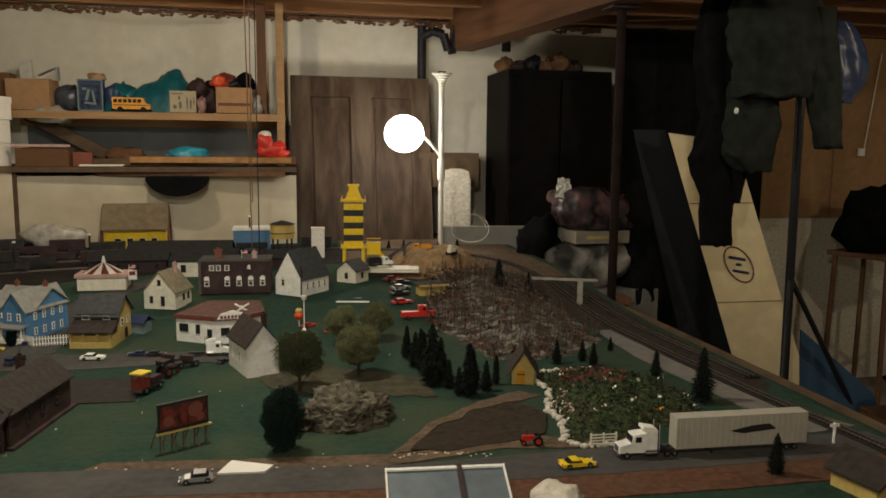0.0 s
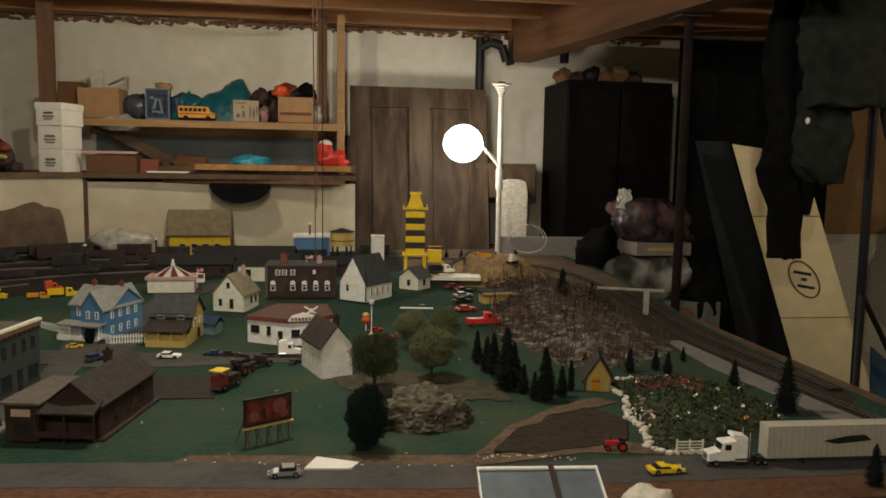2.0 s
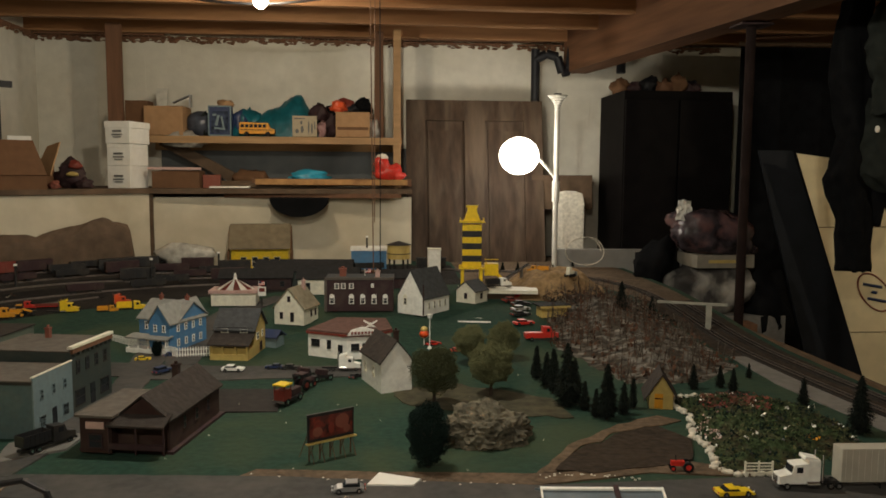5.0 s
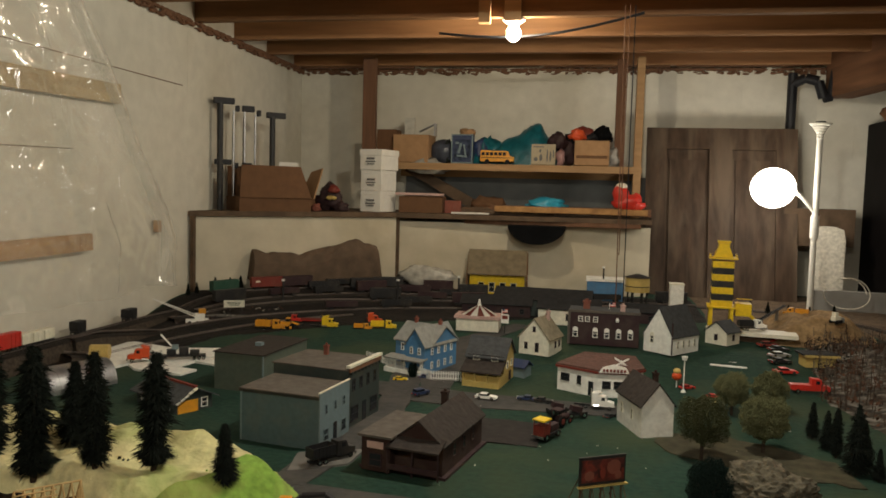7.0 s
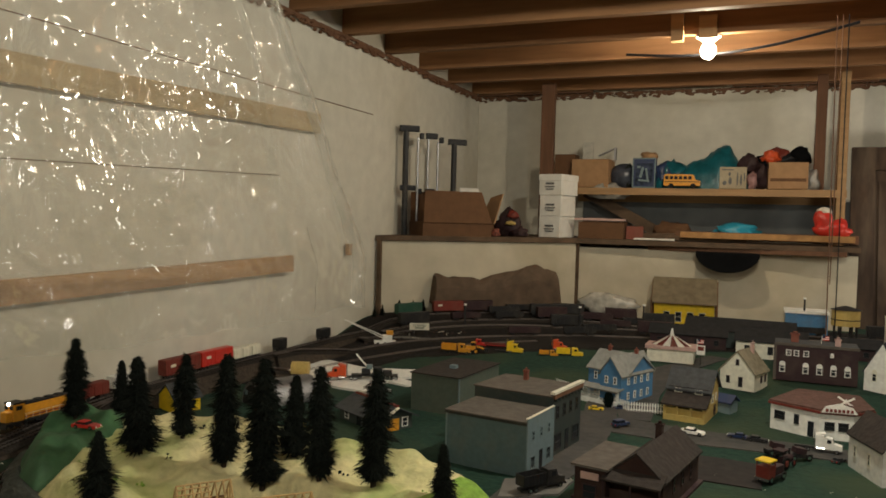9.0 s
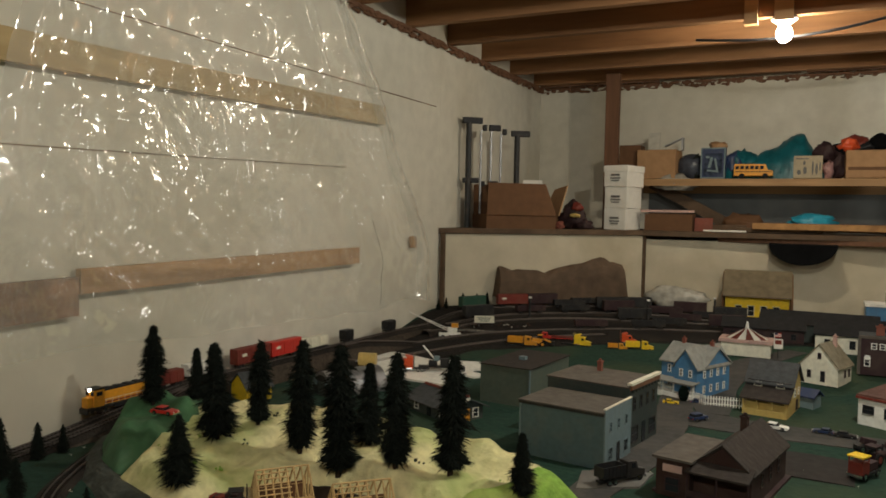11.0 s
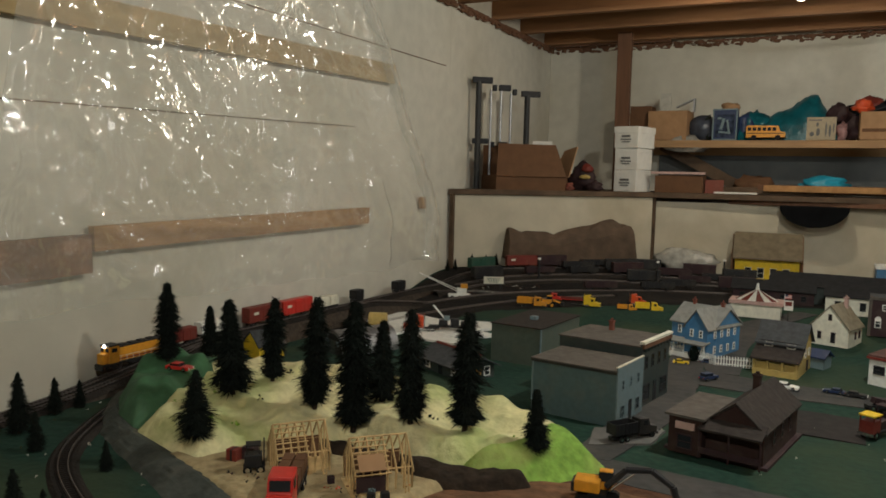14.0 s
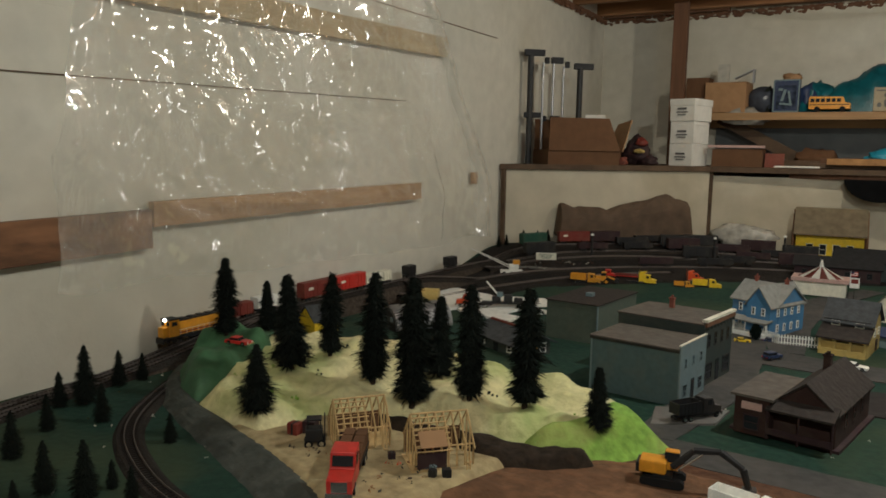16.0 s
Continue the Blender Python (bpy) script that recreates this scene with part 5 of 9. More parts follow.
# small white house
x, y = place(-0.465, 2.785, 0.115, 0.12, -20)
h = thing("cream_cottage", (x, y, ground(0, 2.8)), -20, "cream model cottage with tan roof and chimney", "house", "model houses")
gable_body(h, 0.115, 0.12, 0.062, 0.128, P_CREAM)
gable_roof(h, 0.115, 0.12, 0.062, 0.128, material("tan_shingles", (0.22, 0.19, 0.13), 0.85, vary=0.2, scale=60))
openings(h, 0.115, 0.12, [("F", -0.03, 0.032, 0.012, 0.024, "w"), ("F", 0.012, 0.028, 0.014, 0.034, "w"), ("F", 0.0, 0.092, 0.011, 0.02, "w"), ("R", 0.0, 0.035, 0.012, 0.024, "w"), ("R", 0.035, 0.035, 0.012, 0.024, "w")], P_BROWN)
chimney(h, (0.012, 0.035, 0.11), 0.04, 0.011, P_PINK)

# chocolate brick hall
h = thing("brick_hall", (-0.163, 3.0, ground(0, 3.0)), -2, "dark chocolate brick hall with pale arched windows", "hall", "model houses")
h.scale = (1.22, 1.1, 1.14)
bpart("wall", (0, 0, 0.054), (0.21, 0.12, 0.108), P_BROWN, h)
bpart("roof", (0, 0.004, 0.1095), (0.214, 0.118, 0.003), SLATE, h)
bpart("parapet", (0, -0.061, 0.110), (0.216, 0.004, 0.008), ROOFTAN, h)
bpart("side_trim", (-0.105, -0.0605, 0.054), (0.008, 0.006, 0.108), ROOFTAN, h)
openings(h, 0.21, 0.12, [("F", -0.07, 0.085, 0.014, 0.018, "w"), ("F", -0.05, 0.085, 0.014, 0.018, "w"), ("F", -0.025, 0.085, 0.014, 0.018, "w"), ("F", 0.04, 0.085, 0.008, 0.01, "a")] + [("F", -0.085 + q, 0.038, 0.015, 0.026, "a") for q in (0.0, 0.06, 0.095, 0.13, 0.165)], P_WHITE)
chimney(h, (-0.055, 0.0, 0.11), 0.028, 0.02)
chimney(h, (0.055, -0.02, 0.11), 0.022, 0.014, P_PINK)

# church
x, y = place(-0.02, 2.92, 0.122, 0.165, -40)
h = thing("church", (x, y, ground(0, 2.95)), -40, "white wooden model church with steep dark roof", "church", "model houses")
gable_body(h, 0.122, 0.165, 0.066, 0.164, P_WHITE)
gable_roof(h, 0.122, 0.165, 0.066, 0.164, SLATE, over=0.004)
openings(h, 0.122, 0.165, [("F", -0.025, 0.05, 0.016, 0.032, "a"), ("R", -0.05, 0.035, 0.012, 0.028, "w"), ("R", -0.015, 0.035, 0.012, 0.028, "w"), ("R", 0.02, 0.035, 0.012, 0.028, "w"), ("R", 0.055, 0.035, 0.012, 0.028, "w")], P_CREAM)
bpart("downpipe", (0.06, -0.0835, 0.06), (0.004, 0.003, 0.115), P_BROWN, h)
h = thing("white_annex", (0.285, 3.10, ground(0, 3.1)), -40, "white model annex with a dark blue grey roof", "house", "model houses")
gable_body(h, 0.09, 0.09, 0.05, 0.085, P_CREAM)
gable_roof(h, 0.09, 0.09, 0.05, 0.085, SLATE)
openings(h, 0.09, 0.09, [("F", 0, 0.028, 0.014, 0.024, "w"), ("R", 0, 0.028, 0.014, 0.024, "w")], P_BROWN)

# white corner diner
g = thing("corner_diner", (0.312 * 0.13, -2.40 * 0.13, 1.0), 0, "white corner diner with red trim and flat roof", "diner", "model houses")
g.scale = (1.13, 1.13, 1.06)
PLAN = [(-0.312, 2.40), (-0.205, 2.343), (-0.13, 2.352), (-0.085, 2.40), (-0.10, 2.55), (-0.24, 2.57)]
bm = bmesh.new()
loft(bm, PLAN, 0, 0.072)
part("wall", bm, P_WHITE, g)
cx, cy = sum(p[0] for p in PLAN) / 6, sum(p[1] for p in PLAN) / 6
bm = bmesh.new()
loft(bm, [(cx + (p[0] - cx) * 1.03, cy + (p[1] - cy) * 1.03) for p in PLAN], 0.0725, 0.079)
part("roof", bm, ROOFREDBROWN, g)
for i in (5, 0, 1, 2, 3):
    a, b = Vector(PLAN[i]), Vector(PLAN[(i + 1) % 6])
    m2, ang = (a + b) / 2, math.degrees(math.atan2(b.y - a.y, b.x - a.x))
    nrm = Vector((b.y - a.y, a.x - b.x)).normalized() * 0.004
    bpart("red_trim", (m2.x + nrm.x, m2.y + nrm.y, 0.071), ((b - a).length + 0.006, 0.003, 0.006), P_MAROON, g, rz=ang)
    if i == 0:
        for u, ww, hh, v, k in ((0.2, 0.026, 0.022, 0.042, "w"), (0.55, 0.012, 0.026, 0.04, "w"), (0.84, 0.014, 0.04, 0.022, "d")):
            p = a.lerp(b, u) + nrm * 0.3
            if k == "w":
                window(g, (p.x, p.y, v), ww, hh, ang, P_BLACK)
            else:
                bpart("door", (p.x, p.y, v), (ww, 0.002, hh), GLASS, g, rz=ang)
    if i in (1, 2):
        for u in (0.3, 0.7):
            p = a.lerp(b, u) + nrm * 0.3
            window(g, (p.x, p.y, 0.036), 0.022, 0.022, ang, P_BLACK)
bm = bmesh.new()
profile(bm, [(-0.04, 0.072), (0.04, 0.072), (0.03, 0.088), (0.0, 0.097), (-0.03, 0.088)], -0.002, 0.002)
f = part("sign_gable", bm, P_WHITE, g)
f.location, f.rotation_euler = (-0.163, 2.342, 0), (0, 0, radians(7))
for k in range(7):
    bpart("sign_bar", (-0.19 + k * 0.009, 2.336 + k * 0.0011, 0.079), (0.006, 0.002, 0.008), P_MAROON, g, rz=7)

# plain white house near the trees
h = thing("white_house", (-0.075, 2.055, 1.0), 20, "plain white model house with a brown gable roof", "house", "model houses")
gable_body(h, 0.085, 0.155, 0.082, 0.134, P_WHITE)
gable_roof(h, 0.085, 0.155, 0.082, 0.134, ROOFBROWN, over=0.005)
openings(h, 0.085, 0.155, [("L", -0.045, 0.045, 0.012, 0.028, "w"), ("L", 0.02, 0.045, 0.012, 0.028, "w")], P_CREAM)
chimney(h, (0.04, 0.03, 0.06), 0.08, 0.012, P_BRICK)

# yellow shed
h = thing("yellow_shed", (0.60, 1.835, 1.0), -16, "small tan model shed with a steep dark roof", "shed", "model houses")
gable_body(h, 0.056, 0.085, 0.042, 0.086, P_YELLOW)
gable_roof(h, 0.056, 0.085, 0.042, 0.086, ROOFBROWN, over=0.014)
bpart("door", (-0.006, -0.0432, 0.02), (0.020, 0.002, 0.036), P_AMBER, h)
bpart("hinge", (-0.006, -0.0445, 0.026), (0.02, 0.0015, 0.002), P_BROWN, h)
# front kit roof near the camera
h = thing("front_barn", (0.255, 1.17, 1.0), -5, "model barn with a pale blue grey metal roof", "barn", "model houses")
gable_body(h, 0.17, 0.16, 0.035, 0.066, P_CREAM, "x")
METALROOF = material("blue_grey_metal", (0.14, 0.17, 0.19), 0.5, 0.3, vary=0.15, scale=40)
gable_roof(h, 0.17, 0.16, 0.035, 0.066, METALROOF, "x", over=0.01)
bpart("roof_strip", (0.022, -0.045, 0.058), (0.008, 0.10, 0.004), P_BROWN, h, rx=21)
bpart("ridge_trim", (0, 0, 0.0715), (0.192, 0.008, 0.003), P_WHITE, h)
for sx in (-0.096, 0.096):
    bpart("verge_board", (sx, -0.045, 0.055), (0.003, 0.10, 0.004), P_WHITE, h, rx=21)

# striped diner, far buildings
h = thing("striped_diner", (-0.655, 3.09, ground(0, 3.09)), 0, "pale model diner with a pink striped tent roof", "diner", "model houses")
h.scale = (1.0, 1.0, 1.25)
bpart("wall", (0, 0, 0.02), (0.17, 0.10, 0.04), P_CREAM, h)
bpart("band", (0, 0, 0.044), (0.185, 0.115, 0.010), P_PINK, h)
for k in range(16):
    a0, a1 = k / 16 * math.tau, (k + 1) / 16 * math.tau
    bm = bmesh.new()
    vs = [bm.verts.new(p) for p in ((0.075 * math.cos(a0), 0.055 * math.sin(a0), 0.049), (0.075 * math.cos(a1), 0.055 * math.sin(a1), 0.049), (0.008 * math.cos(a1), 0.006 * math.sin(a1), 0.078), (0.008 * math.cos(a0), 0.006 * math.sin(a0), 0.078))]
    f = bm.faces.new(vs)
    bmesh.ops.solidify(bm, geom=[f], thickness=0.002)
    part("roof_panel", bm, (P_MAROON, P_WHITE)[k % 2], h)
bm = bmesh.new()
tube(bm, (0, 0, 0.078), (0, 0, 0.098), 0.008, 0.003, 10)
part("finial", bm, P_WHITE, h)
bpart("sign", (0.11, -0.05, 0.045), (0.03, 0.004, 0.028), P_WHITE, h)
bpart("sign_post", (0.11, -0.05, 0.015), (0.003, 0.003, 0.03), P_BLACK, h)
bpart("sign_mark", (0.11, -0.0525, 0.05), (0.022, 0.002, 0.012), P_MAROON, h)


def shed_row(name, at, rz, size, wall, roof, label, pitch=0.35, group="far model buildings", cat="building"):
    w, d, hh = size
    h = thing(name, at, rz, label, cat, group)
    e = hh * (1 - pitch)
    gable_body(h, w, d, e, hh, wall, "x")
    gable_roof(h, w, d, e, hh, roof, "x", over=0.008)
    n = max(2, int(w / 0.07))
    openings(h, w, d, [("F", -w / 2 + (k + 0.5) * w / n, e * 0.5, min(0.02, w / n * 0.5), e * 0.45, "w") for k in range(n)], P_BLACK)
    return h


shed_row("engine_shed", (-0.42, 3.50, ground(0, 3.5)), -3, (0.42, 0.16, 0.115), P_GREENGREY, ROOFBLACK, "long dark model engine shed with black roof")
shed_row("freight_house", (-0.30, 3.30, ground(0, 3.3)), -3, (0.25, 0.12, 0.105), P_CREAM, ROOFBLACK, "cream model freight house with black roof")
shed_row("depot", (-0.62, 3.42, ground(0, 3.42)), 2, (0.30, 0.13, 0.085), P_BROWN, ROOFBLACK, "dark model depot with black roof")
shed_row("depot", (0.0, 3.45, ground(0, 3.45)), -4, (0.18, 0.12, 0.075), P_BROWN, ROOFBLACK, "small dark model depot beyond the hall")
h = thing("blue_warehouse", (-0.14, 4.05, ground(-0.14, 4.05)), 0, "blue model warehouse with a white roof", "warehouse", "far model buildings")
bpart("wall", (0, 0, 0.05), (0.18, 0.14, 0.10), P_BLUE, h)
bpart("roof", (0, 0, 0.106), (0.19, 0.15, 0.012), P_WHITE, h)
h = thing("water_tank", (0.01, 3.86, ground(0.01, 3.86)), 0, "yellow model water tank on a dark trestle", "water tank")
tpart("tank", (0, 0, 0.075), (0, 0, 0.145), 0.058, P_YELLOW, h, seg=24)
tpart("roof", (0, 0, 0.145), (0, 0, 0.162), 0.064, P_BLACK, h, 0.008, 24)
for a in range(6):
    q = a / 6 * math.tau
    tpart("leg", (0.045 * math.cos(q), 0.045 * math.sin(q), 0), (0.045 * math.cos(q), 0.045 * math.sin(q), 0.076), 0.005, P_BLACK, h, seg=6)
tpart("hoop", (0, 0, 0.10), (0, 0, 0.104), 0.0595, P_BLACK, h, seg=24)
h = thing("white_silo", (0.175, 3.7, ground(0.175, 3.7)), 0, "square white model silo", "silo")
bpart("body", (0, 0, 0.07), (0.06, 0.06, 0.14), P_WHITE, h, bevel=0.002)
bpart("cap", (0, 0, 0.143), (0.064, 0.064, 0.006), P_CREAM, h)
h = thing("yellow_barn", (-0.69, 4.02, ground(-0.69, 4.02)), 4, "large yellow model barn with a wide brown roof", "barn", "far model buildings")
gable_body(h, 0.28, 0.17, 0.135, 0.225, P_BRIGHT, "x")
bm = bmesh.new()
profile(bm, [(-0.115, 0.115), (-0.02, 0.228), (0.02, 0.228), (0.115, 0.115), (0.115, 0.121), (0.02, 0.235), (-0.02, 0.235), (-0.115, 0.121)], -0.15, 0.15, "x")
part("roof", bm, material("tan_barn_roof", (0.15, 0.12, 0.075), 0.8, vary=0.2, scale=30), h)
for sx in (-0.152, 0.152):
    bm = bmesh.new()
    profile(bm, [(-0.115, 0.0), (-0.11, 0.095), (0, 0.225), (0.11, 0.095), (0.115, 0.0), (0.09, 0.0), (0.08, 0.09), (0, 0.185), (-0.08, 0.09), (-0.09, 0.0)], sx - 0.004, sx + 0.004, "x")
    part("end_board", bm, CARDDARK, h)
openings(h, 0.28, 0.17, [("F", -0.08 + k * 0.055, 0.05, 0.03, 0.05, "w") for k in range(4)], P_CREAM)

# yellow and black gravel tower
h = thing("gravel_tower", (0.31, 3.32, 1.055), -6, "tall yellow and black striped model gravel tower", "tower")
for sx in (-0.04, 0.04):
    for sy in (-0.04, 0.04):
        bpart("leg", (sx, sy, 0.055), (0.013, 0.013, 0.11), P_BRIGHT, h)
for k in range(7):
    bpart("band", (0, 0, 0.122 + k * 0.0265), (0.082, 0.082, 0.0262), (P_BRIGHT, P_BLACK)[k % 2], h, bevel=0.001)
bpart("deck", (0, 0, 0.108), (0.11, 0.11, 0.006), P_BRIGHT, h)
bm = bmesh.new()
profile(bm, [(-0.036, 0.309), (0.036, 0.309), (0.020, 0.352), (0.020, 0.366), (-0.020, 0.366), (-0.020, 0.352)], -0.034, 0.034)
part("head", bm, P_BRIGHT, h)
bpart("platform", (0, 0, 0.3055), (0.108, 0.10, 0.005), P_BRIGHT, h)
bpart("cap", (0, 0, 0.371), (0.05, 0.05, 0.008), P_BRIGHT, h)
for sx in (-0.05, 0.05):
    bpart("guard_rail", (sx, 0, 0.320), (0.002, 0.096, 0.002), P_BRIGHT, h)
    for sy in (-0.046, 0, 0.046):
        bpart("guard_post", (sx, sy, 0.3135), (0.002, 0.002, 0.013), P_BRIGHT, h)
bpart("side_bin", (0.085, 0, 0.10), (0.06, 0.06, 0.05), P_BRIGHT, h)
for sy in (-0.02, 0.02):
    tpart("chute", (0.06, sy, 0.125), (0.13, sy, 0.06), 0.006, P_BRIGHT, h)
bpart("rail_bar", (0.085, -0.03, 0.145), (0.06, 0.003, 0.003), P_BRIGHT, h)

# ---- tracks ----
def smooth_path(pts, step):
    """Points at even steps along a smooth line through pts."""
    dense = []
    n = len(pts)
    for i in range(n - 1):
        p0, p1, p2, p3 = (Vector(pts[max(0, min(n - 1, i + q))]) for q in (-1, 0, 1, 2))
        for k in range(240):
            t = k / 240
            dense.append(0.5 * (2 * p1 + (p2 - p0) * t + (2 * p0 - 5 * p1 + 4 * p2 - p3) * t * t + (3 * p1 - p0 - 3 * p2 + p3) * t ** 3))
    dense.append(Vector(pts[-1]))
    out, acc = [dense[0]], 0.0
    for a, b in zip(dense, dense[1:]):
        acc += (b - a).length
        if acc >= step:
            out.append(b)
            acc = 0.0
    return out


def rail_z(x, y):
    """Height of the track bed: an embankment carries the line along the left wall."""
    g = ground(x, y)
    s = min(max((y - 1.05) / 0.65, 0), 1)
    w = min(max((-1.86 - x) / 0.08, 0), 1)
    return g + max(0.0, 1.0 + 0.058 * s * s * (3 - 2 * s) - g) * w


def ribbon(bm, path, half, z0, z1, offset=0.0, slope=1.2):
    """A low bank along a path, half wide on top."""
    rows = []
    for i, p in enumerate(path):
        d = (path[min(i + 1, len(path) - 1)] - path[max(i - 1, 0)]).normalized()
        nrm = Vector((-d.y, d.x))
        c = p + nrm * offset
        g = rail_z(c.x, c.y)
        rows.append([bm.verts.new((c.x + nrm.x * o, c.y + nrm.y * o, g + z)) for o, z in ((-half - (z1 - z0) * slope, z0), (-half, z1), (half, z1), (half + (z1 - z0) * slope, z0))])
    for a, b in zip(rows, rows[1:]):
        for k in range(3):
            bm.faces.new((a[k], a[k + 1], b[k + 1], b[k]))


ROADBED = material("cork_roadbed", (0.062, 0.048, 0.036), 0.95, vary=0.35, scale=90, bump=0.5, stain=(0.05, 0.04, 0.03), stain_amount=0.6, stain_scale=8)


def track(pts, label):
    t = thing("track", (0, 0, 0), 0, label, "railway track", "model railway tracks")
    path = smooth_path(pts, 0.02)
    bm = bmesh.new()
    ribbon(bm, path, 0.021, -0.003, 0.006)
    part("ballast", bm, BALLAST, t)
    bm = bmesh.new()
    ribbon(bm, path, 0.027, -0.06, 0.001, 0.0, 0.25)
    part("roadbed", bm, ROADBED, t, "brown cork roadbed shoulders")
    for o in (-0.00825, 0.00825):
        bm = bmesh.new()
        ribbon(bm, path, 0.0007, 0.006, 0.0108, o, 0.08)
        part("rail", bm, RAIL, t)
    bm = bmesh.new()
    sl = smooth_path(pts, 0.0095)
    for i, p in enumerate(sl):
        d = sl[min(i + 1, len(sl) - 1)] - sl[max(i - 1, 0)]
        box(bm, (p.x, p.y, rail_z(p.x, p.y) + 0.0068), (0.003, 0.03, 0.002), math.degrees(math.atan2(d.y, d.x)))
    tagged(part("sleeper_bed", bm, SLEEPER, t), kind="stuff")
    return t


LINE = [(-1.93, 0.56), (-1.985, 0.9), (-2.0, 1.3), (-1.995, 1.8), (-1.98, 2.4), (-1.965, 2.85), (-1.90, 3.22), (-1.72, 3.47), (-1.2, 3.84), (-0.4, 3.88), (0.45, 3.95), (0.88, 3.72), (1.06, 3.2), (1.075, 2.3), (1.115, 1.7), (1.165, 1.25), (1.19, 0.8)]
track(LINE, "long model main line round the board's edge")
track([(-1.96, 1.62), (-1.90, 1.36), (-1.80, 1.14), (-1.68, 0.97), (-1.52, 0.86), (-1.33, 0.79), (-1.0, 0.74)], "curved model branch line in front of the hill")
track([(-1.93, 0.84), (-1.96, 1.05), (-1.955, 1.35), (-1.96, 1.62)], "short model loop line along the wall")
track([(-1.96, 2.35), (-1.87, 2.72), (-1.66, 3.02), (-1.2, 3.33), (-0.85, 3.48), (-0.2, 3.62), (0.2, 3.68)], "dark model yard track beside the sheds")
track([(-1.90, 2.9), (-1.72, 3.2), (-1.25, 3.58), (-0.6, 3.74), (0.2, 3.80)], "second dark model yard track")
track([(-1.88, 3.06), (-1.66, 3.36), (-1.2, 3.74), (-0.9, 3.79), (-0.7, 3.80)], "third dark model yard track")
track([(-1.90, 2.25), (-1.78, 2.6), (-1.55, 2.92), (-1.2, 3.2)], "model loading track by the pale ramp")
track([(1.145, 3.0), (1.155, 2.3), (1.19, 1.72)], "outer model siding by the board's edge")


# ---- rolling stock ----
def wheelset(parent, x):
    bm = bmesh.new()
    for dx in (-0.008, 0.008):
        for y in (-0.0085, 0.0085):
            tube(bm, (x + dx, y - 0.001, 0.0055), (x + dx, y + 0.001, 0.0055), 0.0055, None, 12)
    box(bm, (x, 0, 0.0085), (0.024, 0.021, 0.005))
    part("bogie", bm, P_BLACK, parent)


def boxcar(at, rz, mat, length, label, tall=0.043, ribs=9):
    c = thing("boxcar", at, rz, label, "railway wagon", "model railway wagons")
    bpart("body", (0, 0, 0.012 + tall / 2), (length, 0.032, tall), mat, c, bevel=0.0008)
    bpart("roof", (0, 0, 0.0135 + tall), (length + 0.002, 0.028, 0.003), mat, c)
    for sy in (-0.0165, 0.0165):
        bpart("sliding_door", (0, sy, 0.012 + tall * 0.47), (length * 0.2, 0.002, tall * 0.86), mat, c)
        for k in range(ribs):
            x = (k - (ribs - 1) / 2) * length / ribs
            if abs(x) > length * 0.12:
                bpart("rib", (x, sy * 0.98, 0.012 + tall / 2), (0.0016, 0.0016, tall), mat, c)
        if mat in (P_MAROON, P_RED) and length > 0.1:
            bpart("lettering", (-length * 0.3, sy * 1.03, 0.012 + tall * 0.62), (length * 0.14, 0.0012, tall * 0.2), P_CREAM, c)
    for x in (-length * 0.34, length * 0.34):
        wheelset(c, x)
    return c


def hopper(at, rz, mat, length, label):
    c = thing("gondola", at, rz, label, "railway wagon", "model railway wagons")
    bm = bmesh.new()
    for sy in (-0.0155, 0.0155):
        box(bm, (0, sy, 0.024), (length, 0.0015, 0.024))
    for sx in (-length / 2, length / 2):
        box(bm, (sx, 0, 0.024), (0.0015, 0.031, 0.024))
    box(bm, (0, 0, 0.0125), (length, 0.031, 0.002))
    part("body", bm, mat, c)
    bm = bmesh.new()
    box(bm, (0, 0, 0.026), (length * 0.96, 0.028, 0.012))
    part("load", bm, P_BLACK, c)
    for k in range(7):
        for sy in (-0.0168, 0.0168):
            bpart("rib", ((k - 3) * length / 7.5, sy, 0.024), (0.0018, 0.0014, 0.024), mat, c)
    for x in (-length * 0.34, length * 0.34):
        wheelset(c, x)
    return c


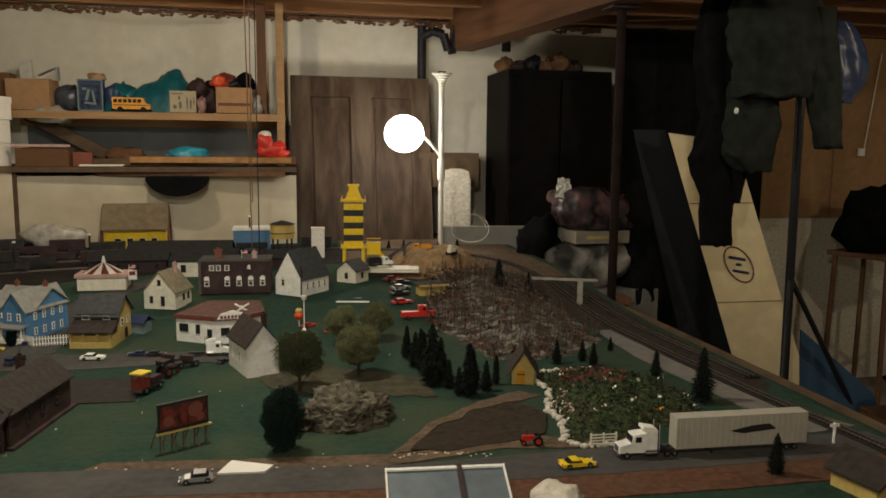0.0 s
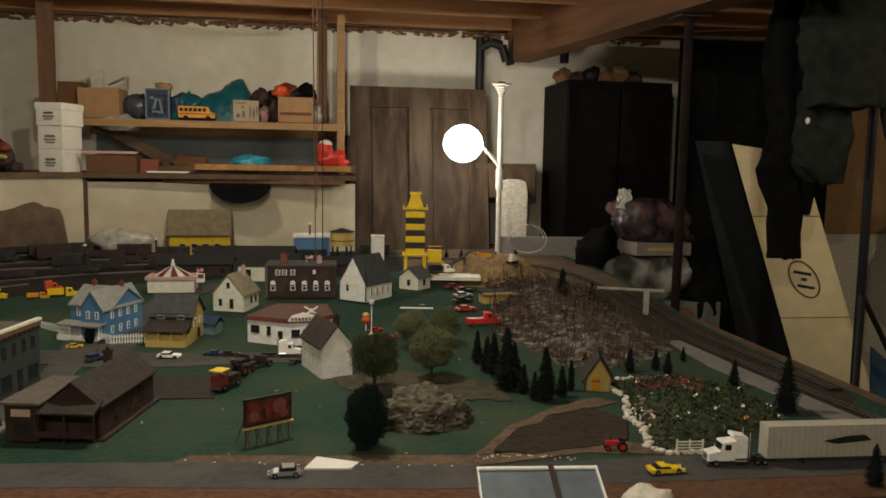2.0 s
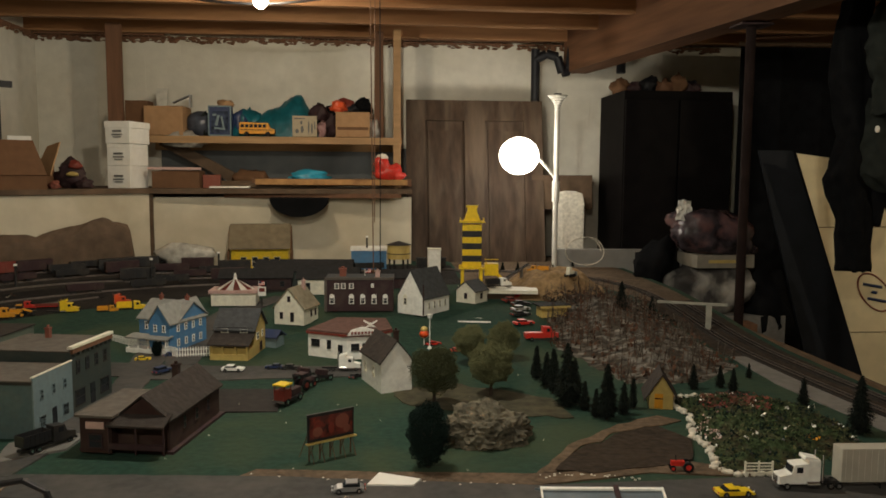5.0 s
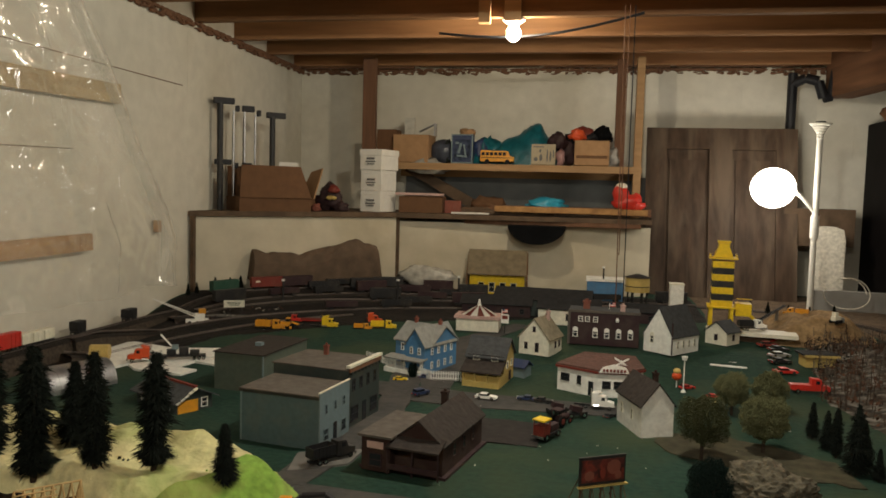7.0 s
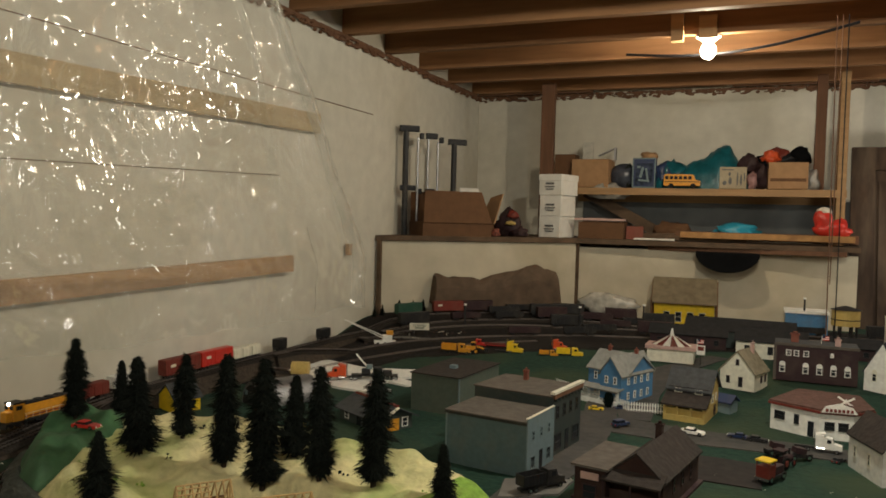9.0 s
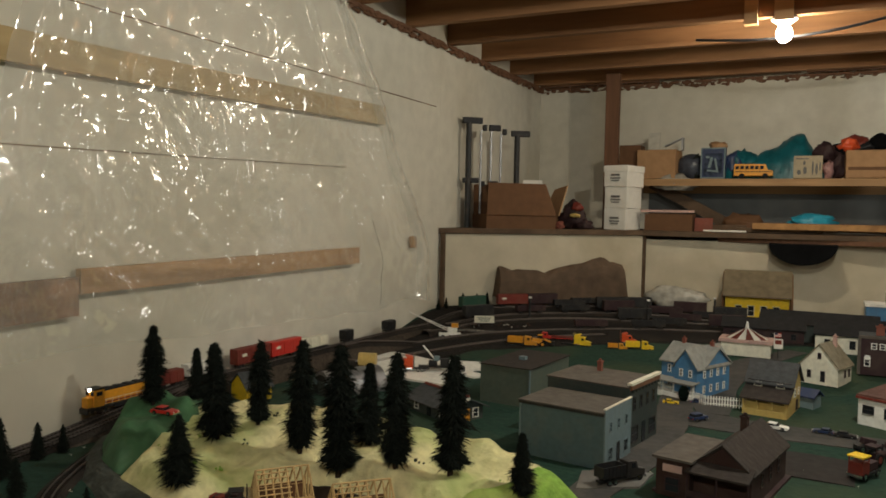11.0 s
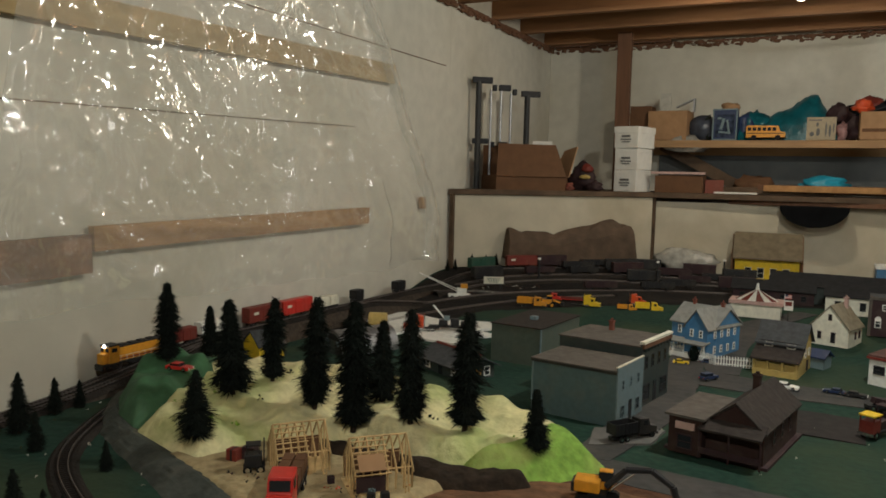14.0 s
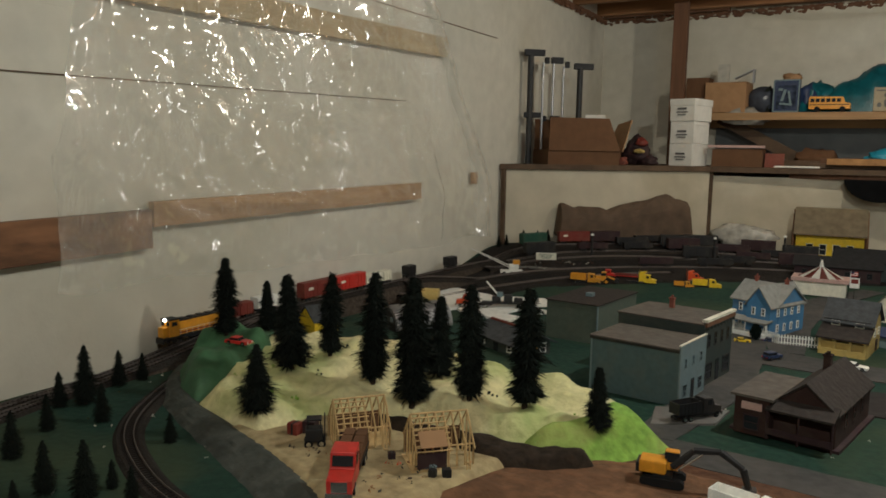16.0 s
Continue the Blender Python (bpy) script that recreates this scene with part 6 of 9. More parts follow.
def locomotive(at, rz):
    c = thing("locomotive", at, rz, "yellow diesel locomotive with grey roof and lit headlamp", "locomotive")
    L = 0.215
    bpart("frame", (0, 0, 0.0135), (L, 0.030, 0.006), P_BLACK, c)
    bpart("hood", (-0.018, 0, 0.034), (L * 0.74, 0.022, 0.034), P_AMBER, c, bevel=0.001)
    bpart("roof", (-0.018, 0, 0.0525), (L * 0.75, 0.022, 0.004), P_BLACK, c)
    bpart("cab", (0.075, 0, 0.037), (0.030, 0.031, 0.042), P_AMBER, c, bevel=0.001)
    bpart("cab_roof", (0.075, 0, 0.0595), (0.033, 0.032, 0.004), P_BLACK, c)
    bpart("nose", (0.097, 0, 0.029), (0.018, 0.022, 0.026), P_AMBER, c, bevel=0.003)
    for y in (-0.0085, 0.0085):
        bpart("windscreen", (0.0905, y, 0.050), (0.002, 0.010, 0.010), GLASS, c)
    bpart("side_window", (0.075, 0.0158, 0.048), (0.016, 0.001, 0.010), GLASS, c)
    bpart("side_window", (0.075, -0.0158, 0.048), (0.016, 0.001, 0.010), GLASS, c)
    bm = bmesh.new()
    ball(bm, (0.0915, 0, 0.0585), 0.0042, 2)
    part("headlamp", bm, glow("lit_headlamp", (1.0, 0.95, 0.85), 25), c, "lit white headlamp")
    bpart("stripe", (-0.018, -0.0112, 0.022), (L * 0.74, 0.001, 0.004), P_MAROON, c)
    bpart("stripe", (-0.018, 0.0112, 0.022), (L * 0.74, 0.001, 0.004), P_MAROON, c)
    for k in range(5):
        bpart("vent", (-0.08 + k * 0.03, 0, 0.0555), (0.016, 0.016, 0.004), P_BLACK, c)
    for y in (-0.0148, 0.0148):
        bm = bmesh.new()
        tube(bm, (-L * 0.45, y, 0.030), (0.06, y, 0.030), 0.0006, None, 5)
        for k in range(9):
            tube(bm, (-L * 0.45 + k * 0.019, y, 0.016), (-L * 0.45 + k * 0.019, y, 0.030), 0.0005, None, 5)
        part("handrail", bm, P_CREAM, c)
    for x in (-0.07, 0.07):
        wheelset(c, x - 0.01)
        wheelset(c, x + 0.012)
    bpart("fuel_tank", (0, 0, 0.009), (0.05, 0.024, 0.008), P_BLACK, c)
    bpart("pilot", (0.108, 0, 0.008), (0.003, 0.028, 0.012), P_BLACK, c)
    return c


line = smooth_path(LINE, 0.002)


def at_line(y_want, near_left=True):
    """Place and heading on the main line at a given y beside the left wall."""
    for i in range(10, len(line) - 10):
        if line[i].x < -1.6 and line[i].y >= y_want:
            d = line[i + 8] - line[i - 8]
            return line[i], math.degrees(math.atan2(d.y, d.x))
    return line[0], 90


p, a = at_line(1.415)
locomotive((p.x, p.y, rail_z(p.x, p.y) + 0.0108), a + 180)
for y, L, mat, label in ((1.575, 0.085, P_MAROON, "small dark red model caboose"), (1.675, 0.08, P_WHITE, "short white model wagon"), (1.905, 0.15, P_MAROON, "dark red model boxcar"), (2.062, 0.15, P_RED, "bright red model boxcar"), (2.165, 0.045, P_CREAM, "short cream model wagon"), (2.215, 0.045, P_CREAM, "short cream model wagon"), (2.265, 0.045, P_CREAM, "short cream model wagon"), (2.420, 0.05, P_BLACK, "black model signal wagon"), (2.720, 0.06, P_BLACK, "black model signal wagon"), (3.30, 0.14, P_GREEN, "dark green model boxcar"), (3.46, 0.15, P_MAROON, "dark maroon model boxcar"), (3.62, 0.15, P_BROWN, "dark brown model boxcar"), (3.76, 0.13, P_BROWN, "dark brown model boxcar")):
    p, a = at_line(y)
    boxcar((p.x, p.y, rail_z(p.x, p.y) + 0.0108), a, mat, L, label, tall=0.043 if L > 0.1 else 0.03)
back = [q for q in line if q.y > 3.50 and (-1.75 < q.x < -0.95 or -0.42 < q.x < 0.5)]
k = 40
for n in range(len(back) // 84):
    k = min(k, len(back) - 10)
    q = back[k]
    d = back[k + 6] - back[max(0, k - 6)]
    ang = math.degrees(math.atan2(d.y, d.x))
    z = ground(q.x, q.y) + 0.0108
    if n % 3 == 1:
        hopper((q.x, q.y, z), ang, P_BLACK, 0.15, "black model gondola on the far line")
    else:
        boxcar((q.x, q.y, z), ang, (P_BROWN, P_MAROON, P_BLACK)[n % 3], 0.15, "dark model boxcar on the far line")
    k += 84
for pts, n0, n1, mats in (([(-1.90, 3.1), (-1.70, 3.45), (-1.25, 3.75), (-0.6, 3.9), (0.2, 3.95)], 0.28, 0.85, (P_BLACK, P_BLACK, P_BROWN)), ([(-1.86, 3.35), (-1.60, 3.75), (-1.1, 4.05), (-0.3, 4.15)], 0.2, 0.9, (P_BROWN, P_BLACK, P_MAROON)), ([(-1.96, 2.35), (-1.87, 2.72), (-1.66, 3.10), (-1.2, 3.42), (-0.85, 3.58), (-0.2, 3.68), (0.2, 3.72)], 0.55, 0.78, (P_BLACK, P_BROWN, P_BLACK))):
    w = smooth_path(pts, 0.002)
    i, j, n = int(len(w) * n0), int(len(w) * n1), 0
    while i < j:
        q, d = w[i], w[min(i + 5, len(w) - 1)] - w[i - 5]
        f = hopper if n % 2 == 0 else boxcar
        f((q.x, q.y, ground(q.x, q.y) + 0.0108), math.degrees(math.atan2(d.y, d.x)), mats[n % 3], 0.15, "dark model wagon in the rail yard")
        i += 88 + (n % 4) * 9
        n += 1
# standing wagons on the yard tracks
yard_n = 0
for pts, lo, hi in (([(-1.90, 2.9), (-1.72, 3.2), (-1.25, 3.58), (-0.6, 3.74), (0.2, 3.80)], 380, 640), ([(-1.96, 2.35), (-1.87, 2.72), (-1.66, 3.02), (-1.2, 3.33), (-0.85, 3.48)], 420, 620), ([(-1.88, 3.06), (-1.66, 3.36), (-1.2, 3.74), (-0.9, 3.79), (-0.7, 3.80)], 60, 900)):
    yp = smooth_path(pts, 0.002)
    k = lo
    while k < min(hi, len(yp) - 40):
        q, d = yp[k], yp[k + 8] - yp[k - 8]
        ang = math.degrees(math.atan2(d.y, d.x))
        z = ground(q.x, q.y) + 0.0108
        if yard_n % 3 == 0:
            boxcar((q.x, q.y, z), ang, (P_BLACK, P_BROWN)[yard_n % 2], 0.15, "dark model boxcar standing in the yard")
        else:
            hopper((q.x, q.y, z), ang, (P_BLACK, P_BROWN, P_BLACK)[yard_n % 3], 0.14, "black model gondola standing in the yard")
        yard_n += 1
        k += 84

# ---- vehicles ----
def wheels(parent, xs, y, r, wd=0.0035, rim=CHROME):
    for x in xs:
        for sy in (-1, 1):
            bm = bmesh.new()
            tube(bm, (x, sy * y - wd / 2, r), (x, sy * y + wd / 2, r), r, None, 16)
            t = part("wheel", bm, RUBBER, parent)
            bm = bmesh.new()
            tube(bm, (x, sy * (y + wd * 0.32) - wd / 3, r), (x, sy * (y + wd * 0.32) + wd / 3, r), r * 0.55, None, 10)
            part("rim", bm, rim, t)


def car(at, rz, mat, label, length=0.052, style="saloon", group="model cars"):
    """A small car with body, cabin glass, lamps and wheels; its nose points along local +x."""
    s = length / 0.052
    c = thing("car", at, rz, label, "car", group)
    side = {"saloon": [(-26, 3), (26, 3), (26.5, 6), (25, 8.5), (11, 9.6), (-17, 9.8), (-26, 9)],
            "beetle": [(-24, 3), (24, 3), (24, 6), (19, 9.5), (11, 10.2), (-12, 10.2), (-19, 9.6), (-24, 6)],
            "sport": [(-26, 2.6), (27, 2.6), (27.5, 4.5), (22, 6.8), (9, 8.2), (-14, 8.6), (-26, 8.4)],
            "old": [(-24, 4), (25, 4), (25, 11), (9, 11.5), (-22, 11.5), (-24, 9)]}[style]
    top = {"saloon": [(8, 9.4), (2, 14), (-13, 14.2), (-20, 9.6)], "beetle": [(10, 10), (4, 15.5), (-5, 16.2), (-13, 14), (-18, 9.8)],
           "sport": [(7, 8), (0, 12), (-10, 12), (-18, 8.4)], "old": [(8, 11), (6, 18), (-20, 18), (-22, 11)]}[style]
    k = 0.001 * s
    bm = bmesh.new()
    profile(bm, [(x * k, z * k) for x, z in side], -0.0105 * s, 0.0105 * s)
    part("body", bm, mat, c, bevel=0.0007 * s)
    bm = bmesh.new()
    profile(bm, [(x * k, z * k) for x, z in top], -0.0088 * s, 0.0088 * s)
    part("cabin_glass", bm, GLASS, c)
    bm = bmesh.new()
    hi = max(z for _, z in top)
    xs = [x for x, z in top if z > hi - 2.3]
    box(bm, ((min(xs) + max(xs)) / 2 * k, 0, hi * k), ((max(xs) - min(xs) + 2) * k, 0.0185 * s, 0.0012 * s))
    part("roof", bm, mat, c)
    for y in (-0.007 * s, 0.007 * s):
        bm = bmesh.new()
        ball(bm, (26 * k, y, 6.5 * k), 0.0016 * s, 1)
        part("headlight", bm, P_WHITE, c)
        bpart("tail_light", (-26 * k, y, 7 * k), (0.001 * s, 0.004 * s, 0.002 * s), P_RED, c)
    for x in (-27 * k, 27.3 * k):
        bpart("bumper", (x, 0, 4.2 * k), (0.0014 * s, 0.021 * s, 0.0016 * s), CHROME, c)
    wheels(c, (-16 * k, 16 * k), 0.0098 * s, 0.0042 * s)
    return c


def cab_unit(c, x, mat, s=1.0, nose=True):
    """A lorry's cab at x, facing +x."""
    bm = bmesh.new()
    if nose:
        profile(bm, [(x - 0.018 * s, 0.010 * s), (x + 0.034 * s, 0.010 * s), (x + 0.034 * s, 0.024 * s), (x + 0.012 * s, 0.027 * s), (x + 0.008 * s, 0.044 * s), (x - 0.018 * s, 0.046 * s)], -0.0135 * s, 0.0135 * s)
    else:
        profile(bm, [(x - 0.014 * s, 0.010 * s), (x + 0.016 * s, 0.010 * s), (x + 0.017 * s, 0.025 * s), (x + 0.012 * s, 0.042 * s), (x - 0.014 * s, 0.043 * s)], -0.0135 * s, 0.0135 * s)
    cab = part("cab", bm, mat, c, bevel=0.0012 * s)
    xw = x + (0.0108 if nose else 0.0152) * s
    bpart("windscreen", (xw, 0, 0.0355 * s), (0.002 * s, 0.022 * s, 0.011 * s), GLASS, c, ry=-13)
    for y in (-0.0137 * s, 0.0137 * s):
        bpart("side_window", (x - 0.001 * s, y, 0.035 * s), (0.011 * s, 0.001 * s, 0.010 * s), GLASS, c)
    bpart("grille", (x + (0.0345 if nose else 0.0175) * s, 0, 0.017 * s), (0.0015 * s, 0.017 * s, 0.011 * s), CHROME, c)
    bpart("bumper", (x + (0.0355 if nose else 0.0185) * s, 0, 0.008 * s), (0.003 * s, 0.028 * s, 0.006 * s), CHROME, c)
    return cab


def tractor_unit(at, rz, mat, label, s=1.0, group="model lorries"):
    c = thing("lorry", at, rz, label, "lorry", group)
    cab_unit(c, 0.035 * s, mat, s)
    bpart("sleeper_cab", (0.008 * s, 0, 0.031 * s), (0.022 * s, 0.027 * s, 0.042 * s), mat, c, bevel=0.002 * s)
    bpart("roof_fairing", (0.012 * s, 0, 0.053 * s), (0.026 * s, 0.024 * s, 0.007 * s), mat, c, ry=-12, bevel=0.002 * s)
    bpart("chassis", (-0.015 * s, 0, 0.010 * s), (0.09 * s, 0.012 * s, 0.006 * s), P_BLACK, c)
    for y in (-0.0145 * s, 0.0145 * s):
        tpart("exhaust", (-0.006 * s, y, 0.012 * s), (-0.006 * s, y, 0.062 * s), 0.0014 * s, CHROME, c, seg=8)
        tpart("fuel_tank", (0.0, y, 0.011 * s), (0.022 * s, y, 0.011 * s), 0.005 * s, CHROME, c, seg=12)
    wheels(c, (0.055 * s, -0.022 * s, -0.036 * s), 0.0125 * s, 0.0062 * s)
    return c


# white articulated lorry on the front road
a = -2.5
tractor_unit((0.695, 1.312, 1.003), 180 + a, P_WHITE, "white long-nosed model lorry with chrome stacks", 1.05)
t = thing("lorry_trailer", (0.872, 1.304, 1.003), a, "long dull white model lorry trailer with a dark mark", "trailer")
bpart("box_body", (0, 0, 0.045), (0.275, 0.032, 0.062), material("grubby_white_trailer", (0.40, 0.375, 0.31), 0.5, vary=0.08, scale=30), t, bevel=0.001)
for k in range(23):
    bpart("rib", (-0.13 + k * 0.0118, -0.0162, 0.045), (0.0006, 0.0003, 0.058), PLASTERW, t)
bm = bmesh.new()
profile(bm, [(-0.028, 0.046), (0.0, 0.040), (0.07, 0.046), (0.055, 0.057), (0.02, 0.055)], -0.0172, -0.0166)
part("painted_mark", bm, P_BLACK, t)
bpart("frame", (0, 0, 0.012), (0.25, 0.02, 0.005), P_BLACK, t)
wheels(t, (0.095, 0.112), 0.0135, 0.0065)
bpart("landing_leg", (-0.06, -0.008, 0.008), (0.003, 0.003, 0.016), P_BLACK, t)
bpart("landing_leg", (-0.06, 0.008, 0.008), (0.003, 0.003, 0.016), P_BLACK, t)

car((0.531, 1.288, 1.003), 2, P_BRIGHT, "bright yellow model sports car on the road", 0.066, "sport")
car((-0.150, 1.350, 1.003), 183, P_SILVER, "silver model beetle car on the road", 0.058, "beetle")
car((-0.508, 2.212, 1.003), -6, P_WHITE, "white model police car in the street", 0.062)
car((-0.345, 2.225, 1.003), -5, P_BLACK, "black model car by the kerb", 0.052)
car((-0.395, 2.235, 1.003), 175, P_NAVY, "dark blue model car by the kerb", 0.05)
tractor_unit((-0.205, 2.205, 1.003), -4, P_WHITE, "white model flatbed lorry before the diner", 0.85)
car((-0.16, 2.13, 1.0), 60, P_BLACK, "dark model car beside the white house", 0.045)
car((-0.70, 2.20, 1.004), 55, P_NAVY, "dark blue model van with a pale roof", 0.055, "old")
car((-0.80, 2.36, 1.002), 10, P_BRIGHT, "yellow model car in the side street", 0.045)
car((-0.73, 2.415, 1.0), 30, P_NAVY, "dark model car before the blue house", 0.05)
car((-0.45, 2.60, 1.005), 5, P_PALEBLUE, "pale model car behind the yellow house", 0.05)
for x, y, rz, m, l in ((0.475, 3.16, 20, P_RED, "red model car in a row"), (0.445, 3.08, 20, P_MAROON, "dark red model car in a row"), (0.47, 3.02, 20, P_BLACK, "black model car in a row"), (0.455, 2.94, 20, P_SILVER, "silver model car in a row"), (0.44, 2.86, 20, P_BLACK, "dark model car in a row"), (0.43, 2.74, 15, P_RED, "bright red model car in a row"), (0.50, 3.24, 25, P_RED, "red model car at the row's end")):
    car((x, y, ground(x, y) + 0.001), rz, m, l, 0.075)
c = thing("pickup", (0.475, 2.545, ground(0, 2.54) + 0.001), 3, "long bright red model pickup truck", "pickup")
cab_unit(c, 0.0, P_RED, 0.72)
bpart("load_bed", (-0.032, 0, 0.013), (0.045, 0.02, 0.012), P_RED, c, bevel=0.0006)
wheels(c, (-0.04, 0.016), 0.009, 0.005)
c.scale = (1.45, 1.45, 1.45)
car((0.085, 2.50, ground(0, 2.5)), 30, P_RED, "red model car by the lamp post", 0.05)
car((0.155, 2.42, ground(0, 2.42)), 10, P_RED, "red model car between the trees", 0.045)

# red tractor beside the road
c = thing("farm_tractor", (0.483, 1.405, 1.003), -8, "small red model farm tractor", "tractor")
bpart("hood", (-0.008, 0, 0.014), (0.026, 0.008, 0.010), P_RED, c, bevel=0.001)
bpart("seat", (0.010, 0, 0.015), (0.008, 0.008, 0.003), P_BLACK, c)
bpart("axle", (0.010, 0, 0.009), (0.008, 0.02, 0.006), P_RED, c)
tpart("stack", (-0.012, 0, 0.018), (-0.012, 0, 0.030), 0.0009, P_BLACK, c, seg=6)
wheels(c, (0.010,), 0.010, 0.0098, 0.005, P_RED)
wheels(c, (-0.018,), 0.007, 0.0055, 0.003, P_RED)
# red and yellow double-decker truck in the car park
c = thing("vintage_bus", (-0.315, 1.90, 1.004), 62, "red model vintage lorry with a yellow roof", "lorry", "model lorries")
bpart("chassis", (0, 0, 0.010), (0.085, 0.026, 0.006), P_BLACK, c)
bpart("body", (-0.028, 0, 0.026), (0.032, 0.03, 0.026), P_MAROON, c, bevel=0.001)
bpart("canopy", (-0.028, 0, 0.0515), (0.036, 0.034, 0.004), P_BRIGHT, c, bevel=0.001)
for sx in (-0.042, -0.014):
    for sy in (-0.014, 0.014):
        bpart("canopy_post", (sx, sy, 0.044), (0.002, 0.002, 0.014), P_MAROON, c)
bpart("hood", (0.02, 0, 0.022), (0.04, 0.018, 0.018), P_BROWN, c, bevel=0.002)
bpart("bumper", (-0.047, 0, 0.012), (0.003, 0.032, 0.006), CHROME, c)
wheels(c, (-0.028, 0.026), 0.0135, 0.0085)
c = thing("old_engine", (-0.285, 2.02, 1.004), 60, "dark model steam tractor in the car park", "tractor")
tpart("boiler", (-0.02, 0, 0.018), (0.025, 0, 0.018), 0.009, P_BROWN, c, seg=16)
tpart("stack", (0.02, 0, 0.024), (0.02, 0, 0.042), 0.0025, P_BLACK, c)
bpart("canopy", (-0.02, 0, 0.044), (0.03, 0.026, 0.002), P_BROWN, c)
for sy in (-0.011, 0.011):
    bpart("canopy_post", (-0.03, sy, 0.032), (0.0015, 0.0015, 0.024), P_BROWN, c)
wheels(c, (-0.018,), 0.013, 0.014, 0.005, P_MAROON)
wheels(c, (0.022,), 0.011, 0.008, 0.003, P_MAROON)
for x, y, l in ((-0.25, 2.10, "dark model farm machine"), (-0.30, 2.12, "dark model harrow beside the street")):
    c = thing("farm_machine", (x, y, 1.002), 30, l, "farm machine")
    bpart("frame", (0, 0, 0.012), (0.06, 0.02, 0.008), P_BLACK, c)
    bpart("hopper", (0.0, 0, 0.024), (0.03, 0.018, 0.014), P_BROWN, c, ry=12)
    wheels(c, (-0.02, 0.02), 0.011, 0.008)


def tipper(at, rz, cab_mat, bed_mat, label, s=1.0):
    c = thing("tipper_lorry", at, rz, label, "lorry", "model lorries")
    cab_unit(c, 0.035 * s, cab_mat, s, nose=True)
    bm = bmesh.new()
    L, w, h = 0.062 * s, 0.03 * s, 0.024 * s
    z = 0.030 * s
    for sy in (-w / 2, w / 2):
        box(bm, (-0.022 * s, sy, z), (L, 0.0015 * s, h))
    for sx in (-0.022 * s - L / 2, -0.022 * s + L / 2):
        box(bm, (sx, 0, z), (0.0015 * s, w, h))
    box(bm, (-0.022 * s, 0, z - h / 2 + 0.001), (L, w, 0.002 * s))
    part("tipper_bed", bm, bed_mat, c)
    for k in range(6):
        for sy in (-w / 2 - 0.001 * s, w / 2 + 0.001 * s):
            bpart("rib", (-0.022 * s + (k - 2.5) * L / 6, sy, z), (0.0018 * s, 0.0014 * s, h), bed_mat, c)
    bpart("chassis", (0, 0, 0.010 * s), (0.11 * s, 0.014 * s, 0.006 * s), P_BLACK, c)
    wheels(c, (0.055 * s, -0.018 * s, -0.034 * s), 0.0125 * s, 0.0065 * s)
    return c


tipper((-0.775, 1.60, 1.0055), 57, P_BLACK, P_BLACK, "black model tipper lorry on the pavement", 0.95)
tipper((-0.605, 1.165, 1.012), -14, P_WHITE, P_WHITE, "white model tipper lorry by the digger", 1.0)
tipper((-1.04, 3.02, 1.035), 15, P_BRIGHT, P_BRIGHT, "yellow model tipper lorry in the yard", 0.85)
tipper((-1.47, 2.89, 1.03), 10, P_AMBER, P_AMBER, "amber model dump truck in the yard", 0.95)
tractor_unit((-1.275, 2.98, 1.035), 5, P_BRIGHT, "yellow model lorry cab in the yard", 0.9)
tractor_unit((-1.12, 3.10, 1.04), 25, P_ORANGE, "orange red model lorry cab in the yard", 0.85)
tipper((-1.115, 2.99, 1.035), 12, P_AMBER, P_AMBER, "small amber model truck in the yard", 0.6)
c = thing("flatbed_lorry", (-1.36, 3.04, 1.038), 10, "long red model flatbed lorry", "lorry", "model lorries")
cab_unit(c, -0.055, P_RED, 0.8)
bpart("deck", (0.02, 0, 0.016), (0.10, 0.028, 0.004), P_RED, c)
bpart("side_board", (0.02, -0.014, 0.022), (0.10, 0.002, 0.010), P_MAROON, c)
wheels(c, (-0.035, 0.03, 0.045, 0.06), 0.012, 0.006)
c = thing("wheel_loader", (-1.40, 2.92, 1.033), 190, "amber model wheel loader", "loader")
bpart("body", (0.012, 0, 0.022), (0.04, 0.024, 0.018), P_AMBER, c, bevel=0.002)
bpart("cab", (0.0, 0, 0.038), (0.018, 0.02, 0.018), P_AMBER, c)
bpart("cab_glass", (0.0, 0, 0.038), (0.0185, 0.0206, 0.011), GLASS, c)
bpart("arm", (-0.03, 0, 0.024), (0.035, 0.012, 0.005), P_AMBER, c, ry=-18)
bpart("bucket", (-0.05, 0, 0.016), (0.012, 0.03, 0.014), P_BLACK, c)
wheels(c, (-0.012, 0.026), 0.0125, 0.0105, 0.006, P_AMBER)

# low loader with orange cab on the white slab
tractor_unit((-1.66, 2.345, 1.009), 205, P_ORANGE, "bright orange model lorry on the white slab", 0.95)
c = thing("low_loader", (-1.575, 2.40, 1.009), 24, "black model low loader with machine parts", "trailer")
bpart("deck", (0, 0, 0.014), (0.16, 0.03, 0.004), P_BLACK, c)
wheels(c, (0.045, 0.06, 0.075, -0.06), 0.0125, 0.006)
for x, h in ((-0.03, 0.02), (0.01, 0.026), (0.045, 0.016)):
    bpart("load", (x, 0, 0.016 + h / 2), (0.03, 0.02, h), P_BLACK, c, bevel=0.003)
tpart("boom", (-0.02, 0, 0.035), (-0.065, 0.005, 0.085), 0.003, P_WHITE, c, seg=6)
bpart("operator_cab", (-0.018, 0, 0.042), (0.02, 0.016, 0.016), P_PALEBLUE, c)
c = thing("mobile_crane", (-1.80, 2.93, 1.03), 30, "white model mobile crane with a long lattice boom", "crane")
bpart("carrier", (0, 0, 0.014), (0.09, 0.03, 0.012), P_WHITE, c)
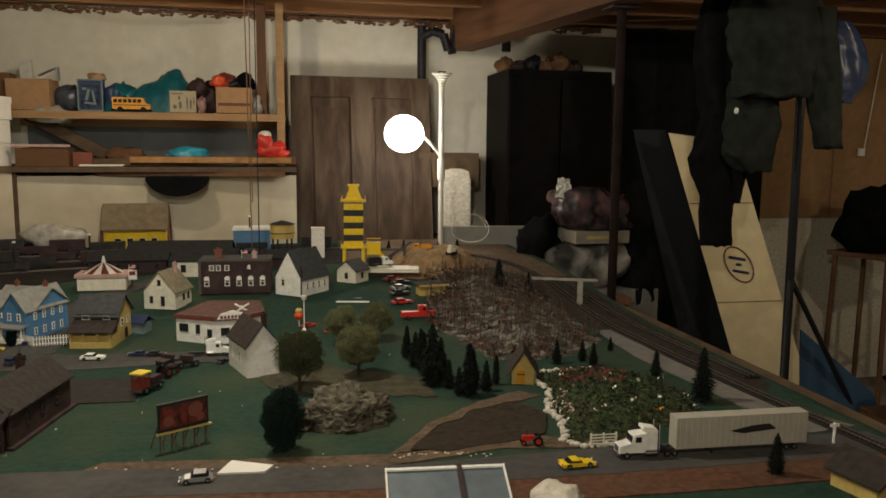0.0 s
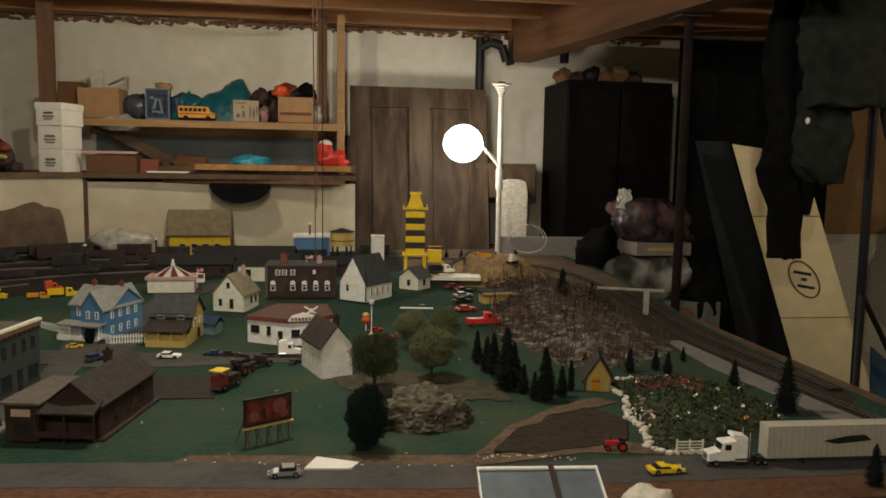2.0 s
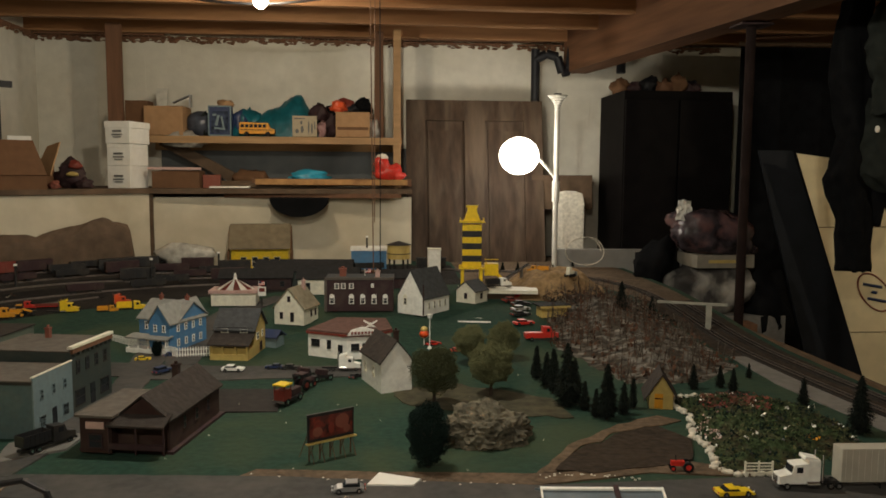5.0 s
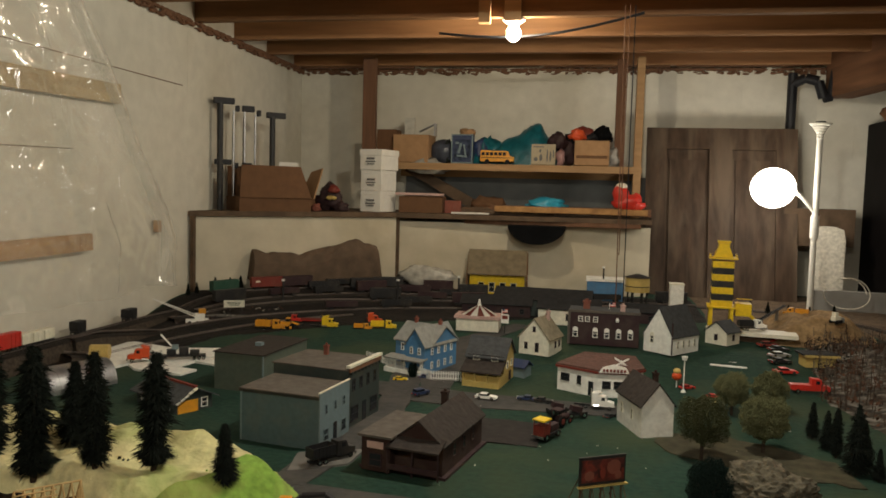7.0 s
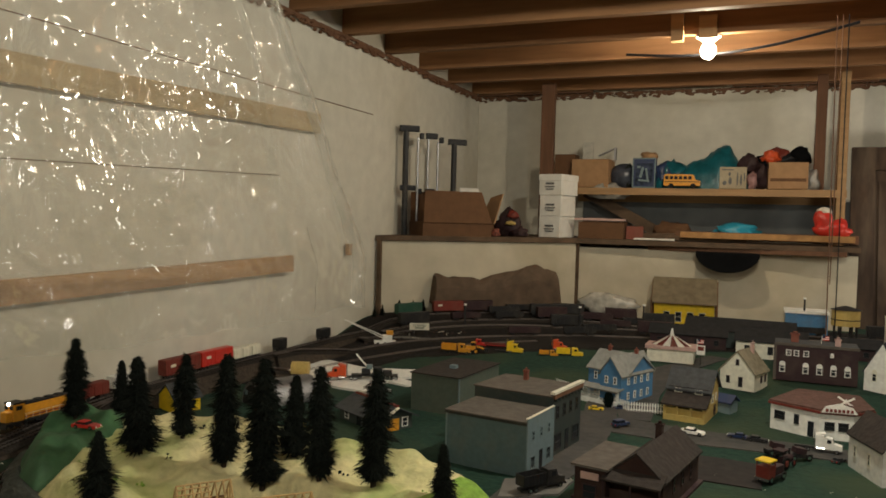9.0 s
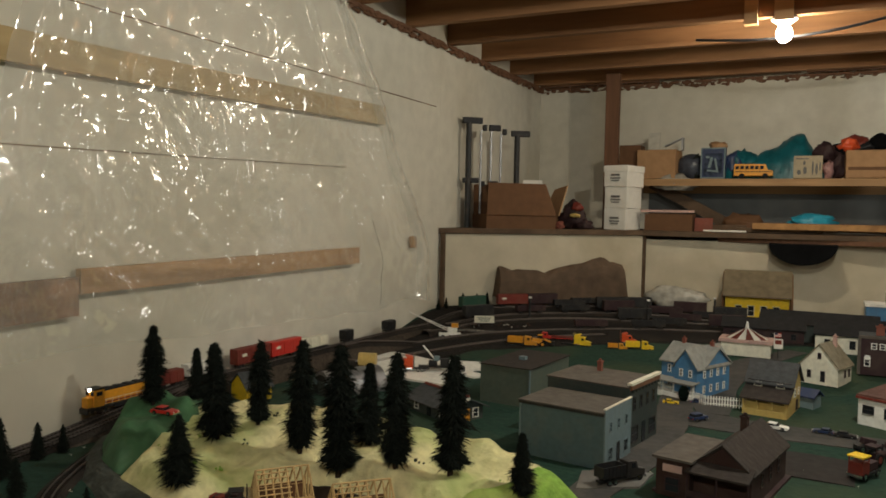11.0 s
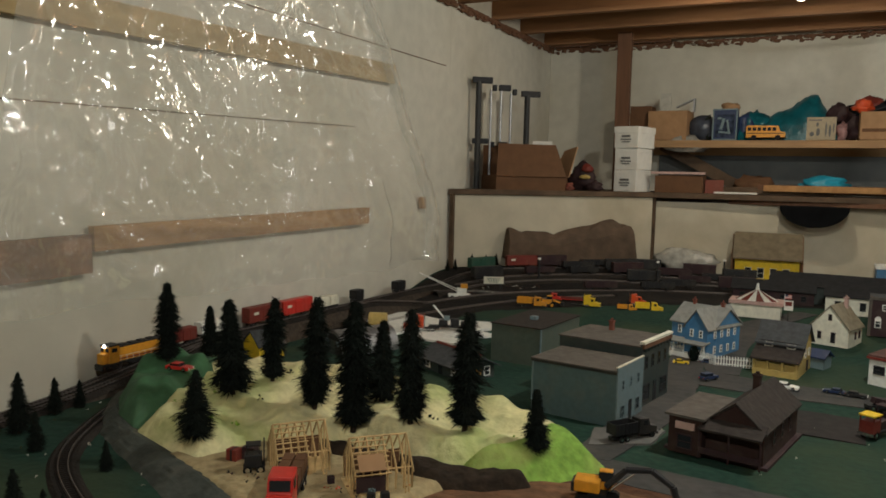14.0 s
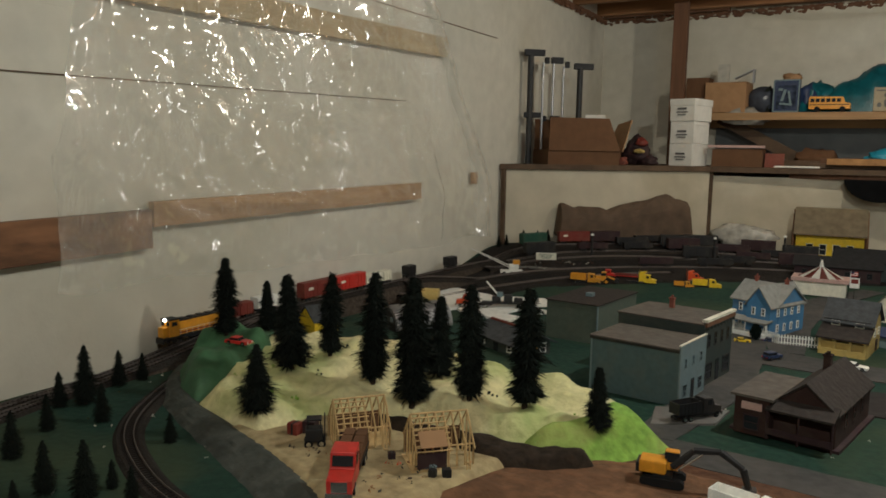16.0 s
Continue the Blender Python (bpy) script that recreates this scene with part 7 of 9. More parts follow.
bpart("cab", (0.01, 0, 0.032), (0.04, 0.026, 0.024), P_WHITE, c, bevel=0.001)
bpart("engine_house", (0.02, 0, 0.052), (0.028, 0.024, 0.018), P_AMBER, c)
bm = bmesh.new()
for sy in (-0.006, 0.006):
    for dz in (0, 0.01):
        tube(bm, (-0.01, sy, 0.03 + dz), (-0.17, sy * 0.4, 0.105 + dz * 0.3), 0.0011, None, 5)
for k in range(14):
    u, v = k / 14, (k + 1) / 14
    f = lambda t, sy, dz: (-0.01 - 0.16 * t, sy * (1 - 0.6 * t), 0.03 + 0.075 * t + dz * (1 - 0.7 * t))
    tube(bm, f(u, -0.006, 0), f(v, 0.006, 0.01), 0.0007, None, 4)
    tube(bm, f(u, 0.006, 0), f(v, -0.006, 0.01), 0.0007, None, 4)
part("boom", bm, P_WHITE, c)
wheels(c, (-0.03, 0.0, 0.03), 0.0135, 0.007)
# digger on the building site
c = thing("excavator", (-0.745, 1.245, 1.012), 8, "yellow model excavator with a black bent arm", "excavator")
for sy in (-0.018, 0.018):
    bm = bmesh.new()
    profile(bm, [(-0.034, 0.004), (-0.028, 0), (0.028, 0), (0.034, 0.004), (0.034, 0.010), (0.028, 0.014), (-0.028, 0.014), (-0.034, 0.010)], sy - 0.006, sy + 0.006)
    part("crawler_track", bm, RUBBER, c)
bpart("turntable", (0, 0, 0.016), (0.03, 0.03, 0.005), P_BLACK, c)
bpart("engine_house", (-0.016, 0, 0.029), (0.042, 0.036, 0.020), P_AMBER, c, bevel=0.003)
bpart("cab", (0.012, 0.010, 0.036), (0.022, 0.016, 0.032), P_AMBER, c, bevel=0.002)
bpart("cab_glass", (0.012, 0.010, 0.042), (0.0226, 0.0166, 0.016), GLASS, c)
bpart("counterweight", (-0.038, 0, 0.026), (0.008, 0.034, 0.016), P_BLACK, c, bevel=0.002)
pts = [(0.014, -0.006, 0.03), (0.045, -0.006, 0.062), (0.085, -0.006, 0.066), (0.118, -0.006, 0.044), (0.128, -0.006, 0.014)]
for p, q in zip(pts, pts[1:]):
    bm = bmesh.new()
    tube(bm, p, q, 0.0058, 0.0048, 6)
    part("boom", bm, P_BLACK, c)
tpart("ram", (0.022, -0.006, 0.026), (0.058, -0.006, 0.058), 0.0018, CHROME, c, seg=8)
bm = bmesh.new()
profile(bm, [(0.118, 0.014), (0.138, 0.016), (0.142, 0.004), (0.130, -0.002), (0.118, 0.002)], -0.016, 0.004)
part("bucket", bm, P_BLACK, c)
# red flatbed at the building plot
c = thing("timber_lorry", (-1.175, 0.985, 1.02), -62, "red model lorry loaded with brown timber", "lorry", "model lorries")
c.scale = (1.3, 1.3, 1.3)
cab_unit(c, 0.04, P_RED, 1.1)
bpart("deck", (-0.025, 0, 0.016), (0.085, 0.03, 0.004), P_BLACK, c)
for k in range(6):
    bpart("timber_bundle", (-0.05 + (k % 3) * 0.026, -0.008 + (k // 3) * 0.016, 0.028), (0.024, 0.014, 0.018), CARDDARK, c, bevel=0.001)
wheels(c, (0.055, -0.03, -0.048), 0.0135, 0.0075)
c = thing("forklift", (-1.30, 1.05, 1.02), 40, "black model forklift at the building plot", "forklift")
bpart("body", (0, 0, 0.022), (0.03, 0.024, 0.024), P_BLACK, c, bevel=0.002)
bpart("canopy", (0, 0, 0.05), (0.026, 0.024, 0.002), P_BLACK, c)
for sx in (-0.011, 0.011):
    for sy in (-0.01, 0.01):
        bpart("canopy_post", (sx, sy, 0.041), (0.0015, 0.0015, 0.018), P_BLACK, c)
for sy in (-0.006, 0.006):
    bpart("mast", (0.018, sy, 0.03), (0.002, 0.002, 0.055), P_BLACK, c)
wheels(c, (-0.01, 0.012), 0.0115, 0.0075)

# ---- trees and scenery ----
def conifer_meshes(seed, dense=15, fat=0.30, column=1.25, droop=0.2):
    """Trunk and crown of a pine one unit high: drooping sprays in many uneven layers."""
    rnd = random.Random(seed)
    bm = bmesh.new()
    tube(bm, (0, 0, 0), (0, 0, 0.95), 0.022, 0.004, 7)
    trunk = mesh_of("trunk", bm, TRUNK)
    verts, faces = [], []
    layers = [(k + rnd.uniform(-0.25, 0.25)) / dense for k in range(dense)]
    reach = [rnd.uniform(0.72, 1.22) for _ in layers]
    for k in range(dense * 190):
        i = min(int(rnd.random() ** 1.15 * dense), dense - 1)
        u = min(max(layers[i], 0.0), 1.0)
        r = (fat * (1 - u ** column) ** 0.75 * (0.72 if u < 0.06 else 1.0) + 0.018) * reach[i]
        a = rnd.uniform(0, math.tau)
        r *= 0.86 + 0.3 * noise.noise(Vector((math.cos(a) * 2.2, math.sin(a) * 2.2, u * 9 + seed)))
        z = 0.09 + 0.90 * u + rnd.gauss(0, 0.012)
        r0, r1 = r * rnd.uniform(0.05, 0.6), r * rnd.uniform(0.6, 1.3)
        a1, w = a + rnd.gauss(0, 0.16), rnd.uniform(0.0035, 0.0075)
        p0, p1 = Vector((r0 * math.cos(a), r0 * math.sin(a), z + 0.012)), Vector((r1 * math.cos(a1), r1 * math.sin(a1), z - droop * r1 + rnd.gauss(0, 0.016)))
        side = Vector((-math.sin(a), math.cos(a), rnd.uniform(-1.2, 1.2))).normalized() * w
        mid = p0.lerp(p1, 0.55)
        n = len(verts)
        verts += [p0, mid + side, p1, mid - side]
        faces.append((n, n + 1, n + 2, n + 3))
    rings = 14
    for k in range(rings):
        u = k / (rings - 1)
        r = 0.5 * (fat * (1 - u ** column) ** 0.75 + 0.012)
        verts += [Vector((r * math.cos(q / 7 * math.tau), r * math.sin(q / 7 * math.tau), 0.10 + 0.88 * u)) for q in range(7)]
    n = len(verts) - rings * 7
    for k in range(rings - 1):
        faces += [(n + k * 7 + q, n + k * 7 + (q + 1) % 7, n + (k + 1) * 7 + (q + 1) % 7, n + (k + 1) * 7 + q) for q in range(7)]
    crown = bpy.data.meshes.new("crown")
    crown.from_pydata([tuple(v) for v in verts], [], faces)
    crown.materials.append(NEEDLE)
    return trunk, crown


PINES = [conifer_meshes(s, d, f, c) for s, d, f, c in ((1, 24, 0.135, 1.8), (2, 24, 0.12, 2.6), (3, 26, 0.165, 1.4), (4, 18, 0.23, 1.05))]


def pine(x, y, z, h, kind, label, group, lean=0.0, wide=1.0):
    t = thing("pine_tree", (x, y, z), random.uniform(0, 360), label, "tree", group)
    t.rotation_euler.x = radians(lean)
    for name, me in zip(("trunk", "crown"), PINES[kind]):
        shared(name, me, t, scale=(h * wide, h * wide, h))


def hill_z(x, y):
    return ground(x, y) + max(0.0, rise(x, y, HILL, 0.062, 0.07, 0.032, 11), rise(x, y, MOSSBANK, 0.072, 0.05, 0.034, 13)) - 0.004


car((-1.715, 1.290, hill_z(-1.715, 1.290) + 0.004), 8, P_RED, "red model car up on the green bank", 0.06, "saloon")
for x, y, h in ((-1.835, 1.37, 0.20), (-1.82, 1.50, 0.135), (-1.525, 1.25, 0.208), (-1.502, 1.35, 0.192), (-1.335, 1.275, 0.23), (-1.235, 1.265, 0.262), (-1.275, 1.436, 0.185), (-1.115, 1.275, 0.225), (-1.02, 1.315, 0.232), (-0.885, 1.332, 0.126)):
    pine(x, y, hill_z(x, y), h, random.choice((0, 1, 2)), "tall dark model pine on the sandy hill", "pines on the hill", random.uniform(-3, 3), 1.18)
pine(-1.452, 1.07, hill_z(-1.452, 1.07), 0.135, 3, "broad dark model pine at the hill's edge", "pines on the hill", 0.0, 1.35)
for x, y, h in ((-1.875, 1.013, 0.13), (-1.902, 0.973, 0.079), (-1.728, 0.769, 0.088), (-1.922, 1.13, 0.086), (-1.916, 1.188, 0.068), (-1.755, 0.964, 0.082), (-1.56, 0.961, 0.06), (-1.553, 0.714, 0.09), (-1.483, 0.734, 0.10), (-1.485, 0.783, 0.05), (-1.424, 0.771, 0.058), (-1.53, 0.652, 0.055), (-1.626, 0.666, 0.08), (-1.848, 0.79, 0.07), (-1.80, 0.88, 0.075), (-1.66, 0.62, 0.08), (-1.75, 0.66, 0.07)):
    pine(x, y, 0.998, h, 3, "small dark green model pine near the track", "small pines by the track")
for x, y, h in ((-2.0, 3.22, 0.056), (-1.985, 3.27, 0.055), (-1.94, 3.36, 0.07), (-1.89, 3.41, 0.066), (-1.85, 3.44, 0.072), (-1.78, 3.50, 0.05), (-1.60, 3.62, 0.05), (-0.78, 3.87, 0.055), (-0.66, 3.87, 0.06)):
    pine(x, y, ground(x, y), h, 3, "tiny dark model pine at the far edge", "far small pines")
for x, y, h in ((0.736, 1.954, 0.071), (0.816, 1.968, 0.064), (0.829, 1.92, 0.068), (0.94, 2.057, 0.045), (0.948, 1.792, 0.075), (0.961, 1.588, 0.135), (0.823, 2.838, 0.14), (0.955, 2.87, 0.075), (0.877, 1.191, 0.08), (0.62, 3.9, 0.06), (0.70, 3.85, 0.055), (0.78, 3.8, 0.06), (0.55, 3.95, 0.055), (0.86, 3.72, 0.08)):
    pine(x, y, ground(x, y), h, 3, "small dark model pine beside the flower bed and line", "small pines along the line")
for x, y, h in ((0.341, 2.083, 0.097), (0.355, 1.94, 0.121), (0.364, 1.829, 0.161), (0.399, 1.795, 0.075), (0.433, 1.727, 0.134), (0.483, 1.757, 0.08), (0.411, 1.74, 0.072), (0.35, 1.995, 0.10), (0.396, 1.882, 0.11), (0.52, 1.80, 0.08), (0.46, 1.80, 0.10), (0.38, 2.03, 0.09)):
    pine(x, y, ground(x, y), h, random.choice((0, 2, 3)), "dark model pine in the clump by the shed", "pine clump by the shed")


def leafy_meshes(seed, clumps=420, flat=0.85):
    """Trunk and crown of a round tree one unit high: many small tilted leaf tufts with gaps."""
    rnd = random.Random(seed)
    bm = bmesh.new()
    tube(bm, (0, 0, 0), (0, 0, 0.42), 0.035, 0.022, 8)
    for k in range(9):
        a, e = rnd.uniform(0, math.tau), rnd.uniform(0.5, 1.2)
        s = Vector((0, 0, rnd.uniform(0.28, 0.44)))
        q = s + Vector((math.cos(a) * math.cos(e), math.sin(a) * math.cos(e), math.sin(e))) * rnd.uniform(0.25, 0.42)
        tube(bm, s, q, 0.016, 0.005, 6)
    trunk = mesh_of("trunk", bm, TRUNK)
    verts, faces = [], []
    for k in range(clumps * 62):
        d = Vector((rnd.gauss(0, 1), rnd.gauss(0, 1), rnd.gauss(0, 1))).normalized()
        r = (rnd.random() ** 0.22) * (0.41 + 0.13 * noise.noise(d * 2.6 + Vector((seed, 0, 0))) + 0.05 * noise.noise(d * 7))
        c = Vector((0, 0, 0.62)) + Vector((d.x * r, d.y * r, d.z * r * flat))
        u = Vector((rnd.gauss(0, 1), rnd.gauss(0, 1), rnd.gauss(0, 1))).normalized()
        v = u.orthogonal().normalized()
        s = rnd.uniform(0.006, 0.013)
        i = len(verts)
        verts += [c + u * s, c + v * s, c - u * s, c - v * s * 0.8]
        faces.append((i, i + 1, i + 2, i + 3))
    me = bpy.data.meshes.new("crown")
    me.from_pydata([tuple(v) for v in verts], [], faces)
    return trunk, me


for k, (x, y, h, mat, label) in enumerate(((0.039, 1.843, 0.145, LEAF, "round olive green model tree by the white house"), (0.191, 1.929, 0.135, LEAF, "round olive green model tree"), (0.175, 2.25, 0.115, LEAF, "round dull green model tree"), (0.283, 2.29, 0.115, LEAF, "round dull green model tree by the car row"), (-0.001, 1.464, 0.128, NEEDLE2, "dense dark blue green model bush tree"), (-0.77, 2.40, 0.05, NEEDLE2, "small dark tree before the blue house"))):
    tr, cr = leafy_meshes(30 + k, 420 if mat is LEAF else 480, 0.92 if mat is LEAF else 1.1)
    cr.materials.append(mat)
    t = thing("leafy_tree", (x, y, ground(x, y)), random.uniform(0, 360), label, "tree", "round model trees")
    fat = 1.0 if mat is LEAF else 0.74
    shared("trunk", tr, t, scale=(h, h, h))
    shared("crown", cr, t, (0, 0, 0.0 if mat is LEAF else -0.13 * h), scale=(h * fat, h * fat, h * 1.04))

# burnt forest
rnd = random.Random(8)
sticks = [bmesh.new() for _ in range(3)]
n = 0
while n < 480:
    x, y = rnd.uniform(0.45, 1.0), rnd.uniform(2.0, 3.3)
    if not inside(x, y, FOREST):
        continue
    n += 1
    z = ground(x, y) + max(0.0, rise(x, y, FOREST, 0.05, 0.3, 0.016, 3)) - 0.003
    h = rnd.uniform(0.02, 0.088)
    bm = sticks[rnd.choice((0, 0, 1, 2, 2))]
    top = Vector((x + rnd.gauss(0, 0.006), y + rnd.gauss(0, 0.006), z + h))
    tube(bm, (x, y, z), top, 0.0016, 0.0006, 5)
    for q in range(rnd.randint(3, 7)):
        u = rnd.uniform(0.35, 0.95)
        s = Vector((x, y, z)).lerp(top, u)
        e = s + Vector((rnd.gauss(0, 0.010), rnd.gauss(0, 0.010), rnd.uniform(0.002, 0.012)))
        tube(bm, s, e, 0.0008, 0.0004, 3)
for bm, mat, label in zip(sticks, (TRUNK, RUST, GREYTWIG), ("bare black burnt model trees", "rust brown dead model trees", "pale grey dead model trees")):
    solid("dead_trees", bm, mat, label, "dead trees", kind="stuff")
verts, faces = [], []
for k in range(1500):
    x, y = rnd.uniform(0.45, 1.0), rnd.uniform(2.0, 3.3)
    if not inside(x, y, FOREST) or noise.noise(Vector((x * 9, y * 9, 3))) < -0.05:
        continue
    z = ground(x, y) + max(0.0, rise(x, y, FOREST, 0.05, 0.3, 0.016, 3)) + rnd.uniform(0, 0.022)
    u = Vector((rnd.gauss(0, 1), rnd.gauss(0, 1), rnd.gauss(0, 1))).normalized()
    v = u.orthogonal()
    s, c, i = rnd.uniform(0.003, 0.008), Vector((x, y, z)), len(verts)
    verts += [c + u * s, c + v * s, c - u * s, c - v * s]
    faces.append((i, i + 1, i + 2, i + 3))
me = bpy.data.meshes.new("dead_brush")
me.from_pydata([tuple(v) for v in verts], [], faces)
me.materials.append(RUST)
tagged(new("dead_brush", me), "rust brown dead brush on the forest floor", "brush", kind="stuff")


def scatter(name, pts, count, mats, size, label, seed, lift=0.0, extra=None):
    """Small tufts over an area, one object for each colour."""
    rnd = random.Random(seed)
    xs, ys = [p[0] for p in pts], [p[1] for p in pts]
    for m, (mat, share) in enumerate(mats):
        verts, faces, k = [], [], 0
        while k < count * share:
            x, y = rnd.uniform(min(xs), max(xs)), rnd.uniform(min(ys), max(ys))
            if not inside(x, y, pts):
                continue
            k += 1
            z = ground(x, y) + (extra(x, y) if extra else 0) + lift
            for q in range(5):
                u = Vector((rnd.gauss(0, 1), rnd.gauss(0, 1), rnd.gauss(0, 1))).normalized()
                v = u.orthogonal().normalized()
                s = rnd.uniform(0.5, 1.0) * size
                c = Vector((x + rnd.gauss(0, size * 0.6), y + rnd.gauss(0, size * 0.6), z + abs(rnd.gauss(0, size * 0.6))))
                i = len(verts)
                verts += [c + u * s * 0.6, c + v * s * 0.6, c - u * s * 0.6, c - v * s * 0.6]
                faces.append((i, i + 1, i + 2, i + 3))
        me = bpy.data.meshes.new(name)
        me.from_pydata([tuple(v) for v in verts], [], faces)
        me.materials.append(mat)
        tagged(new(name, me), label, "scatter", kind="stuff")


bed_rise = lambda x, y: max(0.0, rise(x, y, BED, 0.028, 0.07, 0.02, 18))
scatter("bed_foliage", BED, 1900, ((LEAF, 0.10), (BEDGREEN, 0.62), (NEEDLE2, 0.28)), 0.0055, "dense dark green foam plants", 41, extra=bed_rise)
scatter("bed_flowers", BED, 26, ((P_WHITE, 0.5), (P_AMBER, 0.06), (P_BLACK, 0.44)), 0.006, "small white flowers and dark tufts", 42, 0.008, bed_rise)
scatter("bed_flowers", [(0.66, 1.72), (0.70, 1.83), (0.80, 1.84), (0.86, 1.76), (0.78, 1.66)], 170, ((P_MAROON, 0.35), (RUST, 0.65)), 0.006, "dark red flowers in a patch", 49, 0.004, bed_rise)
scatter("bed_stones", [(0.60, 1.50), (0.585, 1.60), (0.64, 1.70), (0.67, 1.66), (0.625, 1.54)], 24, ((P_PINK, 0.7), (P_WHITE, 0.3)), 0.005, "pinkish white stones at the bed's corner", 50, 0.004, bed_rise)
scatter("forest_brush", [(0.52, 2.65), (0.58, 3.1), (0.72, 3.35), (0.98, 3.05), (0.98, 2.62), (0.75, 2.75)], 420, ((NEEDLE, 0.4), (TRUNK, 0.4), (RUST, 0.2)), 0.008, "dark tangled brush at the forest's back", 48, 0.02)
hill_rise = lambda x, y: max(0.0, rise(x, y, HILL, 0.062, 0.07, 0.032, 11))
scatter("hill_scrub", HILL, 26, ((NEEDLE2, 0.5), (LIME, 0.5)), 0.008, "dark and lime scrub on the hill", 43, extra=hill_rise)
scatter("board_litter", [(-0.9, 1.44), (0.5, 1.40), (0.5, 2.2), (-0.6, 2.2)], 26, ((PLASTERW, 1.0),), 0.0025, "pale crumbs on the green ground", 44)
scatter("ground_litter", [(-1.95, 0.6), (-1.2, 0.75), (-1.5, 1.0), (-1.95, 1.3)], 30, ((PLASTERW, 0.6), (LEAF, 0.4)), 0.003, "pale crumbs beside the branch line", 45)
scatter("slope_shrubs", [(-0.96, 0.98), (-0.75, 1.05), (-0.64, 1.14), (-0.66, 1.03), (-0.8, 0.92)], 420, ((BEDGREEN, 0.6), (NEEDLE2, 0.4)), 0.009, "dark green shrubs by the building site", 46, 0.015)
scatter("plot_litter", [(-1.36, 1.03), (-1.24, 0.96), (-1.10, 0.93), (-1.04, 1.05), (-1.02, 1.12), (-1.2, 1.04)], 34, ((P_BLACK, 0.35), (P_BROWN, 0.3), (CARD, 0.25), (P_ORANGE, 0.1)), 0.004, "small bits of timber and scrap on the plot", 51, 0.024)
scatter("yard_scrap", [(-1.9, 2.75), (-1.7, 3.0), (-1.55, 3.25), (-1.8, 3.2)], 60, ((P_BROWN, 0.5), (PLASTERW, 0.2), (RUST, 0.3)), 0.008, "scrap and rubble beside the yard tracks", 47)
# white plaster edging round the bed
bm = bmesh.new()
edge = smooth_path([(0.80, 1.885), (0.66, 1.88), (0.625, 1.80), (0.63, 1.72), (0.585, 1.60), (0.59, 1.52), (0.575, 1.47), (0.555, 1.40), (0.60, 1.375), (0.68, 1.375)], 0.012)
for p in edge:
    ball(bm, (p.x + random.uniform(-0.006, 0.006), p.y + random.uniform(-0.006, 0.006), 1.004), (random.uniform(0.005, 0.011), random.uniform(0.005, 0.010), random.uniform(0.004, 0.008)), 1)
solid("bed_edging", bm, PLASTERW, "lumpy white plaster edging of the flower bed", "edging", kind="stuff")
bm = bmesh.new()
for p in smooth_path([(0.20, 1.395), (0.26, 1.40), (0.33, 1.385), (0.40, 1.37)], 0.008) + [q for q in smooth_path([(-0.33, 1.436), (-0.1, 1.39), (0.15, 1.362)], 0.018) if random.random() < 0.4]:
    ball(bm, (p.x + random.uniform(-0.008, 0.008), p.y + random.uniform(-0.008, 0.008), 1.002), (random.uniform(0.0015, 0.0045), 0.0025, 0.002), 1)
solid("verge_stones", bm, PLASTERW, "small pale stones along the verge", "stones", kind="stuff")
# big rock
bm = bmesh.new()
ball(bm, (0, 0, 0), 1.0, 5)
for v in bm.verts:
    d = v.co.copy()
    k = 1 + 0.28 * noise.noise(d * 1.8 + Vector((4, 0, 0))) + 0.20 * abs(noise.noise(d * 4.3)) + 0.15 * abs(noise.noise(d * 10)) + 0.09 * noise.noise(d * 22)
    v.co = Vector((d.x * 0.092 * k, d.y * 0.075 * k, max(-0.008, d.z * 0.062 * k)))
solid("boulder", bm, ROCK, "large rough grey plaster boulder", "rock", at=(0.128, 1.62, 1.004))
bm = bmesh.new()
ball(bm, (0, 0, 0), 1.0, 4)
for v in bm.verts:
    d = v.co.copy()
    k = 1 + 0.25 * noise.noise(d * 2 + Vector((9, 0, 0))) + 0.1 * noise.noise(d * 7)
    v.co = Vector((d.x * 0.05 * k, d.y * 0.04 * k, max(-0.005, d.z * 0.04 * k)))
solid("cream_rock", bm, PLASTERW, "rounded cream plaster rock before the road", "rock", at=(0.44, 1.15, 1.0), smooth=True)
# bank cliffs behind the building plot
mound("earth_bank", [(-1.30, 1.185), (-1.14, 1.165), (-1.0, 1.155), (-0.90, 1.185), (-0.84, 1.235), (-0.88, 1.28), (-0.97, 1.245), (-1.12, 1.225), (-1.28, 1.235)], 0.038, 0.022, DARKEARTH, "crumbled dark brown earth bank under the hill", "bank", rough=0.022, seed=23, cell=0.006)

# billboard
b = thing("billboard", (-0.192, 1.528, 1.0), 30, "dark model billboard on timber trestles", "billboard")
bpart("board", (0, 0, 0.066), (0.102, 0.004, 0.054), P_BLACK, b)
bpart("poster", (0, -0.0028, 0.067), (0.094, 0.0015, 0.044), material("dark_red_poster", (0.05, 0.018, 0.016), 0.5, vary=0.9, scale=26, stain=(0.22, 0.04, 0.025), stain_amount=0.8, stain_scale=45), b)
bpart("ledge", (0, -0.004, 0.037), (0.110, 0.008, 0.0025), P_YELLOW, b)
for dx, dz, w, hh in ((-0.030, 0.058, 0.011, 0.010), (0.024, 0.072, 0.016, 0.015), (0.034, 0.055, 0.008, 0.009), (0.0, 0.062, 0.007, 0.012)):
    bm = bmesh.new()
    ball(bm, (dx, -0.0036, dz), (w, 0.0006, hh), 2)
    part("picture_shape", bm, CHIMBRICK if dx else P_MAROON, b)
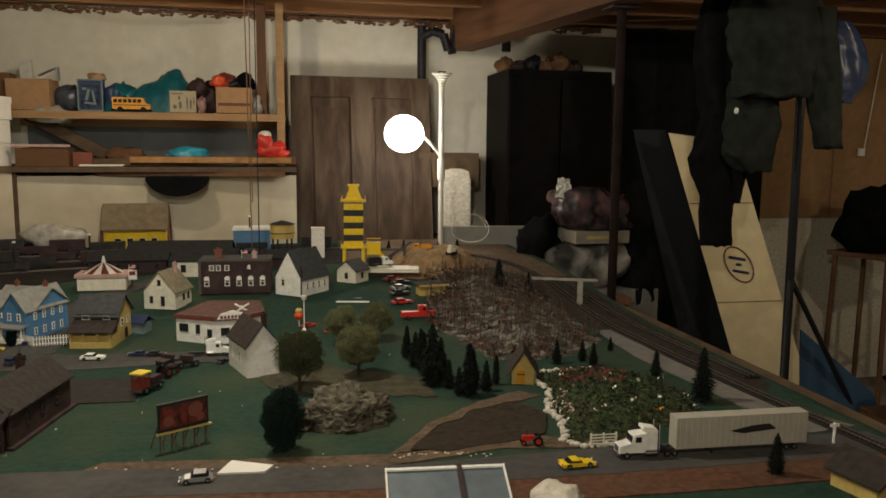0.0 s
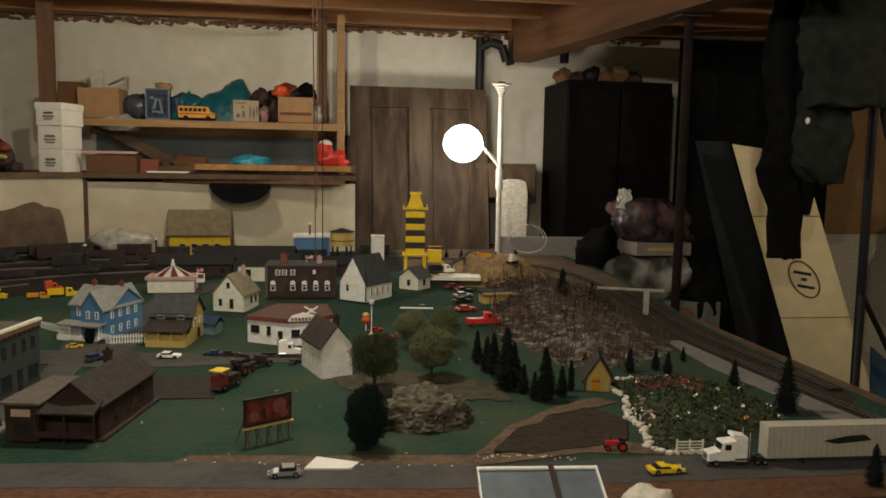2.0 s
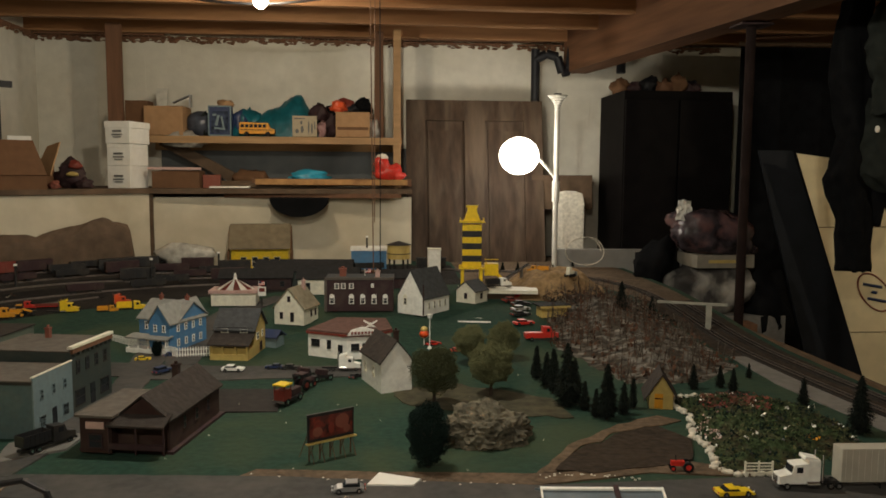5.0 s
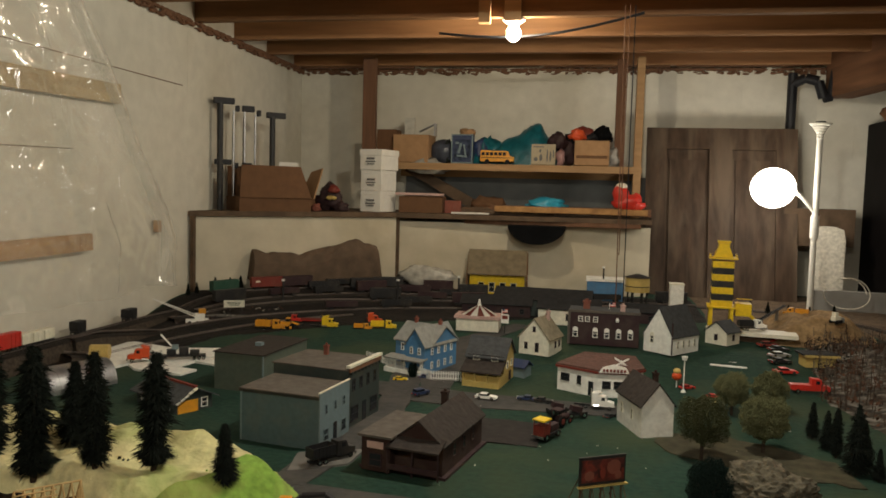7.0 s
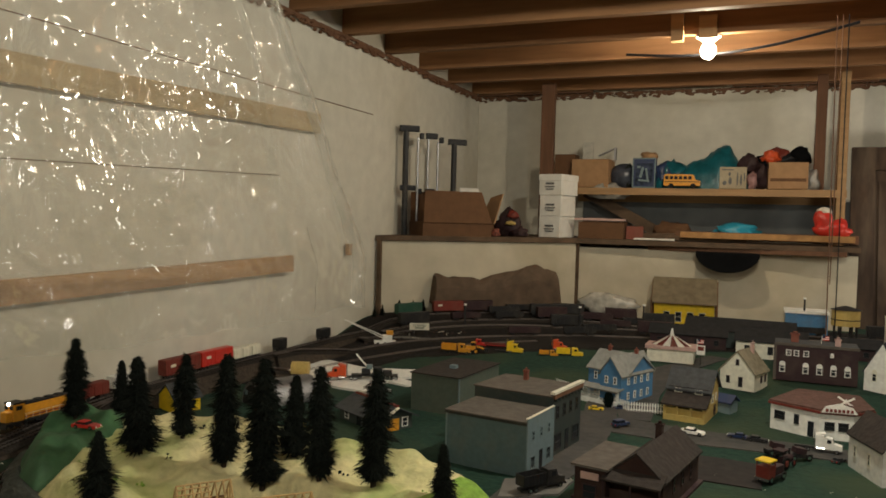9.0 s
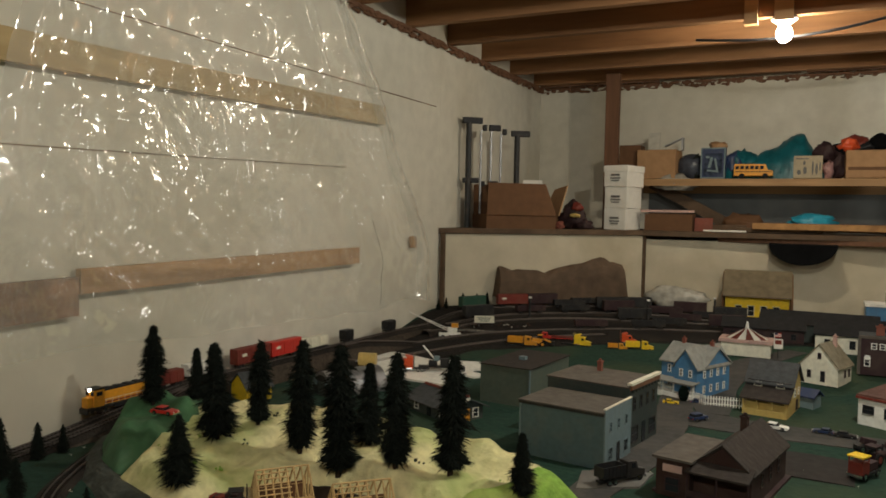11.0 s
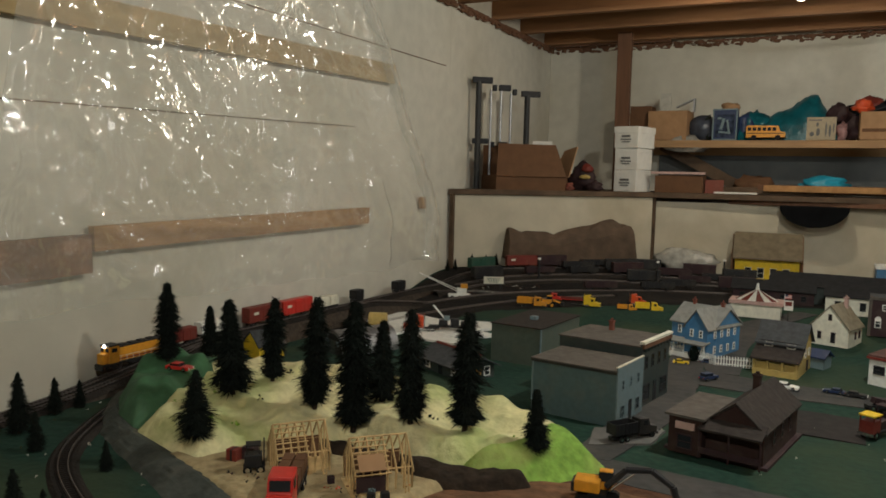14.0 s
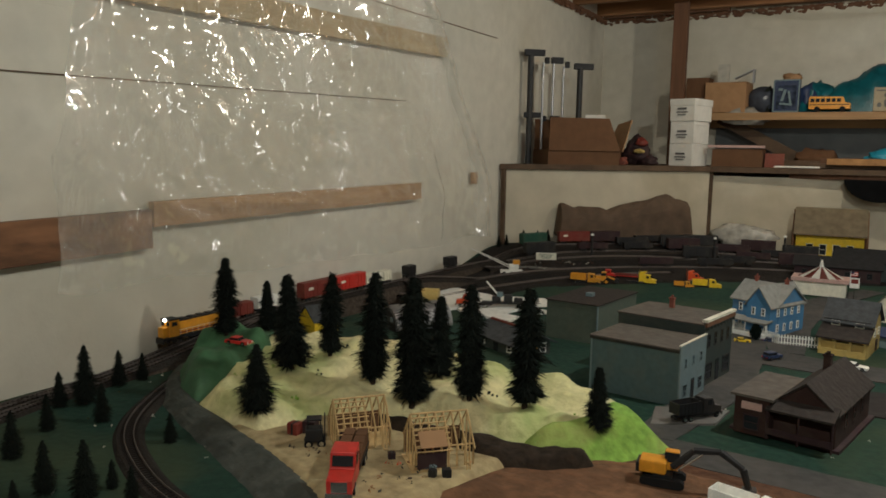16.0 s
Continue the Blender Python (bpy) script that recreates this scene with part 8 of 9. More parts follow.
for z in (0.0935,):
    bpart("top_rail", (0, 0, z), (0.104, 0.005, 0.003), P_BLACK, b)
for k in range(5):
    x = -0.046 + k * 0.023
    bpart("post", (x, 0.003, 0.035), (0.0026, 0.0026, 0.07), DARKWOOD, b)
    tpart("brace", (x, 0.004, 0.06), (x - 0.006, 0.036, 0), 0.0011, DARKWOOD, b, seg=5)
    tpart("brace", (x, -0.002, 0.036), (x, -0.020, 0), 0.001, DARKWOOD, b, seg=5)
# street lamp with bucket sign
l = thing("street_lamp", (0.07, 2.46, ground(0, 2.46)), 0, "white model street lamp beside the diner", "street lamp")
tpart("pole", (0, 0, 0), (0, 0, 0.10), 0.0018, P_WHITE, l, seg=8)
tpart("foot", (0, 0, 0), (0, 0, 0.008), 0.008, P_WHITE, l, 0.004, 10)
bm = bmesh.new()
tube(bm, (0, 0, 0.10), (0, 0, 0.112), 0.007, 0.010, 14)
part("lamp_head", bm, P_WHITE, l)
s = thing("red_sign", (0.055, 2.51, ground(0, 2.5)), 10, "round orange and red model roadside sign", "sign")
tpart("post", (0, 0, 0), (0, 0, 0.03), 0.002, P_WHITE, s, seg=6)
bm = bmesh.new()
ball(bm, (0, 0, 0.036), (0.016, 0.012, 0.014), 2)
part("bowl", bm, P_ORANGE, s, smooth=True)
bm = bmesh.new()
ball(bm, (0, 0, 0.052), (0.012, 0.01, 0.010), 2)
part("cap", bm, P_YELLOW, s, smooth=True)
for x, y, z in ((-0.145, 3.0, 0.11), (-0.56, 3.06, 0.05)):
    f = thing("model_flag", (x, y, ground(x, y) + z), 0, "small red and white flag on a pole", "flag")
    tpart("pole", (0, 0, 0), (0, 0, 0.045), 0.001, P_WHITE, f, seg=6)
    for k in range(5):
        bpart("stripe", (0.012, 0, 0.043 - k * 0.003), (0.022, 0.0008, 0.0028), (P_RED, P_WHITE)[k % 2], f)
    bpart("canton", (0.006, -0.0007, 0.041), (0.010, 0.0009, 0.007), P_NAVY, f)
f = thing("signal_mast", (-0.12, 2.42, 1.0), 0, "thin white crossing signal by the white house", "signal")
tpart("mast", (0, 0, 0), (0, 0, 0.10), 0.0015, P_WHITE, f, seg=6)
bpart("arm", (0, 0, 0.092), (0.05, 0.002, 0.005), P_WHITE, f, ry=32)
bpart("arm", (0, -0.002, 0.092), (0.05, 0.002, 0.005), P_WHITE, f, ry=-32)
for x, y, h in ((-1.12, 3.6, 0.11), (-0.85, 3.75, 0.12), (-0.15, 4.0, 0.17), (-1.6, 3.35, 0.10)):
    c = thing("stack_pipe", (x, y, ground(x, y)), 0, "thin dark model smoke stack", "chimney", "thin stacks in the yard")
    tpart("pipe", (0, 0, 0), (0, 0, h), 0.006, P_BLACK, c, 0.004, 10)
    tpart("rim", (0, 0, h - 0.004), (0, 0, h + 0.004), 0.007, P_WHITE, c, seg=10)
# yard billboard and hulk
b = thing("yard_sign", (-1.70, 3.06, 1.035), 24, "pale model sign on two dark trestles", "sign")
bpart("board", (0, 0, 0.065), (0.085, 0.003, 0.03), P_CREAM, b)
for k in range(4):
    bpart("text_bar", (0, -0.002, 0.072 - k * 0.005), (0.06 - 0.008 * k, 0.001, 0.002), P_GREEN, b)
for x in (-0.025, 0.03):
    for dx in (-0.015, 0, 0.015):
        tpart("leg", (x, 0, 0.055), (x + dx, dx * 0.5, 0), 0.0012, P_BLACK, b, seg=5)
b = thing("stone_quay", (-1.72, 3.10, 1.035), 18, "pale flat model quay with dark sides", "quay")
bm = bmesh.new()
loft(bm, [(-0.13, -0.05), (0.10, -0.06), (0.16, 0.0), (0.10, 0.05), (-0.13, 0.05)], 0.0, 0.012)
part("side", bm, P_BLACK, b)
bm = bmesh.new()
loft(bm, [(-0.135, -0.055), (0.105, -0.065), (0.17, 0.0), (0.105, 0.055), (-0.135, 0.055)], 0.0125, 0.016)
part("deck", bm, PAVE, b)

# corrugated hut, yard sheds
h = thing("corrugated_hut", (-1.70, 2.02, 1.0), -25, "round-roofed grey metal model hut", "hut", "model houses")
bm = bmesh.new()
N = 18
pts = [(0.06 * math.cos(math.pi * k / N), 0.07 * math.sin(math.pi * k / N)) for k in range(N + 1)]
profile(bm, pts, -0.10, 0.10)
part("shell", bm, STEEL, h)
for k in range(16):
    bm = bmesh.new()
    profile(bm, [(x * 1.015, z * 1.015) for x, z in pts], -0.096 + k * 0.0125, -0.093 + k * 0.0125)
    part("rib", bm, STEEL, h)
bm = bmesh.new()
profile(bm, [(x * 0.86, z * 0.86) for x, z in pts], -0.102, -0.1005)
part("end_wall", bm, P_BLACK, h)
bpart("door", (0, -0.103, 0.02), (0.03, 0.002, 0.04), P_GREENGREY, h)
for x in (-0.03, 0.03):
    bpart("window", (x, -0.103, 0.034), (0.014, 0.002, 0.014), P_PALEBLUE, h)
h = thing("grey_station", (-1.33, 1.93, 1.0), -28, "grey roofed model station with an amber end", "station", "model houses")
gable_body(h, 0.19, 0.11, 0.036, 0.060, P_GREENGREY, "x")
bpart("end_wall", (0.0955, -0.02, 0.016), (0.002, 0.06, 0.032), P_AMBER, h)
gable_roof(h, 0.19, 0.11, 0.036, 0.060, SLATE, "x", over=0.014)
openings(h, 0.19, 0.11, [("F", -0.06, 0.018, 0.02, 0.02, "w"), ("F", 0.0, 0.016, 0.018, 0.03, "d"), ("F", 0.06, 0.018, 0.02, 0.02, "w"), ("R", 0.03, 0.020, 0.02, 0.026, "w")], P_WHITE)
for k in range(5):
    bpart("white_edge_board", (0.108, -0.058 + k * 0.013, 0.034 + k * 0.0068), (0.008, 0.012, 0.004), P_CREAM, h, rx=24)
bpart("red_ridge_board", (0, 0.002, 0.066), (0.20, 0.008, 0.005), P_MAROON, h)
h = thing("yard_shed", (-1.90, 1.80, 1.0), -20, "small grey model shed with a yellow gable", "shed", "model houses")
gable_body(h, 0.09, 0.08, 0.04, 0.075, P_BRIGHT)
gable_roof(h, 0.09, 0.08, 0.04, 0.075, SLATE)
bpart("side_wall", (-0.0455, 0, 0.02), (0.002, 0.08, 0.04), P_PALEBLUE, h)
h = thing("amber_tank", (-1.83, 2.33, 1.008), 20, "round topped amber model tank", "tank")
tpart("shell", (-0.03, 0, 0.025), (0.03, 0, 0.025), 0.024, P_YELLOW, h, seg=18)
bpart("cradle", (0, 0, 0.006), (0.05, 0.03, 0.012), P_BLACK, h)
for x, y, rz, m in ((-1.72, 1.62, 20, P_WHITE), (-1.62, 1.72, 60, P_PALEBLUE), (-1.80, 1.70, 0, P_CREAM)):
    car((x, y, 1.0), rz, m, "pale model car behind the hill", 0.055)
c = thing("yellow_skip", (-1.47, 1.76, 1.0), 12, "small bright yellow model machine", "machine")
bpart("body", (0, 0, 0.016), (0.034, 0.022, 0.02), P_BRIGHT, c, bevel=0.002)
bpart("arm", (-0.022, 0, 0.02), (0.02, 0.008, 0.004), P_BRIGHT, c, ry=20)
wheels(c, (-0.01, 0.01), 0.011, 0.006)

# quarry things
b = thing("quarry_slab", (0.37, 3.17, 1.085), -8, "cream loading slab of the quarry", "slab")
bpart("slab", (0.03, 0, 0), (0.33, 0.11, 0.014), P_CREAM, b)
bpart("support", (0, 0, -0.04), (0.20, 0.05, 0.07), DARKWOOD, b)
b = thing("quarry_shed", (0.56, 2.86, ground(0, 2.86)), 8, "small tan model shed with a dark flat roof", "shed", "model houses")
bpart("wall", (0, 0, 0.02), (0.10, 0.06, 0.04), P_YELLOW, b)
bpart("roof", (0, 0, 0.0445), (0.125, 0.08, 0.005), ROOFBLACK, b)
bpart("eave", (0, -0.041, 0.041), (0.12, 0.003, 0.008), P_YELLOW, b)
tipper((0.40, 3.18, 1.093), 15, P_WHITE, P_BLACK, "white model tipper at the quarry", 0.9)
tipper((0.63, 3.42, 1.12), 160, P_AMBER, P_AMBER, "amber model tipper on the quarry heap", 0.8)
c = thing("bulldozer", (0.72, 3.22, 1.13), 40, "small pale model bulldozer on the sand", "bulldozer")
bpart("body", (0, 0, 0.02), (0.036, 0.02, 0.018), P_CREAM, c, bevel=0.002)
bpart("blade", (0.028, 0, 0.014), (0.003, 0.034, 0.018), STEEL, c)
bpart("cab", (-0.006, 0, 0.036), (0.016, 0.018, 0.016), P_CREAM, c)
for sy in (-0.013, 0.013):
    bpart("crawler_track", (0, sy, 0.008), (0.042, 0.007, 0.014), RUBBER, c, bevel=0.004)
c = thing("conveyor", (0.50, 3.36, 1.09), 32, "long grey model gravel conveyor", "conveyor")
for sy in (-0.008, 0.008):
    tpart("side_beam", (-0.08, sy, 0.005), (0.09, sy, 0.075), 0.002, STEEL, c, seg=5)
bm = bmesh.new()
box(bm, (0.005, 0, 0.042), (0.185, 0.014, 0.002), ry=-22.4)
part("belt", bm, RUBBER, c)
for x, z in ((-0.03, 0.026), (0.05, 0.058)):
    bpart("leg", (x, 0, z / 2), (0.003, 0.016, z), STEEL, c)
b = thing("white_kerb", (0.255, 2.78, ground(0, 2.78) + 0.003), -10, "pair of white model paving strips", "paving")
bpart("strip", (0, 0, 0), (0.12, 0.012, 0.004), P_WHITE, b)
bpart("strip", (-0.03, 0.07, 0.0), (0.11, 0.012, 0.004), P_WHITE, b)

# house frames at the building plot
def frame_house(x, y, rz, w, d, label):
    h = thing("timber_frame_house", (x, y, 1.018), rz, label, "house frame", "timber house frames")
    eave, ridge = 0.040, 0.084
    bpart("floor_slab", (0, 0, 0.002), (w + 0.014, d + 0.014, 0.004), FRAMEWOOD, h)
    def bar(name, a, b, t=0.0024):
        bm = bmesh.new()
        tube(bm, a, b, t * 0.7, None, 4)
        part(name, bm, FRAMEWOOD, h)
    n = 8
    for k in range(n):
        u = -w / 2 + k * w / (n - 1)
        for sy in (-1, 1):
            bar("stud", (u, sy * d / 2, 0.004), (u, sy * d / 2, eave))
            bar("rafter", (u, sy * (d / 2 + 0.008), eave - 0.006), (u, 0, ridge))
    for k in range(5):
        v = -d / 2 + k * d / 4
        for sx in (-1, 1):
            bar("stud", (sx * w / 2, v, 0.004), (sx * w / 2, v, eave + (ridge - eave) * (1 - abs(v) / (d / 2))))
    for sy in (-1, 1):
        bar("top_plate", (-w / 2, sy * d / 2, eave), (w / 2, sy * d / 2, eave))
    bar("ridge_beam", (-w / 2, 0, ridge), (w / 2, 0, ridge))
    for k in range(7):
        u = k / 7
        bar("purlin", (-w / 2, -(d / 2 + 0.008) * (1 - u), eave - 0.006 + (ridge - eave + 0.006) * u + 0.002), (w * 0.12, -(d / 2 + 0.008) * (1 - u), eave - 0.006 + (ridge - eave + 0.006) * u + 0.002), 0.002)
    bpart("wall_panel", (-w * 0.22, -d / 2 - 0.002, 0.022), (w * 0.5, 0.002, 0.034), P_BROWN, h)
    bpart("wall_panel", (0, d / 2, 0.024), (w, 0.002, 0.04), CARDDARK, h)
    for k in range(5):
        bar("ladder_rung", (w * 0.34, -d / 2 - 0.016 + k * 0.002, 0.006 + k * 0.008), (w * 0.40, -d / 2 - 0.016 + k * 0.002, 0.006 + k * 0.008), 0.0014)
    for q in (0.34, 0.40):
        bar("ladder_side", (w * q, -d / 2 - 0.018, 0), (w * q, -d / 2 - 0.006, 0.048), 0.0016)
    return h


frame_house(-1.245, 1.105, 50, 0.092, 0.075, "half-built timber frame model house with ladder")
h = frame_house(-1.088, 1.115, 46, 0.098, 0.078, "half-built timber frame model house with tan sheet")
bpart("roof_sheet", (-0.022, -0.046, 0.056), (0.045, 0.03, 0.002), CARD, h, rx=42)
for x, y, s, m, l in ((-1.365, 1.075, 0.022, P_MAROON, "dark red model crate"), (-1.345, 1.095, 0.024, P_BROWN, "dark red brown model crate"), (-1.205, 1.045, 0.014, P_ORANGE, "small orange model barrel"), (-1.155, 1.075, 0.012, P_BROWN, "small dark model crate"), (-1.06, 1.05, 0.012, P_BLACK, "small black model barrow"), (-1.04, 1.06, 0.014, P_BLACK, "small black model mixer"), (-1.235, 1.03, 0.010, P_WHITE, "small white model bag"), (-1.07, 1.068, 0.010, P_PALEBLUE, "small pale blue model drum")):
    c = thing("crate", (x, y, 1.02), random.uniform(0, 60), l, "crate", "building plot supplies")
    bpart("box", (0, 0, s / 2), (s, s * 0.9, s), m, c, bevel=0.001)
    bpart("strap", (0, 0, s / 2), (s * 0.2, s * 0.94, s * 1.03), P_BLACK, c)
# gate and fence by the road
f = thing("field_gate", (0.62, 1.372, 1.002), -3, "white model field gate beside the lorry", "gate")
for k in range(4):
    bpart("bar", (0, 0, 0.006 + k * 0.006), (0.05, 0.0014, 0.0024), P_CREAM, f)
for x in (-0.026, 0, 0.026):
    bpart("post", (x, 0, 0.014), (0.003, 0.003, 0.028), P_CREAM, f)
f = thing("crossing_post", (1.085, 1.30, 1.0), 0, "white model crossing post by the line", "post")
tpart("post", (0, 0, 0), (0, 0, 0.045), 0.003, P_WHITE, f, seg=8)
bpart("arm", (0, 0, 0.040), (0.02, 0.003, 0.006), P_WHITE, f)
h = thing("front_chalet", (1.0, 1.10, 1.0), 12, "small tan model chalet with a dark roof", "house", "model houses")
gable_body(h, 0.09, 0.09, 0.035, 0.062, P_YELLOW)
gable_roof(h, 0.09, 0.09, 0.035, 0.062, ROOFBROWN, over=0.010)
openings(h, 0.09, 0.09, [("F", 0, 0.018, 0.016, 0.028, "d"), ("F", 0.026, 0.02, 0.012, 0.014, "w")], P_CREAM, P_BROWN)
f = thing("yellow_fence", (1.10, 1.08, 1.0), -20, "small yellow model plank fence", "fence")
for k in range(6):
    bpart("slat", (-0.04 + k * 0.016, 0, 0.012), (0.004, 0.002, 0.024), P_YELLOW, f)
for z in (0.008, 0.018):
    bpart("rail", (0, 0.002, z), (0.09, 0.002, 0.003), P_YELLOW, f)
# mountain of brown card at the back, loose bags
b = thing("card_mountain", (-1.565, 3.70, 1.095), 41.6, "brown paper model mountain before the white board", "model mountain")
bm = bmesh.new()
bmesh.ops.create_grid(bm, x_segments=44, y_segments=12, size=0.5)
for v in bm.verts:
    u, w = v.co.x + 0.5, v.co.y * 2
    top = np.interp(u, (0, 0.02, 0.35, 0.42, 0.80, 0.98, 1), (0.06, 0.20, 0.175, 0.18, 0.245, 0.205, 0.06))
    v.co = Vector(((u - 0.5) * 0.69, w * 0.05, max(0, top * (1 - w * w) ** 0.3 + 0.014 * noise.noise(Vector((u * 12, w * 3, 0))))))
part("shell", bm, material("crumpled_brown_paper", (0.10, 0.068, 0.045), 0.8, vary=0.25, scale=18, bump=0.4), b, smooth=False)
clutter("clear_bag", (-1.07, 4.02, 1.10), material("clear_film_pale", (0.42, 0.40, 0.35), 0.2, vary=0.3, scale=25, bump=0.6), "clear crumpled plastic bag behind the yard", "bag", (0.13, 0.04, 0.06), seed=51)

# ---- the dark corner on the right ----
b = thing("leaning_board", (0, 0, 0), 0, "tall cream board with a round printed mark, leaning", "board")
CREAMBOARD = material("cream_panel", (0.78, 0.65, 0.40), 0.6, vary=0.08, scale=14, stain=(0.62, 0.50, 0.29), stain_amount=0.4, stain_scale=3)
def slanted(parent, name, corners, thick, mat):
    bm = bmesh.new()
    n = (Vector(corners[1]) - Vector(corners[0])).cross(Vector(corners[3]) - Vector(corners[0])).normalized()
    a, c = [bm.verts.new(q) for q in corners], [bm.verts.new(Vector(q) + n * thick) for q in corners]
    bm.faces.new(a)
    bm.faces.new(c[::-1])
    for i in range(4):
        bm.faces.new((a[i], a[(i + 1) % 4], c[(i + 1) % 4], c[i]))
    return part(name, bm, mat, parent)
TL, TR, BL, BR = Vector((1.914, 3.60, 1.673)), Vector((2.215, 3.485, 1.625)), Vector((2.52, 3.60, 0.02)), Vector((2.85, 3.47, 0.02))
slanted(b, "panel", [TL, TR, BR, BL], 0.012, CREAMBOARD)
def on_board(u, v, lift=0.0025):
    p = TL.lerp(TR, u).lerp(BL.lerp(BR, u), v)
    n = (TR - TL).cross(BL - TL).normalized()
    return p - n * -lift if n.y < 0 else p - n * lift
ux, vx = (TR - TL).normalized(), (BL - TL).normalized()
c0 = on_board(0.50, 0.395)
bm = bmesh.new()
ring = [c0 + ux * 0.070 * math.cos(a) + vx * 0.098 * math.sin(a) for a in np.linspace(0, math.tau, 41)]
for p, q in zip(ring, ring[1:]):
    tube(bm, p, q, 0.004, None, 4)
part("printed_ring", bm, CHIMBRICK, b)
for dv, w in ((-0.035, 0.042), (0.0, 0.012), (0.04, 0.04)):
    q = c0 + vx * dv
    bm = bmesh.new()
    tube(bm, q - ux * w, q + ux * w, 0.007, None, 4)
    part("printed_bar", bm, P_NAVY, b)
for v in (0.215, 0.53):
    bm = bmesh.new()
    tube(bm, on_board(0.0, v), on_board(1.0, v - 0.03), 0.0016, None, 4)
    part("crease", bm, OLDWOOD, b)
d = thing("black_board", (0, 0, 0), 0, "long dull black board leaning in the corner", "board")
slanted(d, "panel", [(1.80, 3.75, 1.691), (1.965, 3.73, 1.691), (2.60, 3.70, 0.0), (2.27, 3.73, 0.0)], 0.02, material("dull_black_board", (0.014, 0.016, 0.02), 0.6, vary=0.2, scale=12))


def garment(name, sections, mat, label, seed, folds=5, category="coat"):
    """A hanging garment: oval sections (x, y, z, width, depth) from the top down, with running folds."""
    bm = bmesh.new()
    N, K = 48, 14
    fine = []
    for a, b in zip(sections, sections[1:]):
        fine += [tuple(p + (q - p) * k / K for p, q in zip(a, b)) for k in range(K)]
    fine.append(sections[-1])
    rows = []
    for x, y, z, w, d in fine:
        row = []
        for i in range(N):
            a = i / N * math.tau
            c, s2 = math.cos(a), math.sin(a)
            r = 1 + 0.09 * math.sin(a * folds + z * 4 + seed) + 0.16 * noise.noise(Vector((c * 2 + seed, s2 * 2, z * 9))) + 0.10 * noise.noise(Vector((c * 5 + z * 6, s2 * 5 + seed, z * 20)))
            row.append(bm.verts.new((x + w / 2 * r * c, y + d / 2 * r * s2, z + 0.02 * noise.noise(Vector((c * 2, s2 * 2, seed))))))
        rows.append(row)
    for r0, r1 in zip(rows, rows[1:]):
        for i in range(N):
            bm.faces.new((r0[i], r0[(i + 1) % N], r1[(i + 1) % N], r1[i]))
    bm.faces.new(rows[0])
    bm.faces.new(rows[-1][::-1])
    bmesh.ops.recalc_face_normals(bm, faces=bm.faces)
    return bm


s = thing("coat_stand", (2.182, 2.957, 0), 0, "black metal garment stand with splayed feet", "stand")
tpart("upright", (0.01, 0, 0.02), (-0.01, 0, 2.33), 0.019, BLACK, s, seg=14)
tpart("cross_bar", (-0.55, -0.02, 2.26), (0.40, 0.03, 2.26), 0.014, BLACK, s, seg=12)
for q in ((0.66, 0.05, 0.0), (0.27, 0.36, 0.0), (-0.27, -0.36, 0.0)):
    tpart("foot_bar", (0, 0, 1.04), (q[0], q[1], q[2]), 0.012, BLACK, s, seg=10)
c = thing("coat", (0, 0, 0), 0, "dark grey green jacket hanging on the stand", "coat", "coats on the stand")
part("body", garment("b", [(2.06, 2.84, 2.33, 0.20, 0.13), (1.95, 2.84, 2.20, 0.34, 0.18), (1.94, 2.84, 2.05, 0.40, 0.20), (1.955, 2.84, 1.93, 0.34, 0.20), (1.95, 2.84, 1.80, 0.34, 0.19)], GREYCLOTH, "", 2), GREYCLOTH, c, smooth=True)
part("sleeve", garment("s", [(2.12, 2.83, 2.15, 0.17, 0.13), (2.165, 2.82, 1.90, 0.135, 0.12), (2.175, 2.81, 1.75, 0.13, 0.11), (2.205, 2.80, 1.60, 0.10, 0.09)], GREYCLOTH, "", 3, 3), GREYCLOTH, c, smooth=True)
c = thing("shirt", (0, 0, 0), 0, "dark grey green shirt hanging under the jacket", "shirt", "coats on the stand")
part("body", garment("t", [(1.90, 2.9, 1.86, 0.22, 0.12), (1.91, 2.9, 1.70, 0.27, 0.13), (1.90, 2.9, 1.57, 0.23, 0.11), (1.95, 2.9, 1.50, 0.12, 0.08)], GREYCLOTH, "", 12), GREYCLOTH, c, smooth=True)
c = thing("coat", (0, 0, 0), 0, "black coat hanging with one long sleeve down", "coat", "coats on the stand")
part("body", garment("b", [(1.78, 2.957, 2.30, 0.10, 0.10), (1.76, 2.957, 2.10, 0.13, 0.14), (1.77, 2.957, 1.95, 0.17, 0.15), (1.80, 2.957, 1.72, 0.15, 0.13), (1.77, 2.957, 1.56, 0.19, 0.12), (1.80, 2.957, 1.40, 0.13, 0.11), (1.81, 2.957, 1.19, 0.14, 0.10)], BLACKCLOTH, "", 5), BLACKCLOTH, c, smooth=True)
part("sleeve", garment("s", [(1.86, 2.93, 1.62, 0.09, 0.06), (1.885, 2.93, 1.48, 0.07, 0.05), (1.885, 2.93, 1.37, 0.03, 0.03)], BLACKCLOTH, "", 7, 3), BLACKCLOTH, c, smooth=True)
c = thing("hood", (0, 0, 0), 0, "dark blue padded hood behind the jacket", "coat", "coats on the stand")
part("shell", garment("h", [(2.376, 3.036, 2.146, 0.132, 0.106), (2.422, 3.036, 2.040, 0.211, 0.145), (2.435, 3.036, 1.895, 0.198, 0.145), (2.402, 3.036, 1.803, 0.145, 0.119)], P_NAVY, "", 9, 3), P_NAVY, c, smooth=True)
bm = bmesh.new()
ball(bm, (0, 0, 0), (0.010, 0.005, 0.014), 2)
